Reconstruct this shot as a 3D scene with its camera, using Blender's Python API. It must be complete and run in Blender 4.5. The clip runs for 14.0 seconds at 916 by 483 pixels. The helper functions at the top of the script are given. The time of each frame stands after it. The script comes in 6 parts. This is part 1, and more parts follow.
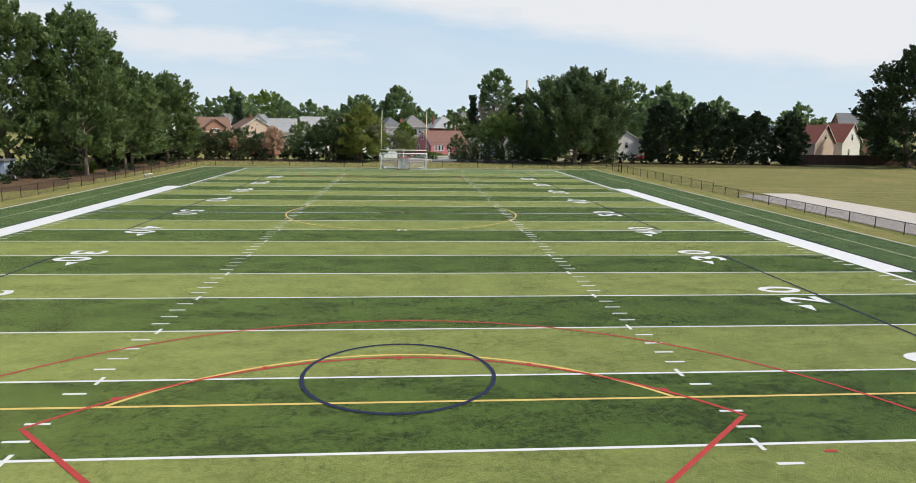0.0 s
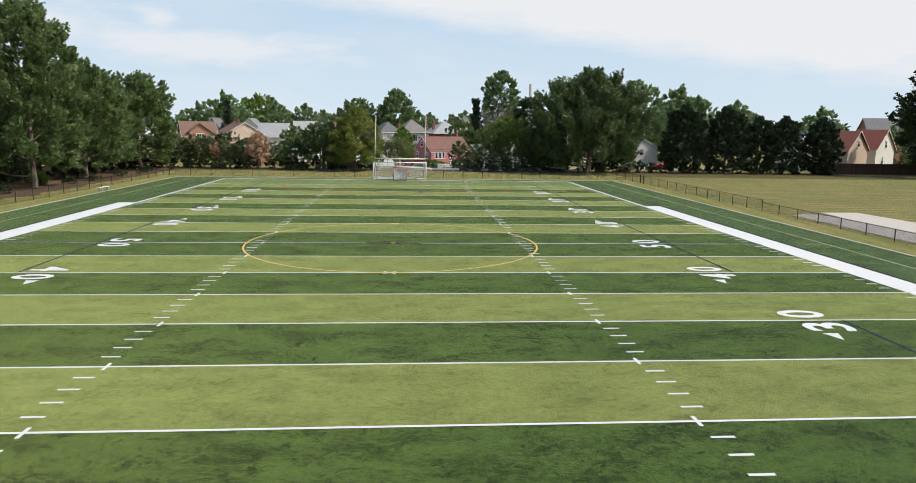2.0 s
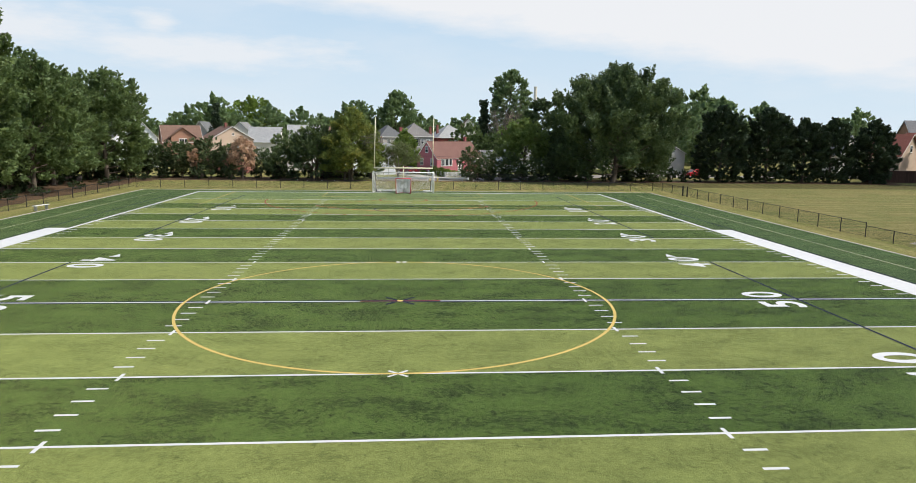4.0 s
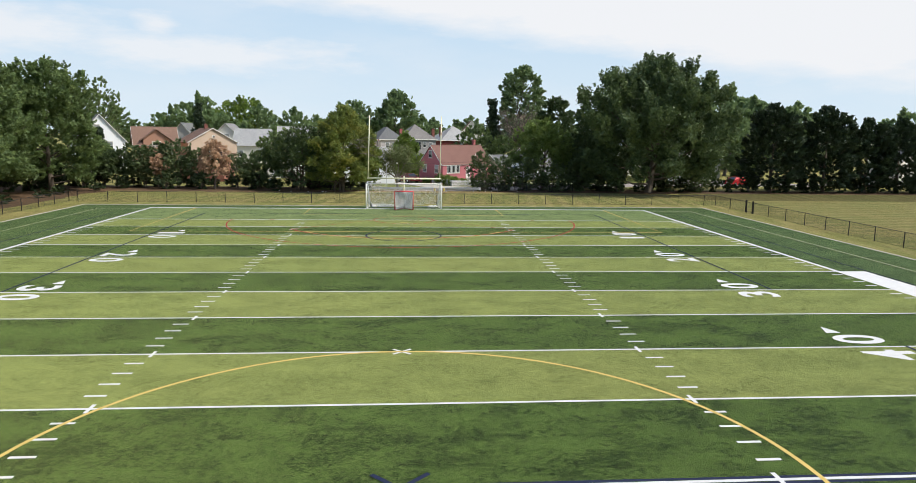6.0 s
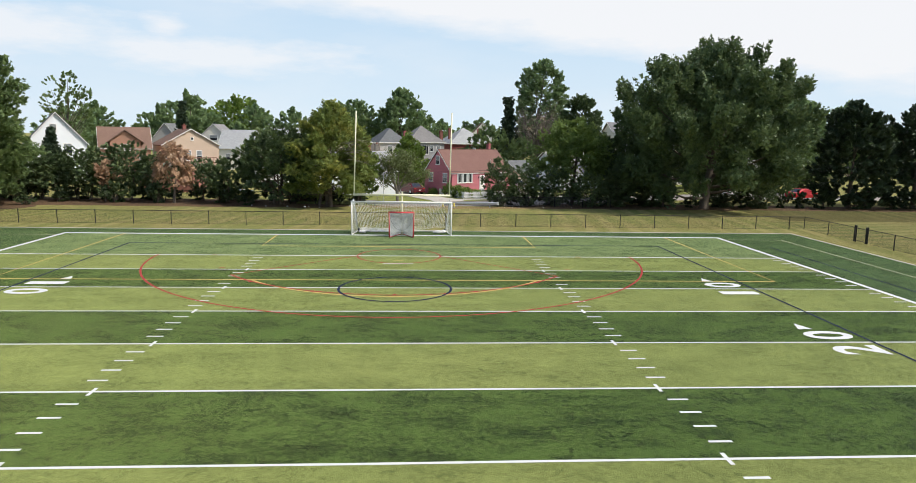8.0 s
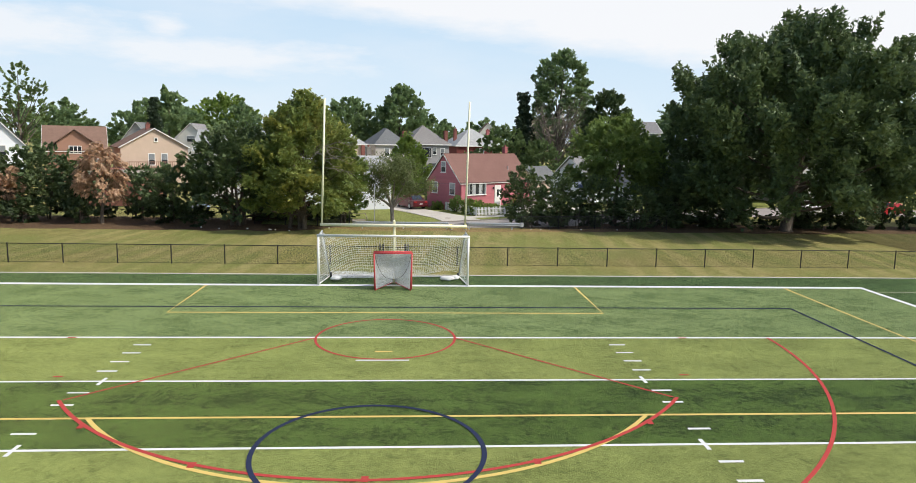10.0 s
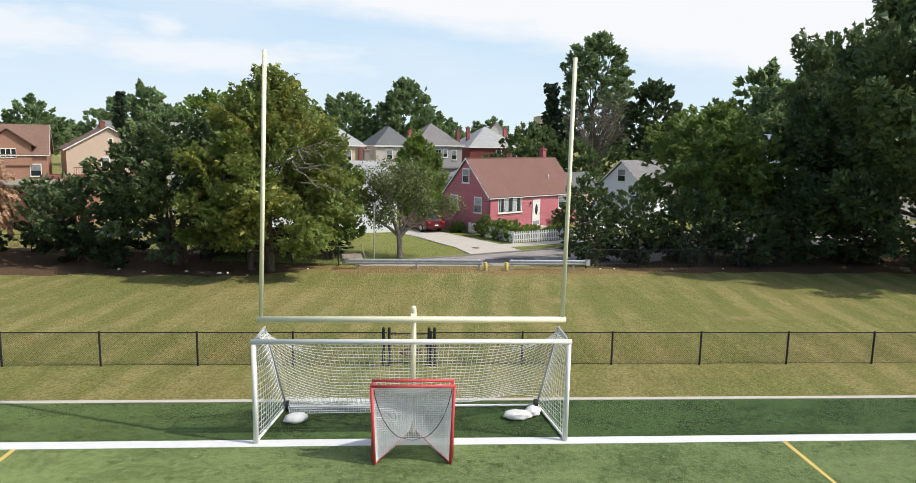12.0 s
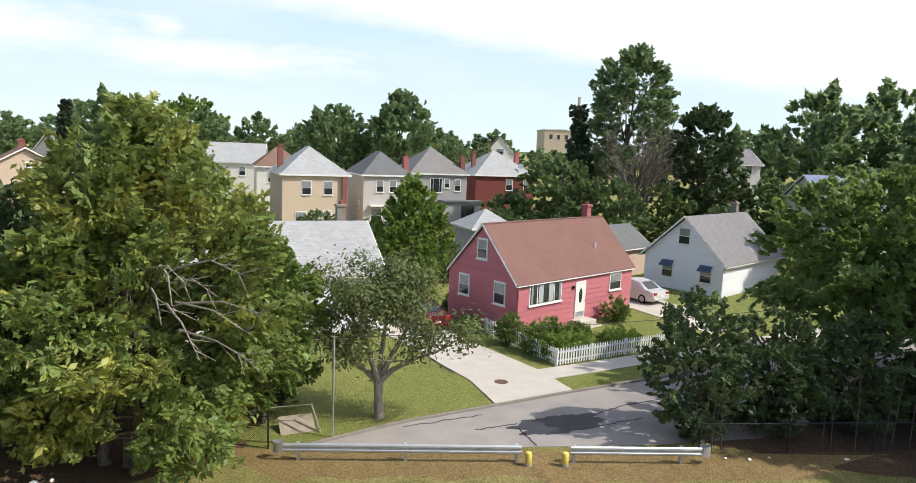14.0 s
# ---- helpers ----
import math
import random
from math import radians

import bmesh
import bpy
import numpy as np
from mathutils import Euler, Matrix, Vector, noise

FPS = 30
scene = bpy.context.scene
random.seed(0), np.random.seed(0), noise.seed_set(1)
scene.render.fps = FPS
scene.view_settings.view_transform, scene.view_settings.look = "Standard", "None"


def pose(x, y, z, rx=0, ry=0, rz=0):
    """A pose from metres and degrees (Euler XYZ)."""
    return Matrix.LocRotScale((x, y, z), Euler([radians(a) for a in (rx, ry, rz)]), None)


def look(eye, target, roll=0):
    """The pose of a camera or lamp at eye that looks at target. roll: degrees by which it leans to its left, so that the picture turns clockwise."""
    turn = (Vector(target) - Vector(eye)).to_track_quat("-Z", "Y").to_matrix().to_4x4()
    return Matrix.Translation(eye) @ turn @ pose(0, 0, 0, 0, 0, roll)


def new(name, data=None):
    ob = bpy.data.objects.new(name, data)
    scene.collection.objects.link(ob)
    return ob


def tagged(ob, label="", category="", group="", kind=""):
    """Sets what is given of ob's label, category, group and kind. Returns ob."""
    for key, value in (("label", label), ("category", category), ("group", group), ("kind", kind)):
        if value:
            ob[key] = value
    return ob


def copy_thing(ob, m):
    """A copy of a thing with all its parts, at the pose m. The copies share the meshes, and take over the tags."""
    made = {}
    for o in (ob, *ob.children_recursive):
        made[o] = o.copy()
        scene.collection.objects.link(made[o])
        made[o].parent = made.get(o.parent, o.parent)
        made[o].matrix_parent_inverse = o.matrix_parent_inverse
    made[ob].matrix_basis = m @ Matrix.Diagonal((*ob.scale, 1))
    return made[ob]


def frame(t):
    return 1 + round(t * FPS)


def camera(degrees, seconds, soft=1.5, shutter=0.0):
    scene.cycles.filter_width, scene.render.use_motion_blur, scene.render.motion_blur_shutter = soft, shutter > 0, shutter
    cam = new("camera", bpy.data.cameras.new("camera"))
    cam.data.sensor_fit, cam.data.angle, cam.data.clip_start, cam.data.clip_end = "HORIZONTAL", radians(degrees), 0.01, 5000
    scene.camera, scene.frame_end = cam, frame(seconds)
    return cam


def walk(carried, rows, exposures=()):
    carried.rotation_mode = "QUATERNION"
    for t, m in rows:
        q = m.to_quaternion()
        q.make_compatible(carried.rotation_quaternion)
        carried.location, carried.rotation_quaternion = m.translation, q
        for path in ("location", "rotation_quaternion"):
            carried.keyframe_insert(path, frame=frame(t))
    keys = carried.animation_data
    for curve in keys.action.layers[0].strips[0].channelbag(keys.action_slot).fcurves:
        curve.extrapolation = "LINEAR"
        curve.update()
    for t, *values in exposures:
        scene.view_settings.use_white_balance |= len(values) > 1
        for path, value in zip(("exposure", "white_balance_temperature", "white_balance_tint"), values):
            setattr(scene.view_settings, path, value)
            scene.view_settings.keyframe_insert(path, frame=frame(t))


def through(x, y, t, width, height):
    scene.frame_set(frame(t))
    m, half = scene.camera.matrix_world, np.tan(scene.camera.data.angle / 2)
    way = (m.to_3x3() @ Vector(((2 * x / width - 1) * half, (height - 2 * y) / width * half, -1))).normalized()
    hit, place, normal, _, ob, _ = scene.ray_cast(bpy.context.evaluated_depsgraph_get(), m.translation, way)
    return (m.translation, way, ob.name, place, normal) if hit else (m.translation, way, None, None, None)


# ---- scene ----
cam = camera(67.6, 14.0, soft=0.8)
PATH = [
    (0, (0.156, -9.426, 7.059), (0.312, -7.461, 6.724), 0.8),
    (0.5, (0.459, -6.904, 7.1), (0.611, -4.938, 6.767), 0.9),
    (1, (0.684, -4.204, 7.126), (0.836, -2.237, 6.795), 0.9),
    (1.5, (0.791, -1.028, 7.181), (0.943, 0.939, 6.853), 0.8),
    (2, (0.776, 2.392, 7.206), (0.93, 4.36, 6.884), 0.9),
    (2.5, (0.671, 5.847, 7.235), (0.825, 7.816, 6.916), 0.9),
    (3, (0.505, 9.332, 7.257), (0.659, 11.301, 6.941), 0.8),
    (5.5, (0.0, 28.265, 7.23), (0.155, 30.235, 6.924), 0.8),
    (6, (0.089, 32.462, 7.238), (0.244, 34.432, 6.934), 0.8),
    (6.5, (0.187, 36.657, 7.238), (0.344, 38.628, 6.937), 0.9),
    (7, (0.352, 40.913, 7.242), (0.49, 42.886, 6.942), 0.9),
    (7.5, (0.613, 45.183, 7.261), (0.743, 47.156, 6.961), 0.9),
    (8, (0.839, 49.453, 7.257), (0.971, 51.427, 6.96), 1.0),
    (10.5, (1.015, 71.25, 7.279), (1.142, 73.224, 6.986), 1.1),
    (11, (0.664, 75.751, 7.252), (0.79, 77.725, 6.958), 1.0),
    (11.5, (0.3, 80.34, 7.211), (0.427, 82.314, 6.917), 1.0),
    (12, (0.02, 84.918, 7.217), (0.145, 86.893, 6.925), 1.0),
    (12.5, (-0.073, 89.463, 7.45), (0.055, 91.437, 7.157), 1.1),
    (13, (0.042, 93.816, 7.997), (0.169, 95.791, 7.704), 1.2),
    (13.5, (0.098, 98.182, 8.953), (0.229, 100.157, 8.668), 1.4),
    (14, (0.04, 102.621, 9.954), (0.179, 104.597, 9.681), 2.4),
]
EXPOSURES = [(0, 0.09), (3, 0.14), (6.5, 0.2), (8, 0.23), (10.5, 0.27), (12.5, 0.29), (14, 0.47)]
walk(cam, [(t, look(eye, target, roll)) for t, eye, target, roll in PATH], EXPOSURES)

# ---- world, sun, exposure ----
SUN_AZ, SUN_EL = radians(107.0), radians(46.3)
world = bpy.data.worlds.new("world")
scene.world = world
world.use_nodes = True
wn = world.node_tree.nodes
wn.clear()
sky_tex = wn.new("ShaderNodeTexSky")
sky_tex.sky_type = "NISHITA"
sky_tex.sun_disc = False
sky_tex.sun_elevation, sky_tex.sun_rotation = SUN_EL, SUN_AZ
sky_tex.dust_density = 2.0
wbg = wn.new("ShaderNodeBackground")
wbg.inputs["Strength"].default_value = 0.15
wout = wn.new("ShaderNodeOutputWorld")
world.node_tree.links.new(sky_tex.outputs[0], wbg.inputs["Color"])
world.node_tree.links.new(wbg.outputs[0], wout.inputs["Surface"])
sun = new("sun", bpy.data.lights.new("sun", "SUN"))
sun.data.energy, sun.data.angle, sun.data.color = 3.25, radians(0.6), (1.0, 0.95, 0.86)
sun.matrix_world = look((math.sin(SUN_AZ) * 60, math.cos(SUN_AZ) * 60, math.tan(SUN_EL) * 60), (0, 0, 0))

# ---- materials ----


class Nodes:
    """Small wrapper that wires shader nodes."""

    def __init__(self, name):
        self.mat = bpy.data.materials.new(name)
        self.mat.use_nodes = True
        self.nt = self.mat.node_tree
        self.bsdf = self.nt.nodes["Principled BSDF"]
        self.out = self.nt.nodes["Material Output"]

    def add(self, kind, **props):
        n = self.nt.nodes.new(kind)
        for k, v in props.items():
            setattr(n, k, v)
        return n

    def link(self, a, b):
        self.nt.links.new(a, b)

    def value(self, sock, v):
        if hasattr(v, "is_output"):
            self.link(v, sock)
        else:
            sock.default_value = v

    def math(self, op, a, b=0.0, clamp=False):
        n = self.add("ShaderNodeMath", operation=op, use_clamp=clamp)
        self.value(n.inputs[0], a)
        self.value(n.inputs[1], b)
        return n.outputs[0]

    def mix(self, fac, a, b, blend="MIX"):
        n = self.add("ShaderNodeMix", data_type="RGBA", blend_type=blend)
        self.value(n.inputs[0], fac)
        self.value(n.inputs[6], (*a, 1) if isinstance(a, tuple) else a)
        self.value(n.inputs[7], (*b, 1) if isinstance(b, tuple) else b)
        return n.outputs[2]

    def ramp(self, fac, lo, hi):
        n = self.add("ShaderNodeMapRange")
        n.clamp = True
        self.value(n.inputs[0], fac)
        n.inputs[1].default_value, n.inputs[2].default_value = lo, hi
        return n.outputs[0]

    def place(self, scale=(1, 1, 1), world_space=True, turn=0.0):
        c = self.add("ShaderNodeNewGeometry").outputs["Position"] if world_space else self.add("ShaderNodeTexCoord").outputs["Object"]
        m = self.add("ShaderNodeMapping")
        m.inputs["Scale"].default_value = scale
        m.inputs["Rotation"].default_value = (0, 0, radians(turn))
        self.link(c, m.inputs["Vector"])
        return m.outputs[0]

    def noise(self, scale, detail=3.0, rough=0.55, at=None, stretch=(1, 1, 1), turn=0.0):
        n = self.add("ShaderNodeTexNoise")
        n.inputs["Scale"].default_value, n.inputs["Detail"].default_value, n.inputs["Roughness"].default_value = scale, detail, rough
        self.link(at if at is not None else self.place(stretch, turn=turn), n.inputs["Vector"])
        return n.outputs["Fac"]

    def bump(self, height, strength=0.3, distance=0.02):
        n = self.add("ShaderNodeBump")
        n.inputs["Strength"].default_value, n.inputs["Distance"].default_value = strength, distance
        self.value(n.inputs["Height"], height)
        self.link(n.outputs[0], self.bsdf.inputs["Normal"])

    def done(self, color, rough=0.8, metal=0.0, spec=0.3):
        self.value(self.bsdf.inputs["Base Color"], (*color, 1) if isinstance(color, tuple) else color)
        self.value(self.bsdf.inputs["Roughness"], rough)
        self.bsdf.inputs["Metallic"].default_value = metal
        self.bsdf.inputs["Specular IOR Level"].default_value = spec
        return self.mat


def dim(c, k):
    return tuple(min(1.0, v * k) for v in c)


def plain(name, color, rough=0.6, metal=0.0, vary=0.18, scale=6.0, spec=0.3, bump=0.1, fine=60.0, each=0.0):
    """Paint, metal, concrete and the like: two scales of variation and fine relief."""
    n = Nodes(name)
    big, small = n.noise(scale, 4.0), n.noise(fine, 3.0)
    c = n.mix(n.ramp(big, 0.3, 0.7), dim(color, 1 - vary), dim(color, 1 + vary))
    c = n.mix(n.ramp(small, 0.25, 0.75), c, dim(color, 1 - vary * 0.5), "MIX") if vary > 0 else c
    if each:
        r = n.add("ShaderNodeObjectInfo").outputs["Random"]
        c = n.mix(r, c, dim(color, 1 - each))
    n.bump(small, bump, 0.01)
    return n.done(c, rough, metal, spec)


def turf(name, color, dark, amount=0.7):
    """Artificial turf: blade grain, dark matted specks that crowd in patches, and worn pale areas."""
    n = Nodes(name)
    blades = n.noise(26.0, 4.0, 0.8, stretch=(1, 0.6, 1))
    mat_ = n.noise(6.5, 6.0, 0.82, stretch=(0.85, 0.8, 1))
    patch = n.noise(0.8, 6.0, 0.75, stretch=(0.55, 0.9, 1))
    worn = n.noise(0.11, 3.0, 0.6)
    c = n.mix(n.ramp(blades, 0.28, 0.72), dim(color, 0.62), dim(color, 1.3))
    c = n.mix(n.math("MULTIPLY", n.ramp(worn, 0.4, 0.75), 0.3), c, dim((color[0] * 1.25, color[1] * 1.08, color[2] * 1.2), 1.1))
    crowd = n.math("ADD", mat_, n.math("MULTIPLY", n.math("SUBTRACT", patch, 0.5), 0.85))
    c = n.mix(n.math("MULTIPLY", n.ramp(crowd, 0.4, 0.58), amount * 0.4), c, dark)
    c = n.mix(n.math("MULTIPLY", n.ramp(crowd, 0.51, 0.6), amount), c, dark)
    c = n.mix(n.math("MULTIPLY", n.ramp(crowd, 0.46, 0.36), 0.4), c, dim(color, 1.4))
    fleck = n.math("ADD", n.noise(3.4, 3.0, 0.6, stretch=(1, 0.75, 1)), n.math("MULTIPLY", n.math("SUBTRACT", patch, 0.5), 0.5))
    c = n.mix(n.math("MULTIPLY", n.ramp(fleck, 0.6, 0.66), amount), c, dim(dark, 0.7))
    n.bump(n.math("ADD", blades, mat_), 0.9, 0.035)
    n.bsdf.inputs["Sheen Weight"].default_value, n.bsdf.inputs["Sheen Roughness"].default_value = 0.36, 0.2
    n.bsdf.inputs["Sheen Tint"].default_value = (0.76, 0.88, 0.27, 1)
    return n.done(c, 0.85, 0.0, 0.15)


def lawn(name, a, b, dry, stripe_turn=None, spots=()):
    """Mown grass: blades, tufts, dry patches, and where it is given the mower's stripes."""
    n = Nodes(name)
    blades = n.noise(14.0, 6.0, 0.85)
    tufts = n.noise(3.0, 6.0, 0.8)
    patch = n.noise(0.16, 5.0, 0.6)
    c = n.mix(n.ramp(tufts, 0.34, 0.66), a, b)
    c = n.mix(n.math("MULTIPLY", n.ramp(patch, 0.42, 0.68), 0.5), c, dry)
    if stripe_turn is not None:
        c = n.mix(n.math("MULTIPLY", n.ramp(n.noise(0.1, 4.0, 0.6), 0.41, 0.55), 0.75), c, (a[0] * 0.74, a[1] * 1.12, a[2] * 0.85))
        for x, y, rx, ry, colour, amount in spots:
            sep = n.add("ShaderNodeSeparateXYZ")
            n.link(n.add("ShaderNodeNewGeometry").outputs["Position"], sep.inputs[0])
            dx = n.math("DIVIDE", n.math("SUBTRACT", sep.outputs[0], x), rx)
            dy = n.math("DIVIDE", n.math("SUBTRACT", sep.outputs[1], y), ry)
            d = n.math("SQRT", n.math("ADD", n.math("MULTIPLY", dx, dx), n.math("MULTIPLY", dy, dy)))
            d = n.math("ADD", d, n.math("MULTIPLY", n.math("SUBTRACT", n.noise(0.7, 5.0, 0.7), 0.5), 1.6))
            c = n.mix(n.math("MULTIPLY", n.ramp(d, 1.15, 0.35), amount), c, colour)
        w = n.add("ShaderNodeTexWave", wave_type="BANDS", bands_direction="X")
        w.inputs["Scale"].default_value, w.inputs["Distortion"].default_value = 0.17, 1.5
        w.inputs["Detail"].default_value, w.inputs["Detail Scale"].default_value = 3.0, 0.35
        n.link(n.place(turn=stripe_turn), w.inputs["Vector"])
        rib = n.noise(1.1, 5.0, 0.75, at=n.place((1.6, 0.12, 1), turn=stripe_turn))
        c = n.mix(n.math("MULTIPLY", n.ramp(w.outputs["Fac"], 0.3, 0.8), n.math("MULTIPLY", n.ramp(n.noise(0.14, 4.0), 0.34, 0.6), 0.62)), c, dim(dry, 1.15))
        c = n.mix(n.math("MULTIPLY", n.ramp(rib, 0.52, 0.7), 0.45), c, dim(dry, 1.25))
        c = n.mix(n.math("MULTIPLY", n.ramp(rib, 0.46, 0.32), 0.4), c, dim(a, 0.62))
        c = n.mix(n.math("MULTIPLY", n.ramp(n.noise(3.6, 5.0, 0.7), 0.54, 0.64), 0.5), c, dim(a, 0.5))
    streak = n.noise(0.9, 5.0, 0.7, stretch=(1.0, 0.8, 1))
    c = n.mix(n.math("MULTIPLY", n.ramp(streak, 0.5, 0.64), 0.4), c, dim(a, 0.6))
    c = n.mix(n.ramp(blades, 0.38, 0.64), n.mix(0.66, c, dim(a, 0.36)), n.mix(0.34, c, dim(dry, 1.45)))
    n.bump(n.math("ADD", blades, tufts), 0.9, 0.07)
    return n.done(c, 0.9, 0.0, 0.1)


def leafy(name, a, b, sun_col, through=0.35):
    """Leaves: each blade a little different, dark gaps and lit shoots painted in clusters, paler sunlit-toned boughs.
    """
    n = Nodes(name)
    r = n.add("ShaderNodeNewGeometry").outputs["Random Per Island"]
    shoot = n.ramp(n.noise(1.5, 3.0, 0.6), 0.36, 0.64)
    clump = n.noise(0.42, 3.0)
    c = n.mix(n.math("ADD", n.math("MULTIPLY", r, 0.45), n.math("MULTIPLY", shoot, 0.55)), dim(a, 0.85), b)
    c = n.mix(n.math("MULTIPLY", n.ramp(n.math("ADD", clump, n.math("MULTIPLY", n.math("SUBTRACT", r, 0.5), 0.12)), 0.53, 0.68), 0.7), c, sun_col)
    tr = n.add("ShaderNodeBsdfTranslucent")
    n.link(n.mix(0.5, c, dim(sun_col, 1.2)), tr.inputs["Color"])
    n.done(c, 0.5, 0.0, 0.3)
    mx = n.add("ShaderNodeMixShader")
    mx.inputs[0].default_value = through
    n.link(n.bsdf.outputs[0], mx.inputs[1])
    n.link(tr.outputs[0], mx.inputs[2])
    n.link(mx.outputs[0], n.out.inputs["Surface"])
    return n.mat


def shingles(name, color, size=0.14, contrast=1.0):
    n = Nodes(name)
    at = n.place(world_space=False)
    bt = n.add("ShaderNodeTexBrick")
    bt.inputs["Scale"].default_value = 1.0
    bt.inputs["Brick Width"].default_value, bt.inputs["Row Height"].default_value = 0.3, size
    bt.inputs["Mortar Size"].default_value, bt.inputs["Bias"].default_value = 0.008, 0.0
    for k, v in (("Color1", dim(color, 1 - 0.1 * contrast)), ("Color2", dim(color, 1 + 0.08 * contrast)), ("Mortar", dim(color, 1 - 0.32 * contrast))):
        bt.inputs[k].default_value = (*v, 1)
    n.link(at, bt.inputs["Vector"])
    big = n.noise(0.7, 4.0)
    c = n.mix(n.math("MULTIPLY", n.ramp(big, 0.35, 0.7), 0.45), bt.outputs["Color"], dim(color, 0.7))
    c = n.mix(n.math("MULTIPLY", n.noise(45.0), 0.35), c, dim(color, 1.35))
    n.bump(bt.outputs["Fac"], 0.4, -0.01)
    return n.done(c, 0.9, 0.0, 0.15)


def bark(name, color):
    n = Nodes(name)
    f = n.noise(7.0, 5.0, 0.7, stretch=(2.5, 2.5, 0.5))
    c = n.mix(n.ramp(f, 0.3, 0.7), dim(color, 0.55), dim(color, 1.35))
    n.bump(f, 0.9, 0.04)
    return n.done(c, 0.95, 0.0, 0.1)


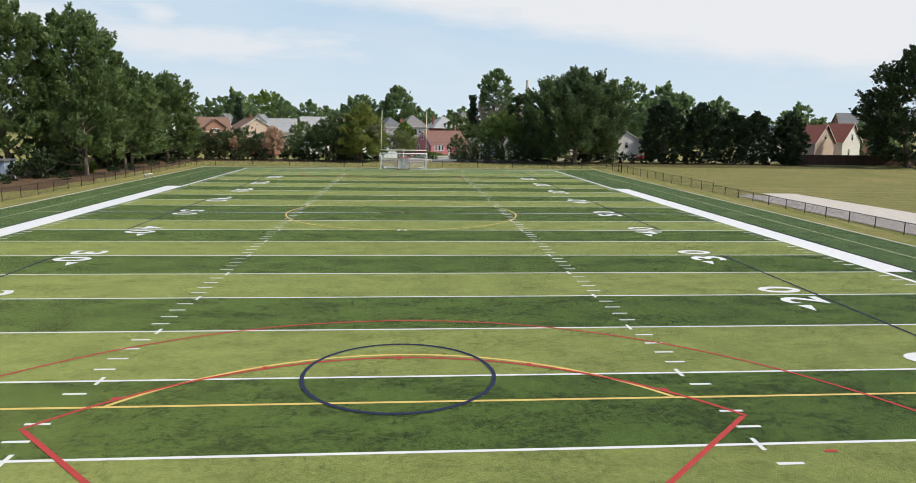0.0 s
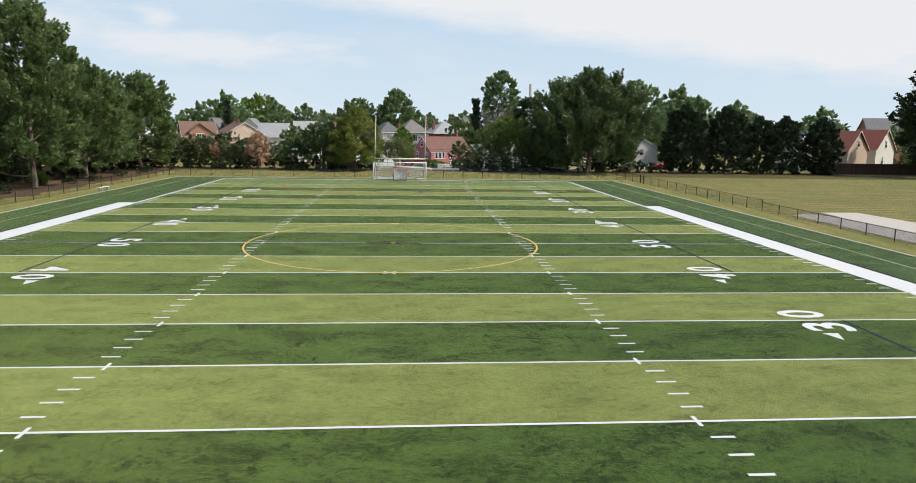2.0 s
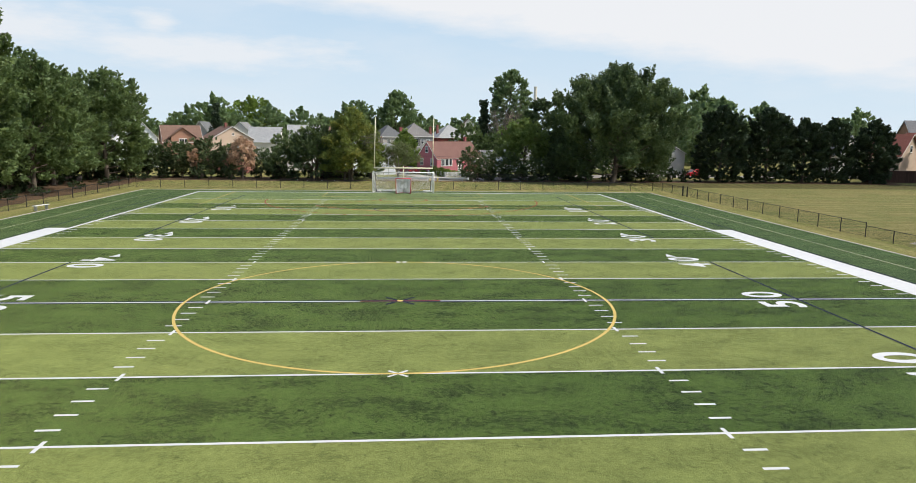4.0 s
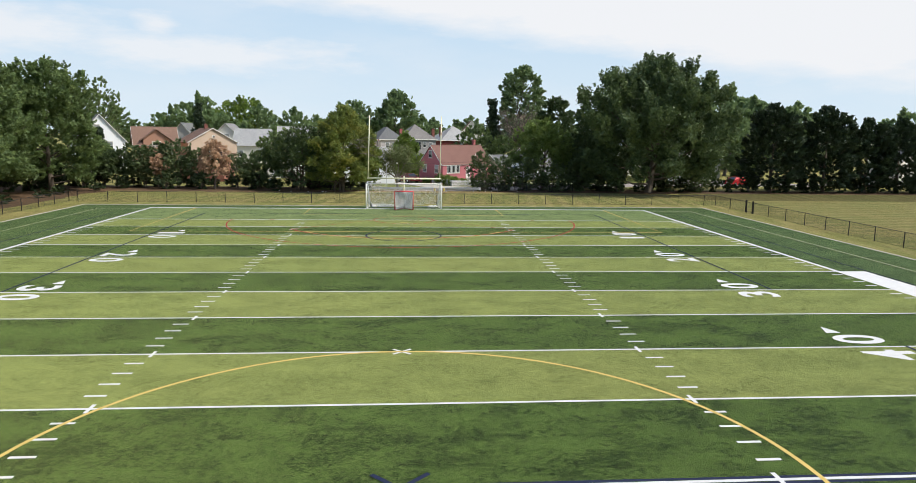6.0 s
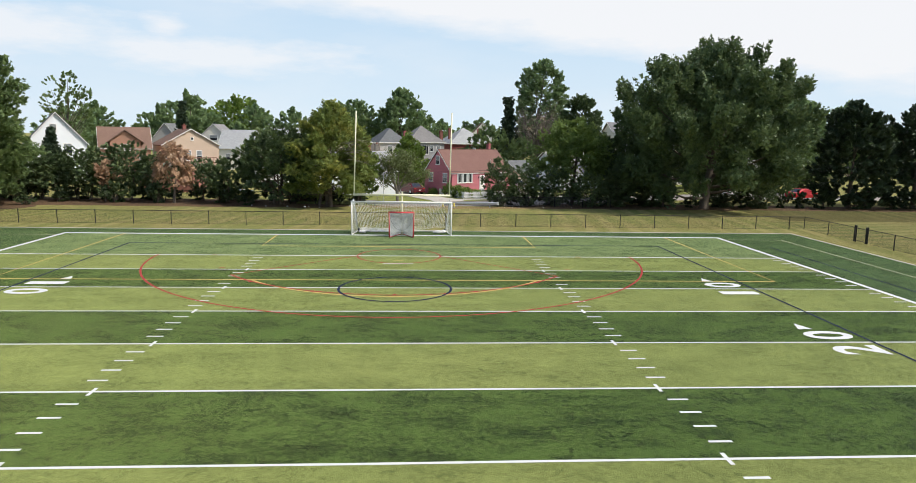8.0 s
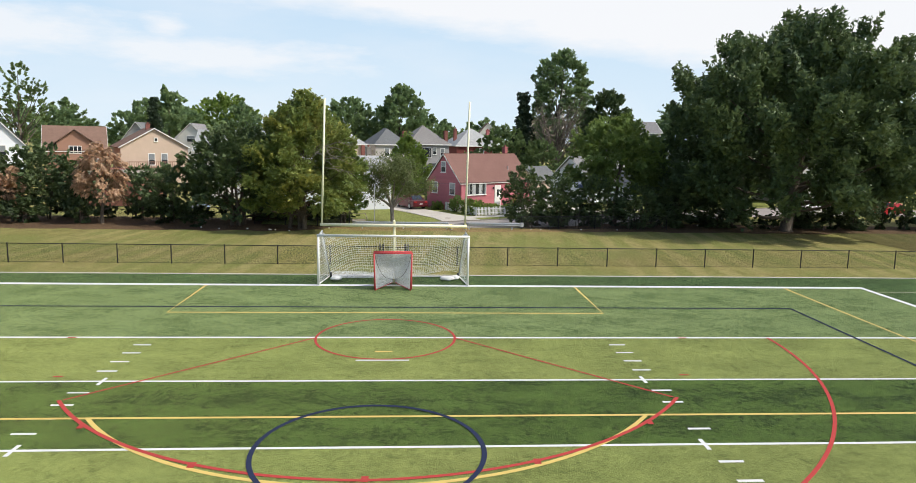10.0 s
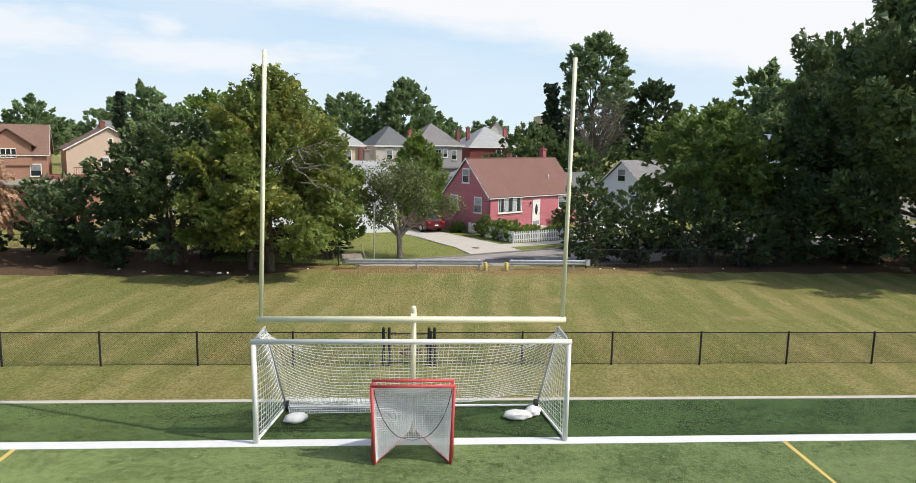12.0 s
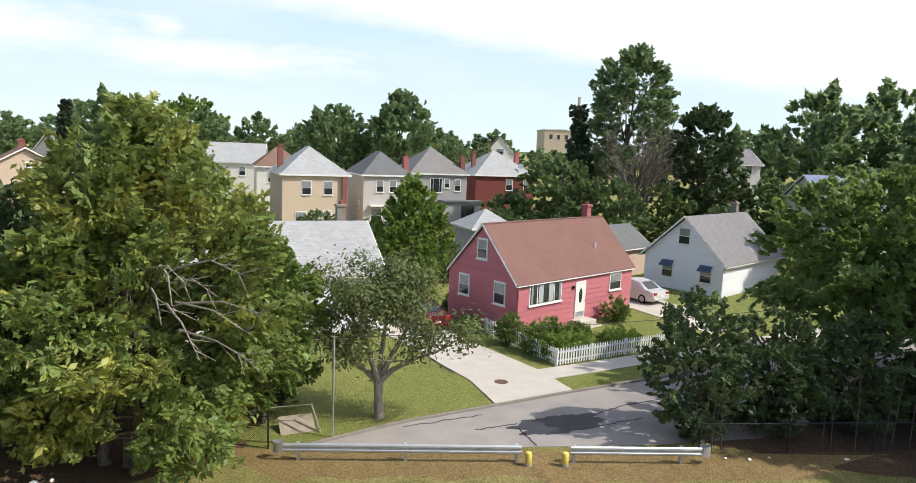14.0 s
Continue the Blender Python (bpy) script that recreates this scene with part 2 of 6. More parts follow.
M = {
    "turf_light": turf("turf_light", (0.196, 0.23, 0.064), (0.085, 0.105, 0.026), 0.4),
    "turf_dark": turf("turf_dark", (0.058, 0.102, 0.019), (0.007, 0.023, 0.003), 0.85),
    "turf_edge": turf("turf_edge", (0.05, 0.094, 0.031), (0.009, 0.026, 0.008), 0.7),
    "turf_end": turf("turf_end", (0.148, 0.2, 0.077), (0.05, 0.088, 0.028), 0.6),
    "line_white": plain("line_white", (0.64, 0.65, 0.64), 0.85, vary=0.08, scale=3, bump=0.3, fine=40),
    "line_yellow": plain("line_yellow", (0.6, 0.44, 0.13), 0.85, vary=0.12, scale=3, bump=0.3, fine=40),
    "line_pale": plain("line_pale", (0.5, 0.5, 0.3), 0.85, vary=0.12, scale=3, bump=0.3, fine=40),
    "line_red": plain("line_red", (0.4, 0.045, 0.038), 0.85, vary=0.15, scale=3, bump=0.3, fine=40),
    "line_navy": plain("line_navy", (0.012, 0.02, 0.055), 0.85, vary=0.2, scale=3, bump=0.3, fine=40),
    "ground": lawn("ground_grass", (0.176, 0.187, 0.044), (0.252, 0.24, 0.066), (0.4, 0.33, 0.142), 8,
                   ((3.4, 116.0, 1.7, 8.0, (0.1, 0.175, 0.045), 0.75), (13.9, 112.5, 0.75, 0.35, (0.45, 0.31, 0.17), 0.85), (6.6, 115.7, 1.1, 0.8, (0.4, 0.3, 0.15), 0.7),
                    (0.0, 122.6, 9.0, 0.8, (0.38, 0.26, 0.13), 0.6), (-0.1, 107.7, 0.7, 0.8, (0.4, 0.29, 0.17), 0.7))),
    "lawn_green": lawn("lawn_green", (0.165, 0.215, 0.05), (0.235, 0.275, 0.068), (0.31, 0.295, 0.1)),
    "concrete": plain("concrete", (0.5, 0.46, 0.4), 0.9, vary=0.14, scale=1.2, bump=0.3),
    "kerb_stone": plain("kerb_stone", (0.25, 0.225, 0.19), 0.95, vary=0.2, scale=2.0, bump=0.4),
    "asphalt": plain("asphalt", (0.31, 0.282, 0.26), 0.95, vary=0.2, scale=0.8, bump=0.5, fine=90),
    "asphalt_dark": plain("asphalt_dark", (0.045, 0.047, 0.055), 0.6, vary=0.35, scale=2.0, bump=0.5, fine=90),
    "black_steel": plain("black_steel", (0.02, 0.02, 0.022), 0.5, 0.0, vary=0.2),
    "galvanised": plain("galvanised", (0.5, 0.52, 0.54), 0.45, 0.7, vary=0.2, scale=3),
    "white_paint": plain("white_paint", (0.78, 0.77, 0.73), 0.5, vary=0.06),
    "cream_paint": plain("cream_paint", (0.8, 0.76, 0.54), 0.45, vary=0.06, scale=2),
    "net": plain("net", (0.75, 0.76, 0.76), 0.8, vary=0.05),
    "red_paint": plain("red_paint", (0.6, 0.07, 0.075), 0.5, vary=0.1),
    "bark": bark("bark", (0.14, 0.115, 0.09)),
    "bark_grey": bark("bark_grey", (0.2, 0.165, 0.135)),
    "bark_pale": bark("bark_pale", (0.3, 0.26, 0.21)),
    "glass": plain("window_glass", (0.03, 0.035, 0.04), 0.06, vary=0.3, scale=1.5, spec=0.8, bump=0.02),
    "pane_blind": plain("pane_blind", (0.26, 0.28, 0.29), 0.08, vary=0.25, scale=2.5, spec=0.8, bump=0.02),
    "brick": plain("brick_chimney", (0.25, 0.1, 0.08), 0.9, vary=0.25, scale=5),
    "red_brick_paint": plain("red_brick_paint", (0.4, 0.13, 0.13), 0.85, vary=0.2, scale=5),
    "leaf_maple": leafy("leaf_maple", (0.088, 0.15, 0.035), (0.175, 0.255, 0.06), (0.26, 0.33, 0.078), 0.4),
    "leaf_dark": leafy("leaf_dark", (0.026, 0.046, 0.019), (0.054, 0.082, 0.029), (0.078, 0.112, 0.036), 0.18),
    "leaf_mid": leafy("leaf_mid", (0.054, 0.092, 0.04), (0.13, 0.185, 0.074), (0.185, 0.24, 0.09), 0.22),
    "leaf_olive": leafy("leaf_olive", (0.09, 0.12, 0.042), (0.165, 0.2, 0.07), (0.22, 0.25, 0.09), 0.32),
    "leaf_bright": leafy("leaf_bright", (0.12, 0.21, 0.04), (0.22, 0.32, 0.07), (0.3, 0.38, 0.085), 0.5),
    "leaf_gold": leafy("leaf_gold", (0.092, 0.155, 0.044), (0.23, 0.3, 0.077), (0.49, 0.46, 0.115), 0.32),
    "leaf_rust": leafy("leaf_rust", (0.42, 0.26, 0.16), (0.64, 0.44, 0.29), (0.7, 0.52, 0.36), 0.4),
    # far leaves a little paler, distance haze put into their colour
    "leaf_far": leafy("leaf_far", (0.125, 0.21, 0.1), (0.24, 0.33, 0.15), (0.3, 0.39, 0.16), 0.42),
    "leaf_elm": leafy("leaf_elm", (0.085, 0.14, 0.055), (0.17, 0.24, 0.085), (0.23, 0.3, 0.1), 0.36),
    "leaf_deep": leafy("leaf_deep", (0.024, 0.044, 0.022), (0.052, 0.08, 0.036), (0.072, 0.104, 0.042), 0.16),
    "leaf_light": leafy("leaf_light", (0.11, 0.18, 0.05), (0.22, 0.31, 0.085), (0.3, 0.38, 0.11), 0.45),
    "leaf_spruce": leafy("leaf_spruce", (0.036, 0.062, 0.038), (0.066, 0.098, 0.052), (0.08, 0.115, 0.056), 0.18),
    "straw": lawn("straw_grass", (0.2, 0.155, 0.06), (0.28, 0.2, 0.085), (0.42, 0.285, 0.14)),
    "brown_lawn": lawn("brown_lawn", (0.085, 0.085, 0.027), (0.12, 0.115, 0.037), (0.18, 0.15, 0.062), 12),
    "side_lawn": lawn("side_lawn_grass", (0.14, 0.145, 0.042), (0.2, 0.195, 0.058), (0.34, 0.285, 0.12), 82),
    "rust": plain("rusty_iron", (0.13, 0.075, 0.05), 0.9, vary=0.3, scale=8),
    "soil": lawn("leaf_litter", (0.075, 0.052, 0.032), (0.12, 0.08, 0.05), (0.24, 0.15, 0.085)),
}

# ---- far sky with thin cloud, outside the place ----
def sky_backdrop():
    n = Nodes("sky_far")
    n.nt.nodes.remove(n.bsdf)
    pos = n.add("ShaderNodeNewGeometry").outputs["Position"]
    sep = n.add("ShaderNodeSeparateXYZ")
    n.link(pos, sep.inputs[0])
    x, y, z = sep.outputs
    az = n.math("MULTIPLY", n.math("ARCTAN2", x, y), 57.2958)
    el = n.math("MULTIPLY", n.math("ARCTAN2", z, n.math("SQRT", n.math("ADD", n.math("MULTIPLY", x, x), n.math("MULTIPLY", y, y)))), 57.2958)
    comb = n.add("ShaderNodeCombineXYZ")
    n.link(n.math("MULTIPLY", az, 0.045), comb.inputs[0])
    n.link(n.math("MULTIPLY", el, 0.16), comb.inputs[1])
    wisp = n.noise(1.6, 5.0, 0.5, at=comb.outputs[0])
    puff = n.noise(4.0, 7.0, 0.6, at=comb.outputs[0])

    def blob(a, e, wa, we):
        da = n.math("DIVIDE", n.math("SUBTRACT", az, a), wa)
        de = n.math("DIVIDE", n.math("SUBTRACT", el, e), we)
        d = n.math("SQRT", n.math("ADD", n.math("MULTIPLY", da, da), n.math("MULTIPLY", de, de)))
        d = n.math("ADD", d, n.math("MULTIPLY", n.math("SUBTRACT", puff, 0.5), 2.6))
        return n.ramp(n.math("SUBTRACT", 1.35, d), 0.0, 1.0)
    base = n.mix(n.ramp(el, 0.0, 16.0), (0.72, 0.84, 0.93), (0.45, 0.65, 0.87))
    cloud = n.ramp(n.math("ADD", wisp, n.math("MULTIPLY", el, 0.004)), 0.46, 0.78)
    # the broad bright bank climbs to the right, the low cumulus lies to the left
    slope = n.math("ADD", n.math("ADD", el, n.math("MULTIPLY", az, 0.135)), n.math("ADD", n.math("MULTIPLY", n.math("SUBTRACT", wisp, 0.5), 3.2), n.math("MULTIPLY", n.math("SUBTRACT", puff, 0.5), 3.0)))
    bank = n.ramp(slope, 8.0, 10.2)
    puffs = n.math("MAXIMUM", blob(-15.5, 6.0, 11.0, 1.2), blob(-18.6, 8.0, 1.5, 0.8))
    puffs = n.math("MAXIMUM", puffs, blob(-28.5, 7.1, 7.5, 1.5))
    f = n.math("MAXIMUM", n.math("MULTIPLY", bank, 0.92), n.math("MAXIMUM", n.math("MULTIPLY", puffs, 0.72), n.math("MULTIPLY", cloud, 0.3)))
    c = n.mix(f, base, (0.9, 0.905, 0.925))
    em = n.add("ShaderNodeEmission")
    n.link(c, em.inputs["Color"])
    em.inputs["Strength"].default_value = 0.88
    n.link(em.outputs[0], n.out.inputs["Surface"])
    R, na, ne = 3500.0, 36, 16
    verts, faces = [], []
    for j in range(ne + 1):
        e = radians(-2 + 42 * j / ne)
        for i in range(na + 1):
            a = radians(-64 + 128 * i / na)
            verts.append((R * math.sin(a) * math.cos(e), R * math.cos(a) * math.cos(e), R * math.sin(e)))
    for j in range(ne):
        for i in range(na):
            k = j * (na + 1) + i
            faces.append((k, k + na + 1, k + na + 2, k + 1))
    me = bpy.data.meshes.new("backdrop")
    me.from_pydata(verts, [], faces)
    me.materials.append(n.mat)
    return tagged(new("backdrop", me), "pale blue summer sky with thin white cloud", "sky", kind="structure")


sky_backdrop()

# ---- mesh helpers ----
GZ = -0.12


def ground_z(x, y):
    t = min(1.0, max(0.0, (y - 107.0) / 14.0))
    return -0.03 + (GZ + 0.03) * t * t * (3 - 2 * t)


def link_mesh(name, me, mat, parent=None, label=""):
    ob = new(name, me)
    if mat is not None and not me.materials:
        me.materials.append(mat)
    if parent is not None:
        ob.parent = parent
    if label:
        ob["label"] = label
    return ob


def from_data(name, verts, faces):
    me = bpy.data.meshes.new(name)
    me.from_pydata([tuple(v) for v in verts], [], faces)
    me.update()
    return me


def part(name, bm, mat, parent, label="", smooth=False):
    me = bpy.data.meshes.new(name)
    bm.to_mesh(me)
    bm.free()
    if smooth:
        for p in me.polygons:
            p.use_smooth = True
    return link_mesh(name, me, mat, parent, label)


def empty(name, x, y, z=0.0, turn=0.0):
    ob = new(name)
    ob.matrix_basis = pose(x, y, z, 0, 0, turn)
    return ob


def add_box(bm, x0, x1, y0, y1, z0, z1, bevel=0.0):
    vs = [bm.verts.new(p) for p in ((x0, y0, z0), (x1, y0, z0), (x1, y1, z0), (x0, y1, z0), (x0, y0, z1), (x1, y0, z1), (x1, y1, z1), (x0, y1, z1))]
    fs = [bm.faces.new([vs[i] for i in f]) for f in ((3, 2, 1, 0), (4, 5, 6, 7), (0, 1, 5, 4), (1, 2, 6, 5), (2, 3, 7, 6), (3, 0, 4, 7))]
    if bevel:
        es = list({e for f in fs for e in f.edges})
        bmesh.ops.bevel(bm, geom=es, offset=bevel, segments=2, affect="EDGES", profile=0.5)


def box(x0, x1, y0, y1, z0, z1, bevel=0.0):
    bm = bmesh.new()
    add_box(bm, x0, x1, y0, y1, z0, z1, bevel)
    return bm


def add_tube(bm, pts, radii, sides=8, cap=True):
    """A tapered tube along a line of points."""
    rings = []
    for i, p in enumerate(pts):
        p = Vector(p)
        d = Vector(pts[min(i + 1, len(pts) - 1)]) - Vector(pts[max(i - 1, 0)])
        d.normalize()
        u = d.cross(Vector((0, 0, 1)) if abs(d.z) < 0.95 else Vector((1, 0, 0))).normalized()
        v = d.cross(u)
        r = radii[i] if isinstance(radii, (list, tuple)) else radii
        rings.append([bm.verts.new(p + (u * math.cos(a) + v * math.sin(a)) * r) for a in (2 * math.pi * k / sides for k in range(sides))])
    for a, b in zip(rings, rings[1:]):
        for k in range(sides):
            bm.faces.new((a[k], a[(k + 1) % sides], b[(k + 1) % sides], b[k]))
    if cap:
        bm.faces.new(rings[0][::-1])
        bm.faces.new(rings[-1])


def tube(pts, radii, sides=8):
    bm = bmesh.new()
    add_tube(bm, pts, radii, sides)
    return bm


def flat(name, pts, z, mat, parent, label=""):
    """A flat painted patch on the turf."""
    me = from_data(name, [(x, y, z) for x, y in pts], [tuple(range(len(pts)))])
    return link_mesh(name, me, mat, parent, label)


def strip(name, pts, width, z, mat, parent, label="", closed=False):
    """A painted line of one width along points in the plane."""
    n = len(pts)
    verts, faces = [], []
    for i in range(n):
        a = Vector(pts[(i - 1) % n] if closed else pts[max(i - 1, 0)])
        b = Vector(pts[(i + 1) % n] if closed else pts[min(i + 1, n - 1)])
        d = (b - a).normalized()
        nx, ny = -d.y, d.x
        x, y = pts[i]
        verts += [(x + nx * width / 2, y + ny * width / 2, z), (x - nx * width / 2, y - ny * width / 2, z)]
    for i in range(n if closed else n - 1):
        j = (i + 1) % n
        faces.append((2 * i, 2 * i + 1, 2 * j + 1, 2 * j))
    return link_mesh(name, from_data(name, verts, faces), mat, parent, label)


def arc(cx, cy, r, a0, a1, n=48):
    return [(cx + r * math.cos(radians(a0 + (a1 - a0) * i / n)), cy + r * math.sin(radians(a0 + (a1 - a0) * i / n))) for i in range(n + 1)]


# ---- ground ----
def axis(fine, lo, hi, far):
    v = list(np.arange(lo, hi + 0.01, fine))
    step, out = fine, []
    a, b = v[0], v[-1]
    while b < far:
        step *= 1.5
        a, b = a - step, b + step
        v = [a] + v + [b]
    return v


gx, gy = axis(6.0, -90, 90, 3600), axis(3.0, -24, 180, 3600)
gverts = [(x, y, ground_z(x, y)) for y in gy for x in gx]
nx_ = len(gx)
gfaces = [(j * nx_ + i, j * nx_ + i + 1, (j + 1) * nx_ + i + 1, (j + 1) * nx_ + i) for j in range(len(gy) - 1) for i in range(nx_ - 1)]
ground = link_mesh("ground", from_data("ground", gverts, gfaces), M["ground"])
tagged(ground, "dry mown grass with brown patches around the sports field", "grass", kind="structure")

# ---- the marked turf field ----
YD = 0.9144
END = 110 * YD
SIDE, HASH = 24.38, 8.13
field = part("turf_field", box(-31.8, 31.8, -12.0, 103.2, -0.05, -0.004), M["turf_edge"], None)
tagged(field, "green artificial turf sports field with painted lines in several colours", "sports field", kind="structure")
for k in range(20):
    light = (k % 2 == 0) if k < 10 else (k % 2 == 1)
    flat("turf_panel", [(-SIDE, k * 5 * YD), (SIDE, k * 5 * YD), (SIDE, (k + 1) * 5 * YD), (-SIDE, (k + 1) * 5 * YD)], 0.0,
         M["turf_light" if light else "turf_dark"], field, "light green turf panel" if light else "dark green turf panel")
for y0, y1 in ((-10 * YD, 0.0), (100 * YD, 110 * YD)):
    flat("turf_panel", [(-SIDE, y0), (SIDE, y0), (SIDE, y1), (-SIDE, y1)], 0.0, M["turf_end"], field, "plain green end zone turf")
ZW, ZY, ZR, ZB = 0.004, 0.008, 0.012, 0.016
W, YEL, RED, NAVY = M["line_white"], M["line_yellow"], M["line_red"], M["line_navy"]


def wob(x0, x1, y, n=12):
    """A line across the field that is not quite straight, as painted ones are."""
    return [(x0 + (x1 - x0) * i / n, y + 0.02 * noise.noise(Vector((i * 0.9, y, 3.0)))) for i in range(n + 1)]


for k in range(21):
    y = k * 5 * YD
    if k == 10:
        strip("yard_line", wob(-SIDE, -1.75, y), 0.11, ZW, W, field)
        strip("yard_line", wob(1.75, SIDE, y), 0.11, ZW, W, field)
        for s in (-1, 1):
            strip("halfway_border", wob(-SIDE, SIDE, y + s * 0.12), 0.1, ZW, NAVY, field, "navy border line")
    else:
        strip("yard_line", wob(-SIDE, SIDE, y), 0.11 if 0 < k < 20 else 0.16, ZW, W, field)
for s in (-1, 1):
    strip("sideline", [(s * (SIDE + 0.05), -10 * YD), (s * (SIDE + 0.05), END)], 0.28, ZW, W, field)
    flat("team_box_border", [(s * 24.5, 22.86), (s * 26.05, 22.86), (s * 26.05, 68.58), (s * 24.5, 68.58)], ZW + 0.002, W, field, "broad white painted border")
    strip("boundary_line", [(s * 26.2, -10 * YD), (s * 26.2, 96.0)], 0.09, ZB, NAVY, field)
    strip("touchline", [(s * 29.0, -9.0), (s * 29.0, 99.6)], 0.09, ZW, M["line_pale"], field)
    strip("touchline_return", [(s * 24.5, 99.6), (s * 29.0, 99.6)], 0.08, ZW, M["line_pale"], field)
    strip("halfway_return", [(s * 26.2, 45.72), (s * 29.0, 45.72)], 0.08, ZY, M["line_pale"], field)
for y in (-10 * YD, END):
    strip("end_line", wob(-SIDE - 0.19, SIDE + 0.19, y), 0.38, ZW + 0.001, W, field)
# hash marks, one object each on shared meshes
hash_me = from_data("hash_mark", [(0, -0.055, 0), (0.6, -0.055, 0), (0.6, 0.055, 0), (0, 0.055, 0)], [(0, 1, 2, 3)])
cross_me = from_data("hash_cross", [(-0.055, -0.3, 0), (0.055, -0.3, 0), (0.055, 0.3, 0), (-0.055, 0.3, 0)], [(0, 1, 2, 3)])
for me in (hash_me, cross_me):
    me.materials.append(W)
for yard in range(1, 100):
    for s in (-1, 1):
        if yard % 5:
            for x0 in (HASH, SIDE - 0.85):
                h = link_mesh("hash_mark", hash_me, None, field)
                h.matrix_basis = pose(s * x0, yard * YD, ZW + 0.001, 0, 0, 0 if s > 0 else 180)
        else:
            h = link_mesh("hash_cross", cross_me, None, field)
            h.matrix_basis = pose(s * (HASH + 0.05), yard * YD, ZW + 0.002)
# numbers
text_cache = {}


def digit_mesh(ch):
    if ch not in text_cache:
        cu = bpy.data.curves.new("digit", "FONT")
        cu.body = ch
        cu.offset = 0.022
        ob = bpy.data.objects.new("digit", cu)
        scene.collection.objects.link(ob)
        bpy.context.view_layer.update()
        me = bpy.data.meshes.new_from_object(ob.evaluated_get(bpy.context.evaluated_depsgraph_get()))
        bpy.data.objects.remove(ob)
        co = np.empty(len(me.vertices) * 3)
        me.vertices.foreach_get("co", co)
        co = co.reshape(-1, 3)
        lo, hi = co.min(0), co.max(0)
        w = 1.12 if ch != "1" else 0.62
        co[:, 0] = (co[:, 0] - (lo[0] + hi[0]) / 2) / (hi[0] - lo[0]) * w
        co[:, 1] = (co[:, 1] - lo[1]) / (hi[1] - lo[1]) * 1.86
        co[:, 2] = 0
        me.vertices.foreach_set("co", co.ravel())
        me.update()
        me.materials.append(W)
        text_cache[ch] = me
    return text_cache[ch]


for k in range(1, 10):
    label = str(10 * k if k <= 5 else 100 - 10 * k)
    for s in (-1, 1):
        for ch, off in ((label[0], -0.92), (label[1], 0.92)):
            d = link_mesh("yard_digit", digit_mesh(ch), None, field)
            d.matrix_basis = pose(s * 17.8, k * 10 * YD + s * off, ZW + 0.003, 0, 0, 90 * s)
        if k != 5:
            g = -1 if k < 5 else 1
            y = k * 10 * YD + g * 1.75
            flat("direction_arrow", [(s * 16.15, y), (s * 16.75, y), (s * 16.45, y + g * 0.85)], ZW + 0.003, W, field)
# lines for the other sports, both ends
for g, y0 in ((1, -10 * YD), (-1, END)):
    def P(x, d, g=g, y0=y0):
        return (x, y0 + g * d)
    strip("goal_area_line", [P(-9.16, 0.2), P(-9.16, 5.5), P(9.16, 5.5), P(9.16, 0.2)], 0.12, ZY, YEL, field)
    strip("penalty_area_line", [P(-20.15, 0.2), P(-20.15, 16.46), P(20.15, 16.46), P(20.15, 0.2)], 0.12, ZY, YEL, field)
    strip("penalty_arc", [P(9.15 * math.sin(radians(a)), 11 + 9.15 * math.cos(radians(a))) for a in range(-53, 54, 2)], 0.12, ZY + 0.001, YEL, field)
    strip("penalty_mark", [P(-0.3, 10.85), P(0.3, 10.85)], 0.14, ZY, YEL, field)
    strip("conversion_mark", [P(-0.88, 11.78), P(0.88, 11.78)], 0.1, ZW + 0.001, W, field)
    c = 10 * YD
    strip("goal_circle", [P(x, c + y) for x, y in arc(0, 0, 2.55, 0, 360, 64)[:-1]], 0.09, ZR, RED, field, closed=True)
    half = 54.8
    strip("arc_line", [P(-2.56, c + 0.05), P(-8.57, c + 6.05)], 0.13 if g > 0 else 0.075, ZR, RED, field)
    strip("arc_line", [P(2.56, c + 0.05), P(8.57, c + 6.05)], 0.13 if g > 0 else 0.075, ZR, RED, field)
    strip("shooting_arc", [P(10.62 * math.sin(radians(a)), c + 10.75 * math.cos(radians(a)) * (1 - 0.02 * abs(a) / half)) for a in np.linspace(-half, half, 60)], 0.11, ZR + 0.001, RED, field)
    strip("fan_line", [P(14.55 * math.sin(radians(a)), c + 14.75 * math.cos(radians(a))) for a in np.linspace(-90, 90, 90)], 0.1, ZR, RED, field)
    for a in (-43, -21.4, 0, 21.4, 43):
        strip("arc_spot", [P(10.65 * math.sin(radians(a)) - 0.08, c + 10.7 * math.cos(radians(a))), P(10.65 * math.sin(radians(a)) + 0.08, c + 10.7 * math.cos(radians(a)))], 0.26, ZR + 0.002, RED, field)
    for x, d in ((11.2, 0.05), (9.65, 4.16)):
        for s in (-1, 1):
            strip("red_dash", [P(s * x - 0.15, c + d), P(s * x + 0.15, c + d)], 0.1, ZR, RED, field)
    strip("crease_circle", [P(x, c + 9.3 + y) for x, y in arc(0, 0, 2.72, 0, 360, 64)[:-1]], 0.12, ZB, NAVY, field, closed=True)
    strip("navy_end_line", [P(-18.05, c - 4.6), P(18.05, c - 4.6)], 0.11, ZB, NAVY, field)
    for s in (-1, 1):
        strip("navy_side_line", [P(s * 18.05, c - 4.6), P(s * 18.05, c + 27.4)], 0.11, ZB, NAVY, field)
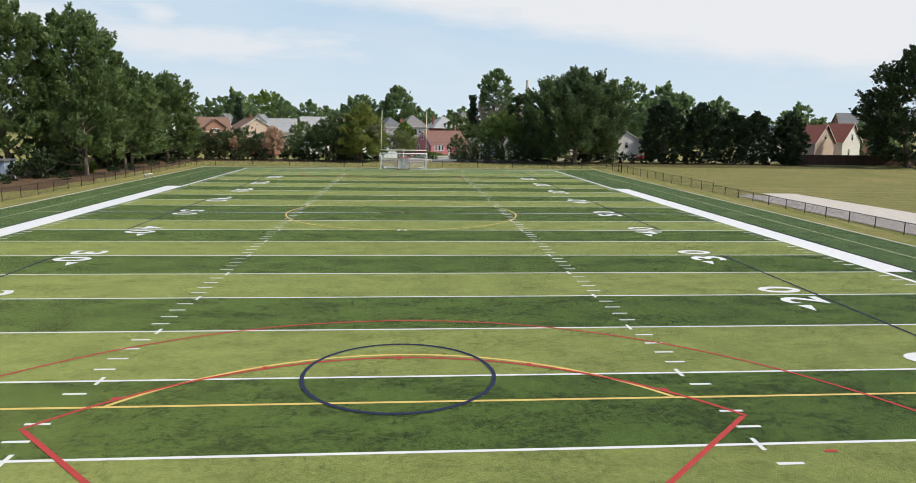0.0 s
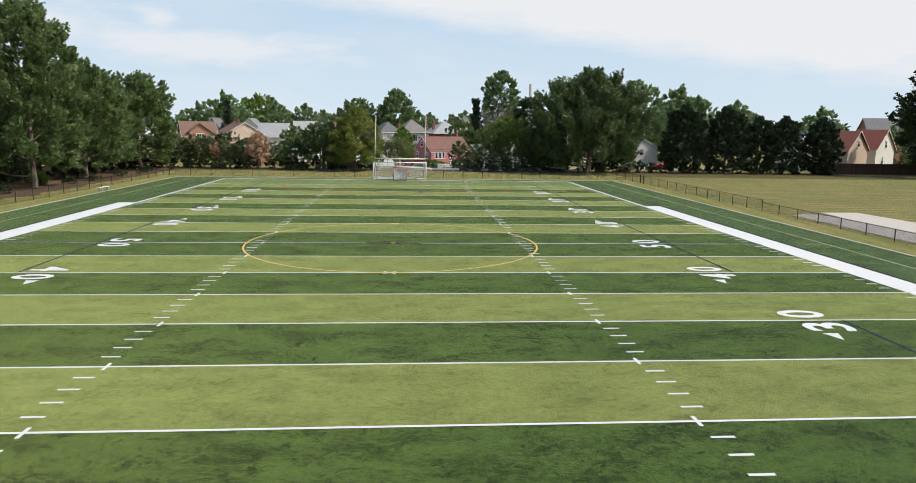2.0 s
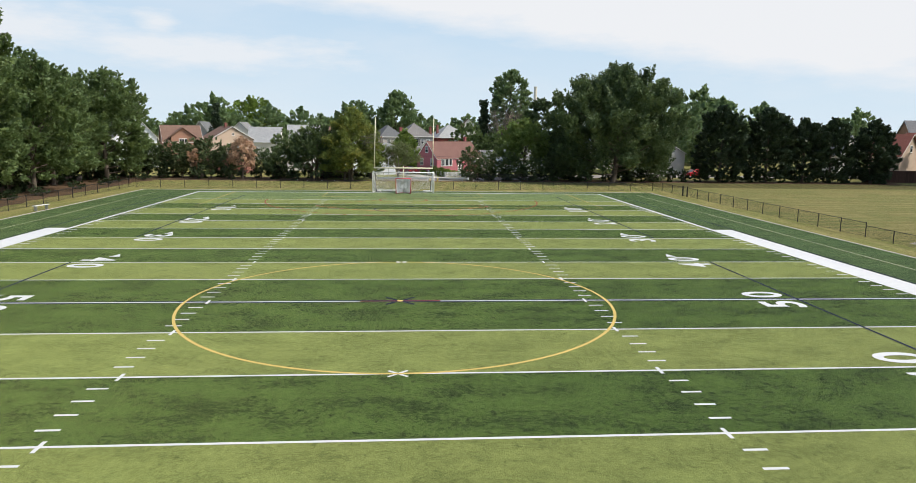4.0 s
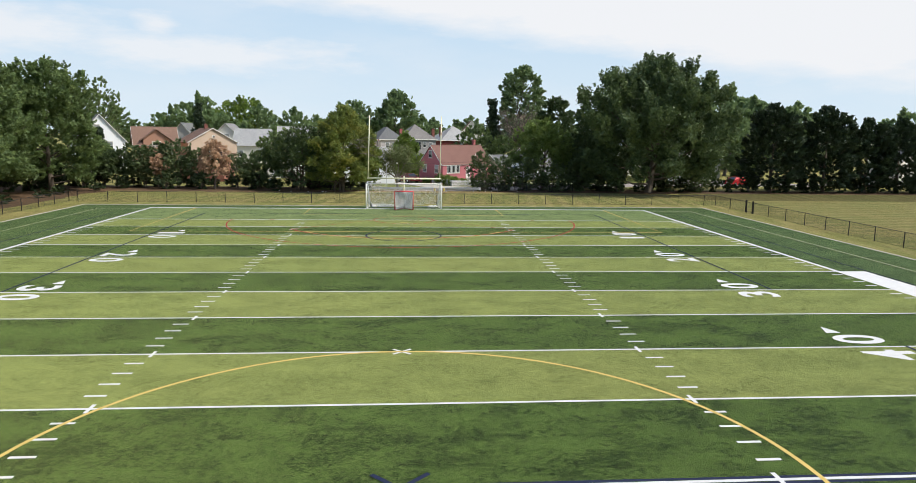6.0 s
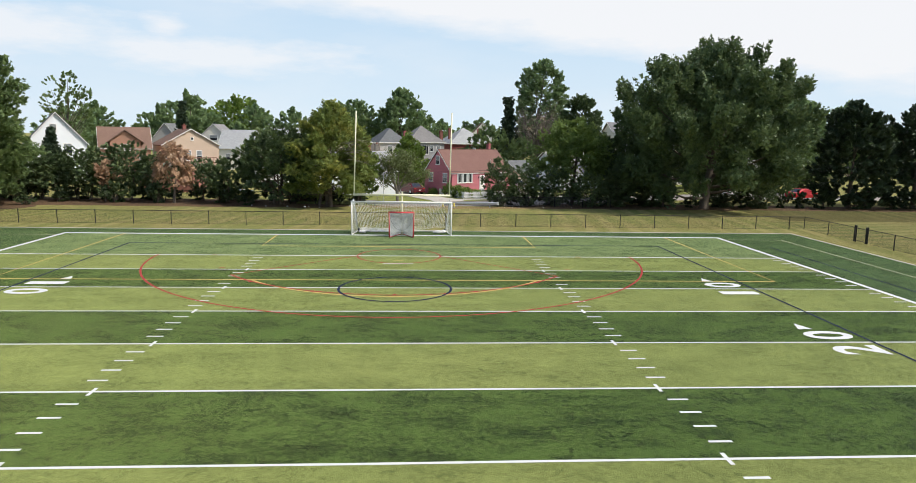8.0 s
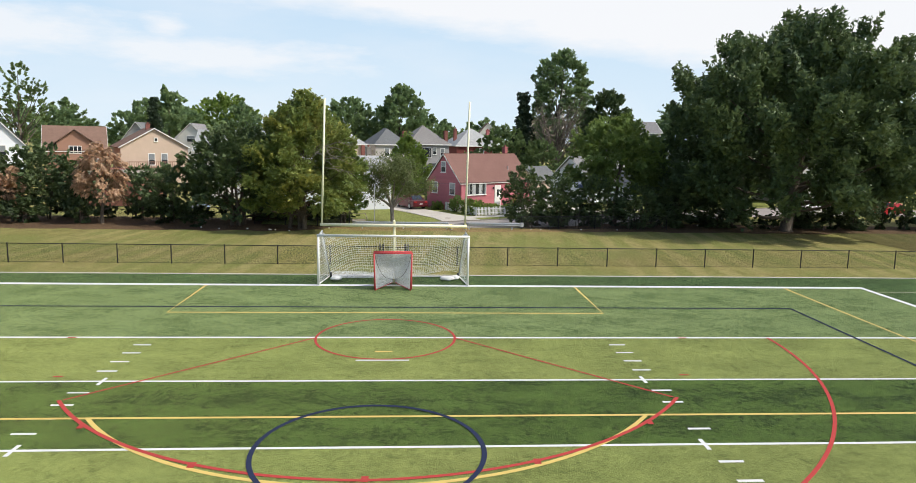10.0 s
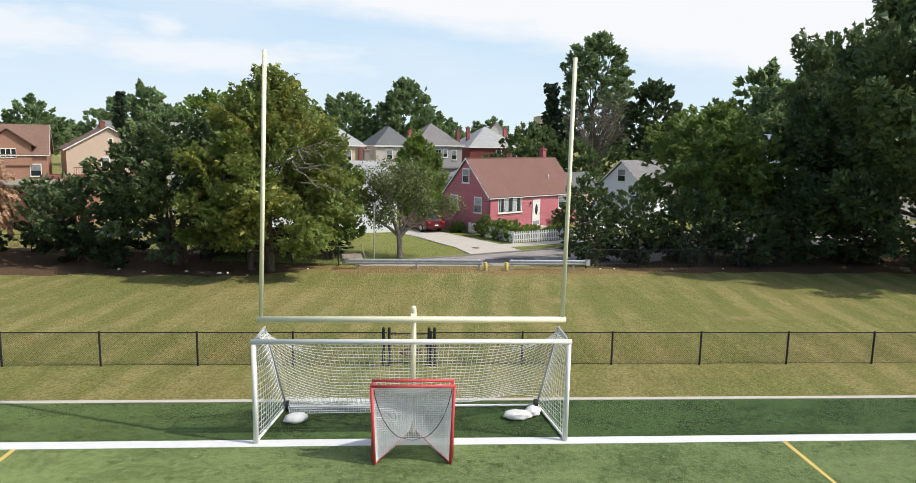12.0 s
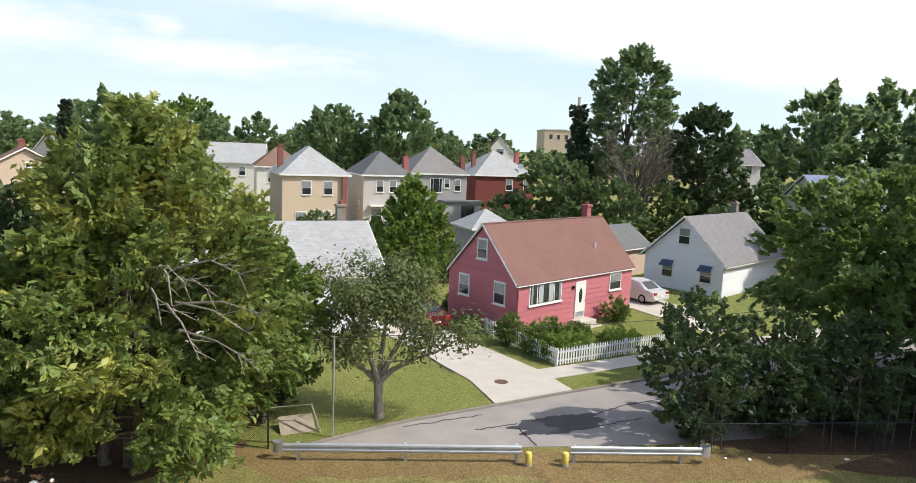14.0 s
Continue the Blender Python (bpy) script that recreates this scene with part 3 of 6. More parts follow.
for s in (-1, 1):
    strip("navy_side_line", [(s * 18.05, 36.6), (s * 18.05, 54.9)], 0.11, ZB, NAVY, field)
strip("centre_circle", arc(0, 45.72, 9.15, 0, 360, 96)[:-1], 0.12, ZY, YEL, field, closed=True)
strip("halfway_centre", [(-1.75, 45.72), (1.75, 45.72)], 0.08, ZR, RED, field)
for a, b in (((-0.62, 46.35), (0.62, 45.1)), ((-0.62, 45.1), (0.62, 46.35))):
    strip("centre_cross", [a, b], 0.12, ZB, NAVY, field)
flat("centre_spot", arc(0, 45.72, 0.14, 0, 360, 16)[:-1], ZB + 0.003, YEL, field)
for y in (40 * YD, 60 * YD):
    for g in (-1, 1):
        strip("kick_mark", [(-0.3, y - 0.27 * g), (0.3, y + 0.27 * g)], 0.1, ZW + 0.003, W, field)
kerb = new("turf_kerb")
tagged(kerb, "narrow pale concrete kerb along the turf edge", "kerb", kind="structure")
for x0, x1, y0, y1 in ((-31.98, -31.8, -12, 103.38), (31.8, 31.98, -12, 103.38), (-31.8, 31.8, 103.2, 103.38)):
    part("kerb_strip", box(x0, x1, y0, y1, -0.1, 0.012), M["concrete"], kerb)

# ---- trees ----
def blade_mesh(name, corners):
    """One face for each row of corners, each an island."""
    n, k = corners.shape[:2]
    me = bpy.data.meshes.new(name)
    me.vertices.add(k * n)
    me.vertices.foreach_set("co", corners.astype(np.float32).ravel())
    me.loops.add(k * n)
    me.loops.foreach_set("vertex_index", np.arange(k * n, dtype=np.int32))
    me.polygons.add(n)
    me.polygons.foreach_set("loop_start", np.arange(0, k * n, k, dtype=np.int32))
    me.polygons.foreach_set("loop_total", np.full(n, k, dtype=np.int32))
    me.update(calc_edges=True)
    return me


def leaves_mesh(name, centres, normals, size, rng, along=None):
    """Many small leaf blades, one island each, lengthwise along the twig where one is given."""
    n = len(centres)
    nrm = normals + 0.42 * rng.normal(size=(n, 3))
    nrm /= np.linalg.norm(nrm, axis=1, keepdims=True) + 1e-9
    lengthwise = rng.normal(size=(n, 3)) if along is None else along + 0.4 * rng.normal(size=(n, 3))
    u = lengthwise - nrm * np.sum(lengthwise * nrm, axis=1, keepdims=True)
    u /= np.linalg.norm(u, axis=1, keepdims=True) + 1e-9
    v = np.cross(nrm, u)
    s = size * rng.uniform(0.6, 1.35, size=(n, 1))
    if size > 0.15:
        return blade_mesh(name, np.stack([centres - u * s * 0.7 + v * s * 0.62, centres - u * s * 0.7 - v * s * 0.62, centres + u * s * 1.1], axis=1))
    fold = nrm * s * 0.18
    return blade_mesh(name, np.stack([centres - u * s, centres + v * s * 0.5 + fold, centres + u * s * 1.1, centres - v * s * 0.5 + fold], axis=1))


PROFILES = {
    "round": ((-1.0, 0.25), (-0.85, 0.55), (-0.5, 0.88), (0.0, 1.0), (0.5, 0.87), (0.8, 0.64), (0.94, 0.4), (1.0, 0.15)),
    "dome": ((-1.0, 0.72), (-0.8, 0.9), (-0.4, 1.0), (0.0, 1.0), (0.45, 0.88), (0.75, 0.64), (0.92, 0.36), (1.0, 0.08)),
    "top": ((-1.0, 0.35), (-0.8, 0.72), (-0.4, 0.98), (0.0, 0.96), (0.4, 0.78), (0.75, 0.46), (1.0, 0.06)),
    "peak": ((-1.0, 0.74), (-0.8, 0.94), (-0.3, 1.0), (0.1, 0.93), (0.45, 0.74), (0.7, 0.48), (0.88, 0.27), (1.0, 0.1)),
    "cone": ((-1.0, 0.7), (-0.8, 1.0), (-0.3, 0.74), (0.3, 0.42), (0.8, 0.16), (1.0, 0.03)),
    "weep": ((-1.0, 0.75), (-0.6, 0.95), (0.0, 1.0), (0.5, 0.85), (0.85, 0.5), (1.0, 0.1)),
}
TWIG_LEAVES = 20


def crown_points(rng, h, r, base, lobes, leaves, shape, wild=1.0, up=0.6, hollow=0.26, twig=None, slim=1.0):
    """Leaves on twigs, twigs on boughs: each bough is a ragged plume that runs out to the edge of the crown, with gaps between."""
    cz, rz = (h + base) / 2, (h - base) / 2
    prof = np.array(PROFILES[shape])
    nb = 12 + int(lobes * 2.0)
    i = np.arange(nb)
    zb = np.clip(-0.97 + 1.97 * (i + 0.5) / nb + rng.normal(size=nb) * 0.06, -1, 1)
    ab = i * 2.39996 + rng.normal(size=nb) * 0.25
    wb = np.interp(zb, prof[:, 0], prof[:, 1])
    slope = (np.interp(zb - 0.06, prof[:, 0], prof[:, 1]) - np.interp(zb + 0.06, prof[:, 0], prof[:, 1])) / 0.12
    reach = rng.uniform(1 - hollow, 1.03, size=nb)
    tip = np.stack([np.cos(ab) * wb * r * reach, np.sin(ab) * wb * r * reach, cz + zb * rz * (0.6 + 0.4 * reach)], axis=1)
    out = np.stack([np.cos(ab), np.sin(ab), np.clip(slope * r / rz, -0.4, 2.5)], axis=1)
    out /= np.linalg.norm(out, axis=1, keepdims=True)
    lift = up if shape != "weep" else -0.9
    way = out + np.array([0, 0, lift * 0.45]) + rng.normal(size=(nb, 3)) * 0.18
    way /= np.linalg.norm(way, axis=1, keepdims=True)
    area = math.sqrt(r * r * 0.5 + r * rz * 0.5)
    wide = 2.6 * area / math.sqrt(nb) * rng.uniform(0.7, 1.3, size=nb)
    length = np.minimum(wide * rng.uniform(0.9, 1.5, size=nb), 0.9 * min(r, rz) + 0.2)
    flat_side = np.cross(way, np.array([0, 0, 1.0]) + out * 0.3)
    flat_side /= np.linalg.norm(flat_side, axis=1, keepdims=True) + 1e-9
    over = np.cross(flat_side, way)
    over *= np.sign(over[:, 2:3] + 1e-6)
    # twigs, thick towards the tip of each bough, and some deep inside the crown
    m = TWIG_LEAVES
    count = max(30, int(leaves / m))
    share = wide ** 2
    own = rng.choice(nb, size=count, p=share / share.sum())
    s = 1 - rng.uniform(0, 1, size=count) ** 1.1
    rad = wide[own] * 0.62 * slim * np.sqrt(1 - 0.8 * s ** 5)
    th, rr = rng.uniform(0, 2 * math.pi, size=count), np.sqrt(rng.uniform(0.05, 1, size=count))
    lat_o, up_o = np.cos(th) * rr * rad, np.sin(th) * rr * rad * 0.8
    p = tip[own] + way[own] * ((s - 1) * length[own])[:, None] + flat_side[own] * lat_o[:, None] + over[own] * up_o[:, None]
    inner = rng.uniform(size=count) < 0.12
    p[inner] = np.array([0, 0, cz]) + (p[inner] - np.array([0, 0, cz])) * rng.uniform(0.35, 0.8, size=(int(inner.sum()), 1))
    axis_ = way[own] * 0.9 + flat_side[own] * (lat_o / (rad + 1e-6))[:, None] * 0.75 + np.array([0, 0, lift * 0.55]) + rng.normal(size=(count, 3)) * 0.28
    axis_ /= np.linalg.norm(axis_, axis=1, keepdims=True)
    sn = over[own] * 0.6 + out[own] * 0.45 + over[own] * (up_o / (rad + 1e-6))[:, None] * 0.3 + rng.normal(size=(count, 3)) * 0.28
    lat = np.cross(axis_, sn)
    lat /= np.linalg.norm(lat, axis=1, keepdims=True) + 1e-9
    sn = np.cross(lat, axis_)
    sn *= np.sign(sn[:, 2:3] + 1e-6)
    L = (min(1.4, max(0.3, 0.12 * min(r, rz))) if twig is None else twig) * rng.uniform(0.6, 1.4, size=(count, 1, 1)) * (0.7 + 0.3 * wild)
    t = rng.uniform(0, 1, size=(count, m, 1))
    side = rng.uniform(-1, 1, size=(count, m, 1))
    width = 0.36 * (1 - t) ** 0.6 * side
    pos = p[:, None, :] + axis_[:, None, :] * (t - 0.4) * L + lat[:, None, :] * width * L + sn[:, None, :] * rng.normal(size=(count, m, 1)) * 0.06 * L
    pos[:, :, 2] -= (0.9 * width[:, :, 0] ** 2 + 0.1 * t[:, :, 0] ** 2) * L[:, :, 0]
    nrm = np.repeat(sn, m, axis=0)
    along = (axis_[:, None, :] * 0.8 + lat[:, None, :] * np.sign(side) * 0.8 + np.array([0, 0, -0.35])).reshape(-1, 3)
    ends = [q for q in tip - way * (length * 0.45)[:, None]]
    return pos.reshape(-1, 3), nrm, along, ends


def tree(name, label, x, y, h, r, leaf="leaf_maple", base=None, lobes=34, clumps=60, per=7, size=0.2, seed=1, shape="round",
         trunk_r=None, stems=1, bark_mat="bark", turn=0.0, limbs=10, category="tree", group="", wild=1.0, up=0.6, hollow=0.26, twig=None, slim=1.0):
    rng = np.random.default_rng(seed)
    base = h * 0.2 if base is None else base
    root = empty(name, x, y, ground_z(x, y) - 0.05, turn)
    tagged(root, label, category, group)
    c, nrm, way, ends = crown_points(rng, h, r, base, lobes, lobes * clumps * per, shape, wild, up, hollow, twig, slim)
    keep = c[:, 2] > 0.05
    trunk_r = h * 0.022 if trunk_r is None else trunk_r
    bm = bmesh.new()
    top = base + (h - base) * 0.45
    for s in range(stems):
        ox, oy = (0, 0) if stems == 1 else rng.normal(size=2) * trunk_r * 2.2
        lean = rng.normal(size=2) * 0.05 * h
        pts = [(ox, oy, -0.1), (ox * 1.1, oy * 1.1, 0.25), (ox + lean[0] * 0.3, oy + lean[1] * 0.3, top * 0.4), (ox + lean[0], oy + lean[1], top)]
        add_tube(bm, pts, [trunk_r * 1.5, trunk_r * 1.1, trunk_r * 0.85, trunk_r * 0.35], 8)
        order = sorted(range(len(ends)), key=lambda i: ends[i][2])
        for i in order[s::stems][:: max(1, len(ends) // (limbs * stems) or 1)]:
            e = Vector(ends[i])
            z0 = min(top * 0.95, max(base * 0.55, e.z * 0.55))
            f = z0 / top
            a = Vector((ox + lean[0] * f, oy + lean[1] * f, z0))
            m = a.lerp(e, 0.5) + Vector((0, 0, -0.06 * (e - a).length))
            rr = trunk_r * 0.42 * (1 - 0.5 * f)
            add_tube(bm, [a, m, e], [rr, rr * 0.65, rr * 0.25], 5, False)
    part("trunk", bm, M[bark_mat], root, smooth=True)
    link_mesh("crown", leaves_mesh("crown", c[keep], nrm[keep], size, rng, way[keep]), M[leaf], root)
    return root


def bare_tree(name, label, x, y, h, r, seed, mat="bark_pale"):
    rng = np.random.default_rng(seed)
    root = tagged(empty(name, x, y, ground_z(x, y)), label, "tree")
    bm = bmesh.new()
    add_tube(bm, [(0, 0, -0.1), (0.1, 0, h * 0.3), (0, 0.1, h * 0.55)], [0.3, 0.22, 0.12], 7)
    part("trunk", bm, M[mat], root)
    for i in range(60):
        bm = bmesh.new()
        a, z0 = rng.uniform(0, 2 * math.pi), h * rng.uniform(0.25, 0.55)
        rad, zt = r * rng.uniform(0.5, 1.0), h * rng.uniform(0.45, 1.0)
        e = Vector((math.cos(a) * rad, math.sin(a) * rad, zt))
        s = Vector((0, 0.05, z0))
        m = s.lerp(e, 0.5) + Vector(rng.normal(size=3) * 0.3)
        add_tube(bm, [s, m, e], [0.07, 0.045, 0.012], 4, False)
        for k in range(10):
            q = m.lerp(e, rng.uniform(0, 1))
            t = q + Vector((rng.normal() * 0.7, rng.normal() * 0.7, rng.uniform(0.0, 1.3)))
            add_tube(bm, [q, q.lerp(t, 0.5) + Vector(rng.normal(size=3) * 0.12), t], [0.025, 0.018, 0.006], 3, False)
        part("branch", bm, M[mat], root)
    return root


def bush(name, label, x, y, h, r, leaf, seed, size=0.13, lobes=12, clumps=40, per=6, group="", base=0.0):
    return tree(name, label, x, y, h, r, leaf, base=base, lobes=lobes, clumps=clumps, per=per, size=size, seed=seed, trunk_r=0.05, stems=3, limbs=5,
                category="shrub", group=group)


def again(ob, x, y, turn=0.0, sx=1.0, sz=1.0):
    """The same tree once more, turned and scaled."""
    o = copy_thing(ob, pose(0, 0, 0))
    o.matrix_basis = pose(x, y, ground_z(x, y) - 0.05, 0, 0, turn) @ Matrix.Diagonal((sx, sx, sz, 1))
    return o


T_BIG = "tall broad maple tree with dense green leaves"
# behind the far fence
tree("maple_tree", "very large spreading dark green maple beyond the fence", 33.6, 124.6, 18.6, 11.0, "leaf_mid", base=2.0, lobes=95, clumps=150, per=9, size=0.19, seed=11, shape="dome", trunk_r=0.5, limbs=22, up=1.2, twig=1.6, hollow=0.42, slim=0.78)
LM = tree("maple_tree", "broad low-branched maple with green and yellow leaves", -8.0, 122.9, 11.1, 5.2, "leaf_gold", base=0.9, lobes=46, clumps=95, per=17, size=0.12, twig=0.75, up=0.35, hollow=0.34, shape="peak", seed=13, stems=5, trunk_r=0.16)
rb = np.random.default_rng(4)
for i in range(9):
    bmd = bmesh.new()
    a = Vector((1.4 + rb.uniform(-0.8, 0.8), -2.6, 5.4 + rb.uniform(-0.6, 1.4)))
    e = a + Vector((rb.uniform(0.8, 2.6), -rb.uniform(1.2, 2.4), rb.uniform(-1.2, 0.9)))
    m = a.lerp(e, 0.5) + Vector((0, 0, rb.uniform(0.1, 0.4)))
    add_tube(bmd, [a, m, e], [0.04, 0.025, 0.008], 5, False)
    for k in range(5):
        q = m.lerp(e, rb.uniform(0, 0.9))
        add_tube(bmd, [q, q + Vector((rb.uniform(0.1, 0.7), -rb.uniform(0, 0.5), rb.uniform(-0.5, 0.4)))], [0.016, 0.005], 4, False)
    part("dead_branch", bmd, M["bark_pale"], LM, "bare grey dead branch")
tree("maple_tree", "green leafy tree in a dense row behind the field", -13.7, 124.9, 8.6, 5.0, "leaf_mid", base=1.1, lobes=44, clumps=85, per=12, size=0.125, hollow=0.34, up=0.35, shape="dome", seed=14, stems=4, trunk_r=0.14)

tree("maple_tree", "low green maple saplings leaning out beside a larger maple", -5.3, 126.4, 7.2, 2.7, "leaf_maple", base=0.8, lobes=30, clumps=80, per=9, size=0.11, up=0.4, hollow=0.34, shape="dome", seed=35, stems=3, trunk_r=0.08)


def crooked_tree(x, y):
    """A low forked trunk with bent limbs and a thin crown with gaps."""
    rng = np.random.default_rng(15)
    root = tagged(empty("crooked_tree", x, y, GZ + 0.03), "small crooked tree with grey forked trunk and thin green crown", "tree")
    bm = bmesh.new()
    add_tube(bm, [(0.05, 0, -0.1), (0.04, 0, 0.2), (0.0, 0, 0.8), (-0.02, 0, 1.5)], [0.28, 0.19, 0.16, 0.18], 10)
    ends = []
    limbs = (((-0.6, 0.1, 1.9), (-1.5, 0.3, 2.4), (-2.4, 0.4, 3.0)), ((-0.25, -0.2, 2.2), (-0.6, -0.4, 3.3), (-0.9, -0.5, 4.7)), ((0.3, 0.1, 2.1), (0.9, 0.3, 3.2), (1.5, 0.4, 4.6)),
             ((0.5, -0.1, 1.9), (1.3, -0.3, 2.4), (2.3, -0.4, 2.8)), ((0.05, 0.3, 2.3), (0.2, 0.6, 3.6), (0.1, 0.7, 5.1)), ((-0.4, 0.5, 2.3), (-1.0, 1.0, 3.3), (-1.4, 1.2, 4.5)))
    for pts in limbs:
        add_tube(bm, [(0, 0, 1.4), *pts], [0.14, 0.1, 0.065, 0.025], 7, False)
        for k in range(9):
            a = Vector(pts[1]).lerp(Vector(pts[2]), rng.uniform(-0.3, 1.0))
            e = a + Vector((rng.normal() * 0.55, rng.normal() * 0.55, rng.uniform(-0.15, 0.95)))
            add_tube(bm, [a, a.lerp(e, 0.5) + Vector(rng.normal(size=3) * 0.08), e], [0.035, 0.022, 0.008], 4, False)
            ends.append(np.array(e))
    part("trunk", bm, M["bark_pale"], root, smooth=True)
    c, nn = [], []
    for e in ends:
        m = 250
        d = rng.normal(size=(m, 3))
        c.append(e + d * np.array([0.38, 0.38, 0.32]) + np.array([0, 0, 0.15]))
        nn.append(d * 0.5 + np.array([0, 0, 0.5]))
    c, nn = np.concatenate(c), np.concatenate(nn)
    link_mesh("crown", leaves_mesh("crown", c, nn, 0.08, rng), M["leaf_olive"], root)
    return root


crooked_tree(-0.95, 126.9)
tree("young_tree", "slender bright green tree in a back yard", 0.2, 149.0, 8.2, 3.0, "leaf_bright", base=0.1, lobes=50, clumps=60, per=8, size=0.15, seed=16, shape="top")
tree("broadleaf_tree", "green tree with feathery light crown beside the road", 19.8, 130.0, 10.3, 5.6, "leaf_light", base=2.6, lobes=60, clumps=80, per=9, size=0.14, seed=17, shape="dome", hollow=0.5, up=0.15)
tree("broadleaf_tree", "dark green tree in the row beside the road", 27.0, 133.0, 8.8, 5.0, "leaf_mid", base=0.8, lobes=44, clumps=70, per=8, size=0.2, seed=18)
SH1 = bush("roadside_shrub", "dark green shrub thicket with thin bare stems", 10.4, 125.7, 5.5, 2.0, "leaf_mid", 40, lobes=34, clumps=90, per=6, group="shrubs along the far fence", size=0.085)
SH2 = bush("roadside_shrub", "dark green shrub thicket with thin bare stems", 13.6, 126.3, 4.9, 2.3, "leaf_mid", 41, lobes=32, clumps=90, per=6, group="shrubs along the far fence", size=0.09)
for i, (x, y, k, kz) in enumerate(((17.0, 126.4, 1.0, 0.85), (20.5, 125.6, 1.1, 0.8), (24.2, 126.2, 1.15, 0.9), (28.4, 126.8, 1.1, 0.75), (37.0, 126.8, 1.1, 0.7), (41.0, 126.4, 1.0, 0.75))):
    again(SH2 if i % 2 else SH1, x, y, 50 * i, k, kz)
bush("hedge_shrub", "dense rounded green shrub in a ragged hedge", -19.3, 125.6, 5.2, 3.0, "leaf_mid", 60, lobes=40, clumps=55, per=6, group="hedge behind the fence", base=0.7)
HC = bush("hedge_shrub", "overgrown olive green shrub in a ragged hedge", -30.3, 127.2, 6.6, 2.8, "leaf_mid", 61, lobes=36, clumps=50, per=5, group="hedge behind the fence", base=1.1)
for i, (x, y, k, kz) in enumerate(((-34.6, 127.0, 1.0, 0.85), (-38.3, 127.3, 1.0, 0.8), (-42.0, 126.5, 1.1, 0.85), (-46.5, 126.0, 1.1, 0.9), (-22.6, 127.5, 0.75, 0.75), (-27.6, 127.6, 1.05, 0.82), (-32.6, 128.0, 1.1, 0.95), (-36.4, 128.2, 1.1, 0.9), (-40.2, 128.0, 1.05, 0.85))):
    again(HC, x, y, 70 * i + 20, k, kz)
bush("hedge_shrub", "shrub with browning rust coloured leaves in a hedge", -32.2, 125.6, 4.6, 1.2, "leaf_rust", 62, lobes=14, clumps=36, per=7, group="hedge behind the fence", base=1.8)
tree("weeping_tree", "small dead weeping tree with rust brown leaves", -24.9, 125.0, 6.7, 2.3, "leaf_rust", base=1.7, lobes=34, clumps=60, per=8, size=0.1, seed=19, bark_mat="bark", shape="weep")
# low growth that closes the foot of the tree rows, dark to stand for shade
UN = bush("undergrowth_shrub", "low undergrowth coloured dark to stand for shade beneath the trees", -17.0, 123.6, 1.7, 1.5, "leaf_dark", 90, lobes=9, clumps=27, per=5, group="undergrowth", size=0.15)
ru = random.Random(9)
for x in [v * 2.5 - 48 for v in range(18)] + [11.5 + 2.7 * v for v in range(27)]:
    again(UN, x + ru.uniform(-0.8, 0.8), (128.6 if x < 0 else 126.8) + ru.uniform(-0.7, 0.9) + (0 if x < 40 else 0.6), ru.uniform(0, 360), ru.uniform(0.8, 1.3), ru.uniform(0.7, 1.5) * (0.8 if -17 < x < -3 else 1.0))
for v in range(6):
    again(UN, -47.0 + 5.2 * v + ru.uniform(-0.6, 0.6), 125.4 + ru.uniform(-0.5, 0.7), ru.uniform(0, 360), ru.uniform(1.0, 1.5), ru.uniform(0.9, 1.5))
# along the boundary fence
A1 = tree("maple_tree", T_BIG + " beside the boundary fence", -41.2, 83.5, 21.4, 6.4, "leaf_elm", base=2.4, lobes=100, clumps=100, per=8, size=0.17, hollow=0.36, up=0.9, seed=21, shape="dome", trunk_r=0.32, limbs=16)
again(A1, -48.6, 80.0, 100, 1.0, 1.06)
again(A1, -55.0, 78.0, 200, 1.05, 1.05)
again(A1, -61.0, 84.0, 300, 1.1, 0.95)
B1 = tree("maple_tree", "tall rounded green tree in the boundary row", -42.0, 98.0, 16.0, 6.4, "leaf_elm", base=1.6, lobes=80, shape="dome", clumps=100, per=8, size=0.17, hollow=0.36, up=0.8, seed=24, trunk_r=0.3, limbs=14)
again(B1, -42.6, 119.0, 130, 1.06, 1.0)
again(B1, -48.5, 117.0, 40, 1.0, 0.98)
again(B1, -45.0, 108.5, 260, 1.0, 0.92)
again(B1, -52.0, 106.0, 80, 1.1, 0.95)
# more dark growth standing in for the shade under the boundary crowns
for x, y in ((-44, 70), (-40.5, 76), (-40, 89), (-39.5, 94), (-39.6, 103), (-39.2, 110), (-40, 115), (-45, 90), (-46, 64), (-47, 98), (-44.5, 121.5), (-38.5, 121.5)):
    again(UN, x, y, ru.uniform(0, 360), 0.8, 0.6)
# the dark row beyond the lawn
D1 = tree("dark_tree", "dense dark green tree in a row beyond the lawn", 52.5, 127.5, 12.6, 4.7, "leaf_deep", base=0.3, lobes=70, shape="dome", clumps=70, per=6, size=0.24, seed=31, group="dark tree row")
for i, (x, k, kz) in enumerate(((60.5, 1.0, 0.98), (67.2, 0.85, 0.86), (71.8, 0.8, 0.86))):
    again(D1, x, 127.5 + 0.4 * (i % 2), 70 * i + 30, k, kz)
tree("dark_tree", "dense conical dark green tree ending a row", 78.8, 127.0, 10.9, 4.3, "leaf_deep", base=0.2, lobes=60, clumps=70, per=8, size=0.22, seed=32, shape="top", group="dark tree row")
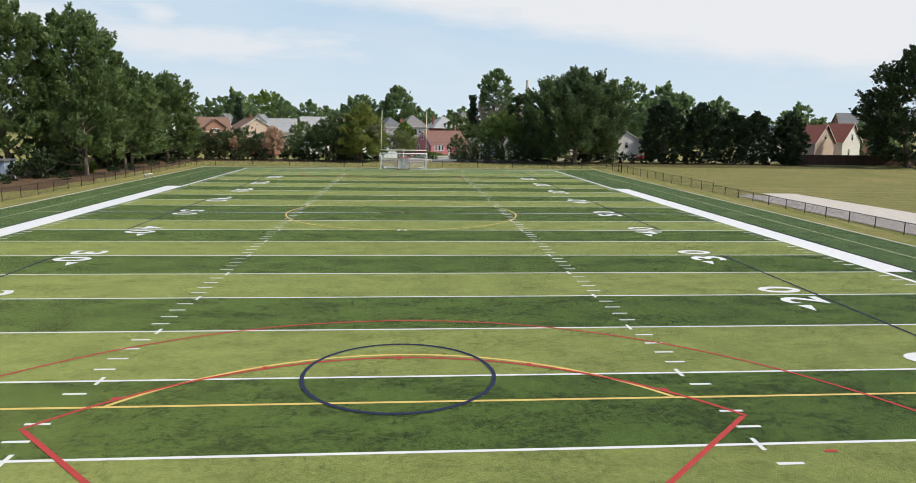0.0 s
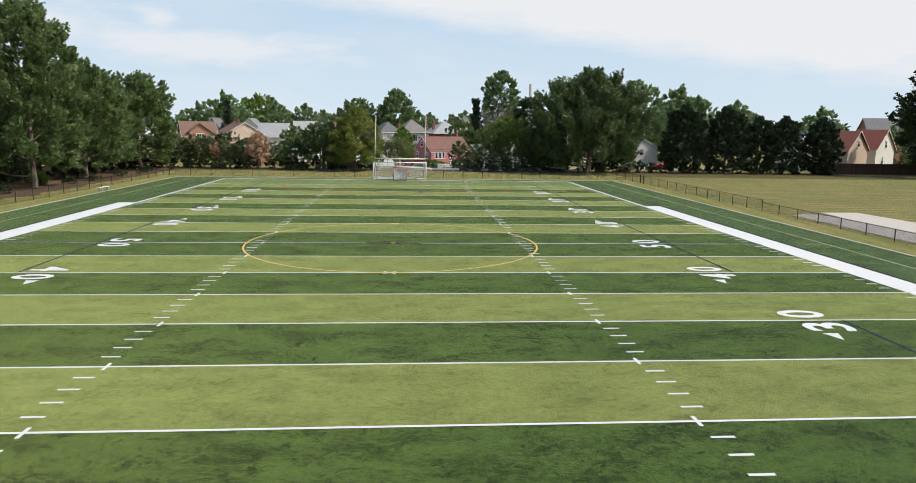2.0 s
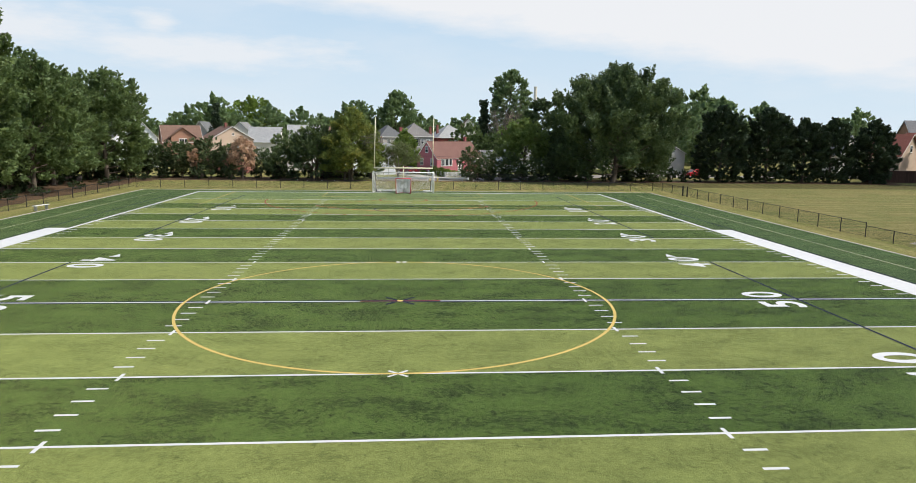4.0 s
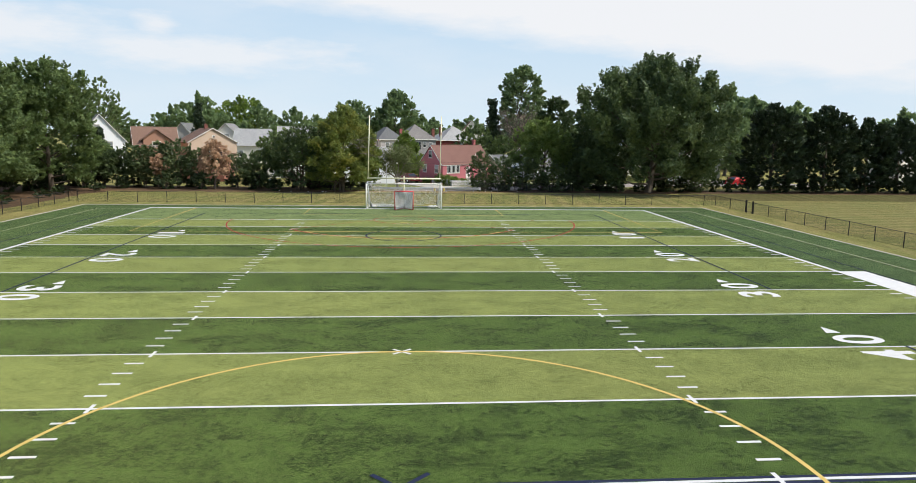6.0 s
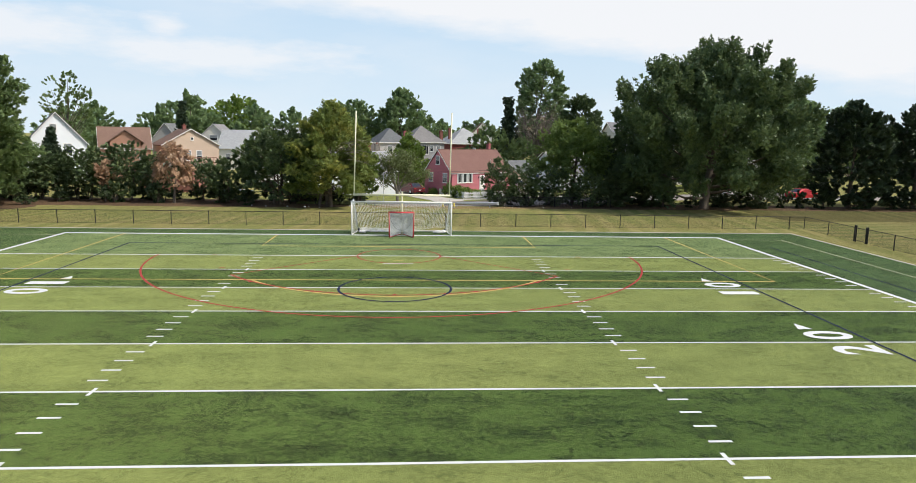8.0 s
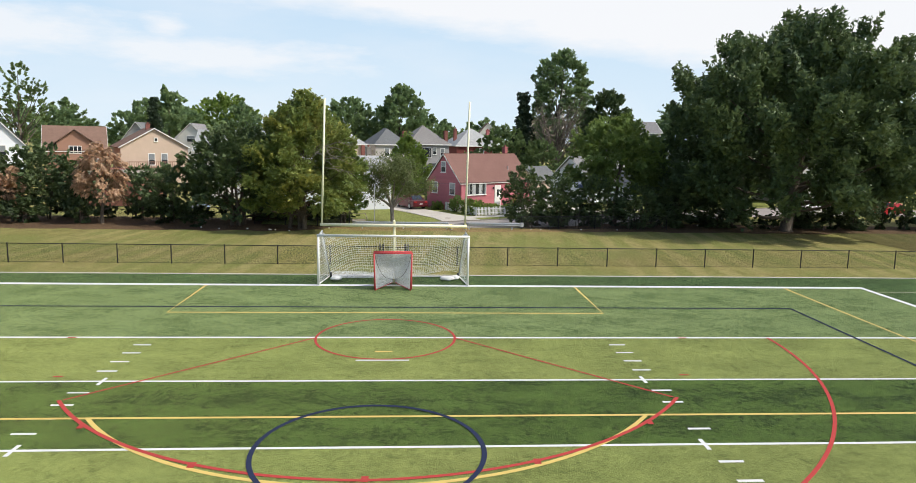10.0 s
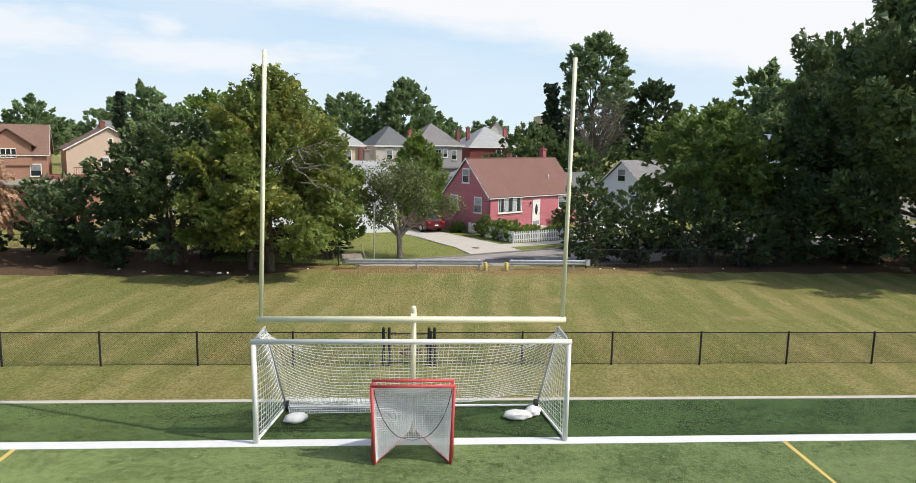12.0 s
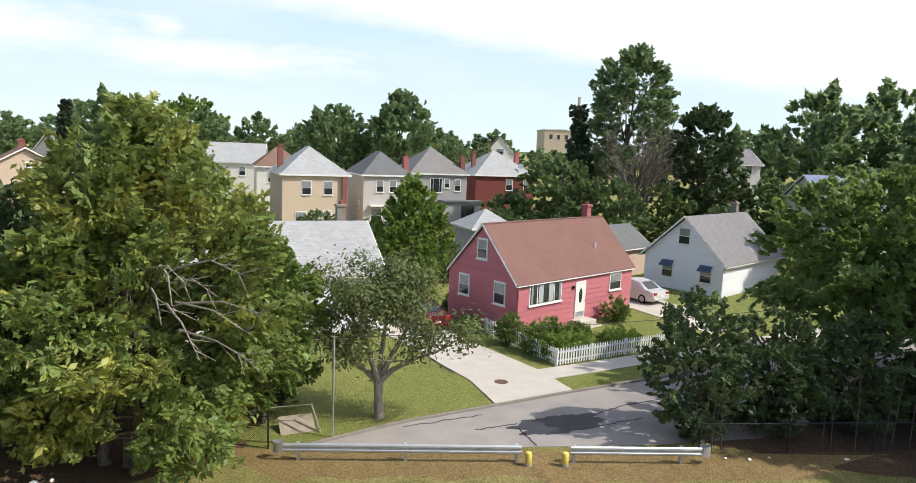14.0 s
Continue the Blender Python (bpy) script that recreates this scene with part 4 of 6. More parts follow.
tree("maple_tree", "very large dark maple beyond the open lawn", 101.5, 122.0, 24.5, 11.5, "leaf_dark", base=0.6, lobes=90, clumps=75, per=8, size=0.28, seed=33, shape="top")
again(B1, 41.8, 150.0, 10, 0.9, 1.18)
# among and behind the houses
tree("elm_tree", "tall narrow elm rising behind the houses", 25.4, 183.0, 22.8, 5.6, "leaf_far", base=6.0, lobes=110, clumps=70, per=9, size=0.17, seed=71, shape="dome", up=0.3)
tree("spruce_tree", "dark conical spruce behind the houses", 18.9, 181.0, 15.6, 3.6, "leaf_spruce", base=1.0, lobes=60, clumps=60, per=8, size=0.2, seed=72, shape="cone")
bare_tree("bare_tree", "leafless grey tree with fine bare branches", 22.4, 170.2, 14.2, 4.6, 73, "bark_grey")
tree("chestnut_tree", "dark dense round-topped tree behind a bare tree", 31.8, 176.0, 16.2, 4.4, "leaf_mid", base=1.5, lobes=56, clumps=70, per=8, size=0.24, seed=74)
G1 = tree("garden_tree", "dark green spreading tree in a back garden", 14.0, 168.0, 9.8, 4.6, "leaf_elm", base=0.3, lobes=46, clumps=50, per=5, size=0.27, seed=75)
for x, y, k, kz in ((19.0, 166.0, 0.8, 0.8), (9.5, 170.0, 0.7, 0.6), (26.5, 174.0, 0.9, 0.75), (35.5, 178.0, 0.8, 0.8), (-22.0, 172.0, 0.8, 0.7), (-26.5, 176.0, 0.9, 0.8), (-18.0, 160.0, 0.8, 0.6), (28.5, 163.0, 0.7, 0.6), (39.0, 174.0, 0.9, 0.85), (46.0, 158.0, 0.9, 0.8), (60.0, 150.0, 0.9, 0.9), (-3.6, 158.0, 0.45, 0.42), (3.2, 153.5, 0.4, 0.32), (-8.5, 166.0, 0.5, 0.4), (1.5, 166.0, 0.55, 0.42), (8.0, 163.0, 0.6, 0.5), (38.5, 160.0, 0.6, 0.5), (-2.0, 172.0, 0.5, 0.4), (33.0, 156.0, 0.5, 0.5)):
    again(G1, x, y, 37 * x, k, kz)
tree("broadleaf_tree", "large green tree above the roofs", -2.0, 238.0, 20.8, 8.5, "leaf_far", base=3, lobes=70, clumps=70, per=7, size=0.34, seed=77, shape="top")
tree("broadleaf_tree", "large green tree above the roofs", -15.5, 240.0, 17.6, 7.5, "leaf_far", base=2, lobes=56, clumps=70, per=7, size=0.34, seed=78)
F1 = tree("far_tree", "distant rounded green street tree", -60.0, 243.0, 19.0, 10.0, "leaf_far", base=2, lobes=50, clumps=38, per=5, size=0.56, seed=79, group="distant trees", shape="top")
tree("far_tree", "distant bright green rounded tree", -56.5, 280.0, 20.0, 11.0, "leaf_bright", base=2, lobes=60, clumps=60, per=6, size=0.45, seed=80, group="distant trees")
tree("spruce_tree", "dark conical spruce among the houses", -50.0, 206.0, 14.6, 3.6, "leaf_spruce", base=1.0, lobes=50, clumps=60, per=8, size=0.22, seed=81, shape="cone")
tree("spruce_tree", "dark pine beside a white gabled house", -49.4, 149.0, 8.2, 2.6, "leaf_spruce", base=0.8, lobes=40, clumps=60, per=8, size=0.16, seed=82, shape="cone")
tree("broadleaf_tree", "tall sparse tree with a lone high twig", -66.5, 190.0, 19.0, 6.0, "leaf_elm", base=5.0, lobes=17, clumps=50, per=6, size=0.26, seed=83, limbs=20)
rf = random.Random(5)
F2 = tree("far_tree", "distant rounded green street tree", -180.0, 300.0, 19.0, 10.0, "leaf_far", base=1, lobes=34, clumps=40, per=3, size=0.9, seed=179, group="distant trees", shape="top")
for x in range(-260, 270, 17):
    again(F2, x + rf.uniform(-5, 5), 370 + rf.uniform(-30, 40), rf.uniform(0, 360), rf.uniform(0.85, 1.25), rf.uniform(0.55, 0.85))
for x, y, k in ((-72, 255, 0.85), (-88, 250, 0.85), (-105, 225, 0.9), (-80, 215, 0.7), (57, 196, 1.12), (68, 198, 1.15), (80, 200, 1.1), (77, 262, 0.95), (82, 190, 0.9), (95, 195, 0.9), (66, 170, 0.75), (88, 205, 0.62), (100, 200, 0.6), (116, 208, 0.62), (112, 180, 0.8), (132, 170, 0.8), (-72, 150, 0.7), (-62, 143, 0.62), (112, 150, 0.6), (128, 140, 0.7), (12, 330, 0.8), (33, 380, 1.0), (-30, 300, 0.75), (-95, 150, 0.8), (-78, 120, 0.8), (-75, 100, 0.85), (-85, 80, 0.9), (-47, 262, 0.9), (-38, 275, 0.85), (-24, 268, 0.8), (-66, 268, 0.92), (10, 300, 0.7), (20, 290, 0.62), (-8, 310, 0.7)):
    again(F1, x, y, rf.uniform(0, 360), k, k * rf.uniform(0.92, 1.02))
bush("ivy_shrub", "olive ivy covered stump beside the boundary trees", -42.6, 87.0, 1.9, 1.3, "leaf_bright", 95, lobes=16, clumps=40, per=6)

# dark growth added in place of deep shade, closing the foot of the boundary row
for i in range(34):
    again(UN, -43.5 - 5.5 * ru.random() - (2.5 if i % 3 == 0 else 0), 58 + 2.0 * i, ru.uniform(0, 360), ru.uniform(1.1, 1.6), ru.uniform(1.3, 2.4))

# ---- goals ----
def net_strands(bm, a, b, c, d, nu, nv, sag=(0, 0, 0), thick=0.012):
    """A net between four corners, strand by strand; sag pulls its middle."""
    A, B, C, D, S = Vector(a), Vector(b), Vector(c), Vector(d), Vector(sag)

    def at(u, v):
        return A.lerp(B, u).lerp(D.lerp(C, u), v) + S * (16 * u * (1 - u) * v * (1 - v))
    for i in range(nu + 1):
        add_tube(bm, [at(i / nu, v / 6) for v in range(7)], thick, 3, False)
    for j in range(nv + 1):
        add_tube(bm, [at(u / 10, j / nv) for u in range(11)], thick, 3, False)


def soccer_goal():
    g = tagged(empty("soccer_goal", 0, END, 0.0), "white metal soccer goal with sagging white net", "goal")
    W2, H, top_d, bot_d = 3.72, 2.5, 0.75, 2.15
    for s in (-1, 1):
        part("post", tube([(s * W2, 0, 0), (s * W2, 0, H - 0.06)], 0.06, 12), M["white_paint"], g, smooth=True)
        part("back_stay", tube([(s * W2, 0, H), (s * (W2 - 0.1), top_d, H + 0.15), (s * (W2 - 0.32), bot_d, 0.06)], 0.03, 8), M["galvanised"], g, "grey metal stay")
        part("ground_bar", tube([(s * W2, 0, 0.05), (s * (W2 - 0.3), bot_d, 0.05)], 0.035, 8), M["white_paint"], g)
        part("side_net", (lambda bm: (net_strands(bm, (s * W2, 0.03, 0.03), (s * (W2 - 0.3), bot_d, 0.03), (s * (W2 - 0.1), top_d, H + 0.1), (s * W2, 0.03, H), 14, 18, (-s * 0.12, 0, 0), 0.007), bm)[1])(bmesh.new()), M["net"], g)
    part("crossbar", tube([(-W2 - 0.06, 0, H), (W2 + 0.06, 0, H)], 0.06, 12), M["white_paint"], g, smooth=True)
    part("back_bar", tube([(-W2 + 0.3, bot_d, 0.05), (W2 - 0.3, bot_d, 0.05)], 0.035, 8), M["white_paint"], g)

    def drape(u, v):
        """The net hangs from the bar and from the two stay tips, and sags between them."""
        e = abs(2 * u - 1) ** 5
        x = (2 * u - 1) * (W2 - 0.3 * v)
        foot = 0.1 + 0.45 * max(0.0, 2 * u - 1.1) ** 1.3 + 0.03 * math.sin(u * 23)
        mid = (bot_d * v ** 0.75 * 0.96, (H - foot) * (1 - v) ** 1.25 + foot)
        if v < 0.22:
            cor = (top_d * v / 0.22, H + 0.12 * v / 0.22)
        else:
            w = (v - 0.22) / 0.78
            cor = (top_d + (bot_d - top_d) * w, (H + 0.12) * (1 - w) + 0.28 * w)
        return (x, mid[0] * (1 - e) + cor[0] * e, mid[1] * (1 - e) + cor[1] * e)
    bm = bmesh.new()
    for i in range(61):
        add_tube(bm, [drape(i / 60, v / 14) for v in range(15)], 0.007, 3, False)
    for j in range(25):
        add_tube(bm, [drape(u / 30, j / 24) for u in range(31)], 0.007, 3, False)
    part("back_net", bm, M["net"], g)
    bm = bmesh.new()
    net_strands(bm, (-W2 + 0.3, bot_d, 0.3), (0.9, bot_d, 0.2), (0.7, bot_d - 0.35, 0.04), (-W2 + 0.5, bot_d - 0.45, 0.04), 62, 7, (0, 0.05, 0), 0.009)
    part("net_skirt", bm, M["net"], g, "bunched white net along the ground")
    for s in (-1, 1):
        part("wheel", tube([(s * (W2 - 0.42), bot_d - 0.15, 0.14), (s * (W2 - 0.34), bot_d - 0.15, 0.14)], 0.14, 12), M["black_steel"], g, "black rubber wheel")
    return g


def sand_bag(x, y, turn, sx, seed):
    rng = np.random.default_rng(seed)
    bm = bmesh.new()
    bmesh.ops.create_icosphere(bm, subdivisions=3, radius=1)
    for v in bm.verts:
        k = 1 + 0.22 * noise.noise(v.co * 2.2 + Vector((seed, 0, 0)))
        v.co = Vector((v.co.x * sx * k, v.co.y * 0.2 * k, max(0.0, v.co.z * 0.13 * k + 0.1)))
    ob = part("sand_bag", bm, M["white_paint"], None, smooth=True)
    ob.matrix_basis = pose(x, y, 0.0, 0, 0, turn)
    return tagged(ob, "slumped white weight bag on the turf by the goal", "bag")


def lacrosse_goal():
    g = tagged(empty("lacrosse_goal", 0.0, 99.43, 0.0), "red-framed lacrosse goal with white mesh net", "goal")
    w, h, d = 0.915, 1.83, 2.0
    for dy, dz, k in ((0.0, 0.0, 1.0), (0.3, 0.02, 0.98)):
        for s in (-1, 1):
            part("goal_post", tube([(s * w * (0.93 if dy == 0 else 0.99), dy, 0.0), (s * w * k, dy, h + dz)], 0.035, 8), M["red_paint"], g, smooth=True)
        part("top_bar", tube([(-w * k - 0.03, dy, h + dz), (w * k + 0.03, dy, h + dz)], 0.035, 8), M["red_paint"], g, smooth=True)
    for s in (-1, 1):
        part("base_bar", tube([(s * w * 0.93, 0, 0.03), (0.0, d, 0.03)], 0.03, 8), M["red_paint"], g)
    for s in (-1, 1):
        bm = bmesh.new()
        net_strands(bm, (s * w * 0.9, 0.02, 0.06), (0, d * 0.95, 0.05), (0, d * 0.5, 1.2), (s * w * 0.97, 0.05, h), 44, 44, (s * 0.05, 0, 0), 0.0075)
        part("side_net", bm, M["net"], g)
    bm = bmesh.new()
    net_strands(bm, (-w, 0.05, h), (w, 0.05, h), (0.03, d * 0.5, 1.2), (-0.03, d * 0.5, 1.2), 56, 26, (0, 0, -0.1), 0.0075)
    part("top_net", bm, M["net"], g)
    bm = bmesh.new()
    for s in (-1, 1):
        pts = [(s * w * 0.94 * math.cos(t) ** 0.8, 0.03 + 0.1 * math.sin(t), h - 0.1 - 1.22 * math.sin(t) ** 1.5) for t in (0, 0.25, 0.5, 0.75, 1.0, 1.25, 1.57)]
        add_tube(bm, pts, 0.009, 5, False)
    part("net_cord", bm, M["black_steel"], g, "dark lacing cord")
    bm = bmesh.new()
    for i in range(24):
        z = h - 0.02 - i * 0.052
        k = max(0.0, 1 - (h - z) / h)
        half = w * 0.96
        add_tube(bm, [(-half, 0.06, z), (0, 0.2, z - 0.04), (half, 0.06, z)], 0.006, 3, False)
    for i in range(44):
        x = -w * 0.95 + 2 * w * 0.95 * i / 43
        low = 0.08 + 0.46 * min(1.0, 1.35 * (1 - abs(x) / w)) ** 1.6
        add_tube(bm, [(x, 0.06, h - 0.02), (x * 0.98, 0.18, (h + low) / 2), (x * 0.96, 0.1, low)], 0.006, 3, False)
    part("front_net", bm, M["net"], g)
    return g


def goal_post():
    g = tagged(empty("football_goal_post", 0.0, END + 0.25, 0.0), "pale yellow football goal post with tall uprights", "goal post")
    part("base_post", tube([(0, 0.35, -0.05), (0, 0.35, 2.6), (0, 0.3, 3.0), (0, 0.1, 3.24)], [0.07, 0.07, 0.07, 0.06], 14), M["cream_paint"], g, smooth=True)
    part("crossbar", tube([(-3.62, -0.22, 3.03), (3.62, -0.22, 3.03)], 0.075, 12), M["cream_paint"], g, smooth=True)
    for s in (-1, 1):
        part("upright", tube([(s * 3.54, -0.22, 3.0), (-3.38 if s < 0 else 3.67, 0.1, 9.15)], 0.05, 10), M["cream_paint"], g, smooth=True)
    part("bracket", box(-0.07, 0.07, -0.2, 0.3, 2.97, 3.08, 0.02), M["cream_paint"], g)
    return g


soccer_goal()
lacrosse_goal()
goal_post()
sand_bag(-3.0, END + 1.25, 20, 0.3, 3)
sand_bag(2.75, END + 1.35, 0, 0.38, 5)
sand_bag(3.2, END + 1.6, 60, 0.25, 8)

# ---- chain link fences ----
def link_panel_mesh(w, h, step=0.075, r=0.0028):
    bm = bmesh.new()
    n = int((w + h) / step)
    for i in range(1, n):
        c = i * step
        for s in (0, 1):
            x0, z0, x1, z1 = (c - h, h, c, 0.0) if s else (c - h, 0.0, c, h)
            if x0 < 0:
                t = -x0 / (x1 - x0)
                x0, z0 = 0.0, z0 + (z1 - z0) * t
            if x1 > w:
                t = (w - x0) / (x1 - x0)
                x1, z1 = w, z0 + (z1 - z0) * t
            if x1 - x0 < 0.02:
                continue
            y = 0.003 if s else -0.003
            q = [bm.verts.new(p) for p in ((x0 - r * 1.4, y, z0), (x0 + r * 1.4, y, z0), (x1 + r * 1.4, y, z1), (x1 - r * 1.4, y, z1))]
            bm.faces.new(q)
    me = bpy.data.meshes.new("chain_link")
    bm.to_mesh(me)
    bm.free()
    me.materials.append(M["black_steel"])
    return me


def mesh_of(bm, mat):
    me = bpy.data.meshes.new("shared")
    bm.to_mesh(me)
    bm.free()
    me.materials.append(mat)
    return me


panel_tall, panel_low = link_panel_mesh(3.0, 1.08), link_panel_mesh(3.0, 0.84)
post_tall = mesh_of(tube([(0, 0, -0.1), (0, 0, 1.15)], 0.034, 8), M["black_steel"])
post_low = mesh_of(tube([(0, 0, -0.1), (0, 0, 0.92)], 0.034, 8), M["black_steel"])
post_end = mesh_of(tube([(0, 0, -0.1), (0, 0, 1.24), (0, 0, 1.28)], [0.05, 0.05, 0.02], 10), M["black_steel"])


def fence_run(x0, y0, x1, y1, tall=True, label="black chain link fence with steel posts around the turf", skip_last=False):
    L = math.hypot(x1 - x0, y1 - y0)
    n = max(1, round(L / 3.0))
    ang = math.degrees(math.atan2(y1 - y0, x1 - x0))
    f = tagged(empty("chain_link_fence", x0, y0, ground_z(x0, y0), ang), label, "fence", kind="structure")
    top = 1.1 if tall else 0.88
    k = L / n / 3.0
    for i in range(n + 1):
        if i == n and skip_last:
            break
        p = link_mesh("fence_post", post_tall if tall else post_low, None, f)
        p.matrix_basis = pose(i * L / n, 0, 0)
    for i in range(n):
        p = link_mesh("mesh_panel", panel_tall if tall else panel_low, None, f)
        p.matrix_basis = pose(i * L / n, 0.0, 0.03) @ Matrix.Diagonal((k, 1, 1, 1))
    part("top_rail", tube([(0, 0, top), (L, 0, top)], 0.022, 7), M["black_steel"], f)
    part("bottom_wire", tube([(0, 0, 0.05), (L, 0, 0.05)], 0.006, 4), M["black_steel"], f)
    return f


FX, FY = 34.75, 106.35
fence_run(-33.85, FY, -0.85, FY, skip_last=True)
fence_run(-FX, FY, -33.85, FY, skip_last=True)
fence_run(0.55, FY, 33.4, FY)
fence_run(33.4, FY, FX, FY, skip_last=True)
fence_run(FX, FY, FX, 99.4, skip_last=True)
fence_run(FX, 98.1, FX, 65.0)
fence_run(FX, 65.0, FX, -16.0, tall=False)
fence_run(-FX, FY, -FX, 20.0)


def fence_gate(x, y, turn, w):
    g = tagged(empty("fence_gate", x, y, ground_z(x, y), turn), "closed black chain link gate between double steel posts", "gate")
    for px in (-0.12, 0.06, w - 0.06, w + 0.12):
        p = link_mesh("gate_post", post_end, None, g)
        p.matrix_basis = pose(px, 0, 0)
    for z in (0.12, 1.06):
        part("gate_rail", tube([(0.08, 0, z), (w - 0.08, 0, z)], 0.022, 7), M["black_steel"], g)
    p = link_mesh("mesh_panel", panel_tall, None, g)
    p.matrix_basis = pose(0.08, 0, 0.04) @ Matrix.Diagonal(((w - 0.16) / 3.0, 1, 1, 1))
    part("latch", box(w - 0.16, w - 0.02, -0.05, 0.02, 0.62, 0.7, 0.01), M["black_steel"], g)
    return g


fence_gate(-0.85, FY, 0, 1.4)
fence_gate(FX, 99.4, -90, 1.3)


def bench(x, y, turn):
    b = tagged(empty("bench", x, y, 0.0, turn), "small white backless bench beside the turf", "bench")
    part("seat", box(-0.95, 0.95, -0.16, 0.16, 0.42, 0.47, 0.01), M["white_paint"], b)
    for s in (-0.7, 0.7):
        part("leg", box(s - 0.03, s + 0.03, -0.14, 0.14, 0.0, 0.42, 0.008), M["galvanised"], b)
    return b


bench(-32.2, 80.0, 80)

# ---- streets and yards ----
def slab(name, pts, z0, z1, mat, label, category, parent=None):
    n = len(pts)
    v = [(x, y, z0) for x, y in pts] + [(x, y, z1) for x, y in pts]
    f = [tuple(range(n))[::-1], tuple(range(n, 2 * n))] + [(i, (i + 1) % n, n + (i + 1) % n, n + i) for i in range(n)]
    ob = link_mesh(name, from_data(name, v, f), mat, parent)
    if parent is None:
        tagged(ob, label, category, kind="structure")
    return ob


DX, DY = math.cos(radians(33)), math.sin(radians(33))


def along(x, y, a, b=0.0):
    """a metres along the street, b metres to its far side."""
    return (x + a * DX - b * DY, y + a * DY + b * DX)


KERB = [(-3.2, 124.4), (-1.04, 125.85), (0.2, 126.6), (3.6, 128.25), (7.1, 129.95), (11.0, 131.75), (20.0, 135.9), (60.0, 153.3)]
SOUTH = [(60.0, 146.0), (20.0, 129.2), (13.0, 125.6), (8.4, 124.9), (2.0, 124.5)]
slab("road", KERB + SOUTH, GZ - 0.2, GZ + 0.015, M["asphalt"], "worn grey asphalt dead-end street with cracks", "road")


def ribbon(name, pts, width, z0, z1, mat, label, category):
    """A long low block along a bent line, width to its far side."""
    n = len(pts)
    off = []
    for i in range(n):
        a, b = Vector(pts[max(i - 1, 0)]), Vector(pts[min(i + 1, n - 1)])
        d = (b - a).normalized()
        off.append((pts[i][0] - d.y * width, pts[i][1] + d.x * width))
    return slab(name, list(pts) + off[::-1], z0, z1, mat, label, category)


ribbon("kerb", KERB, 0.13, GZ - 0.2, GZ + 0.1, M["kerb_stone"], "concrete kerb along the dead-end street", "kerb")
slab("driveway", [(3.6, 128.4), (7.1, 130.1), (6.16, 132.57), (2.28, 138.72), (-0.6, 143.5), (-3.6, 142.0), (0.05, 136.2), (2.79, 131.11)], GZ - 0.1, GZ + 0.105, M["concrete"], "pale concrete driveway beside the red house", "driveway")
ribbon("pavement", [(6.35, 131.4), (11.2, 133.68), (30.0, 142.5)], 1.3, GZ - 0.1, GZ + 0.1, M["concrete"], "concrete pavement along the street", "pavement")
slab("front_lawn", [(-12.0, 125.6), (-3.3, 124.6), (-1.1, 126.05), (0.1, 126.8), (3.5, 128.45), (2.79, 131.11), (0.05, 136.2), (-3.6, 142.0), (-14.0, 142.0)], GZ - 0.1, GZ + 0.07, M["lawn_green"], "green mown front lawn", "lawn")
slab("front_lawn", [(7.15, 130.12), (11.0, 131.92), (20.0, 136.07), (60.0, 153.5), (50.0, 170.0), (8.0, 165.0), (-0.6, 143.5), (2.28, 138.72), (6.16, 132.57)], GZ - 0.1, GZ + 0.07, M["lawn_green"], "green front garden of the red house", "lawn")


def ragged(name, x0, x1, y0, y1, mat, label, seed):
    """A bed of litter with an uneven edge."""
    k = int((x1 - x0) / 0.8)
    near = [(x0 + (x1 - x0) * i / k, y0 + 2.5 * max(0.0, 1 - min(i, k - i) / 5) + 0.9 * noise.noise(Vector((i * 0.35, seed, 0))) + 0.4 * noise.noise(Vector((i * 1.3, seed, 5)))) for i in range(k + 1)]
    lift = 0.004 + 0.0012 * seed
    verts = [(x, y, ground_z(x, y) + lift) for x, y in near] + [(x, y1, ground_z(x, y1) + lift) for x, y in near]
    me = from_data(name, verts, [(i, i + 1, k + 2 + i, k + 1 + i) for i in range(k)])
    return tagged(link_mesh(name, me, mat), label, "soil", kind="structure")


ragged("soil_bed", -60, -5.2, 121.3, 130.0, M["soil"], "brown leaf litter beneath the trees", 1)
ragged("soil_bed", 10.4, 84, 123.0, 129.0, M["soil"], "brown leaf litter beneath the trees", 2)
ragged("dry_grass", -7.5, 17, 122.3, 124.3, M["straw"], "dry straw coloured grass along the guard rail", 3)
def shaded_bed():
    """Dark ground beneath the boundary trees, soil colour standing in for deep shade too, with an uneven edge."""
    edge = [(-37.2 + 1.6 * noise.noise(Vector((k * 0.35, 4, 0))) - 3.5 * max(0, 1 - k / 6), 56 + 1.2 * k) for k in range(57)]
    far = [(-62.0, y) for x, y in edge]
    n = len(edge)
    verts = [(x, y, ground_z(x, y) + 0.012) for x, y in edge + far]
    ob = link_mesh("soil_bed", from_data("soil_bed", verts, [(n + i, i, i + 1, n + i + 1) for i in range(n - 1)]), M["soil"])
    return tagged(ob, "brown soil and litter sheet that also stands for shade beneath the boundary trees", "soil", kind="structure")


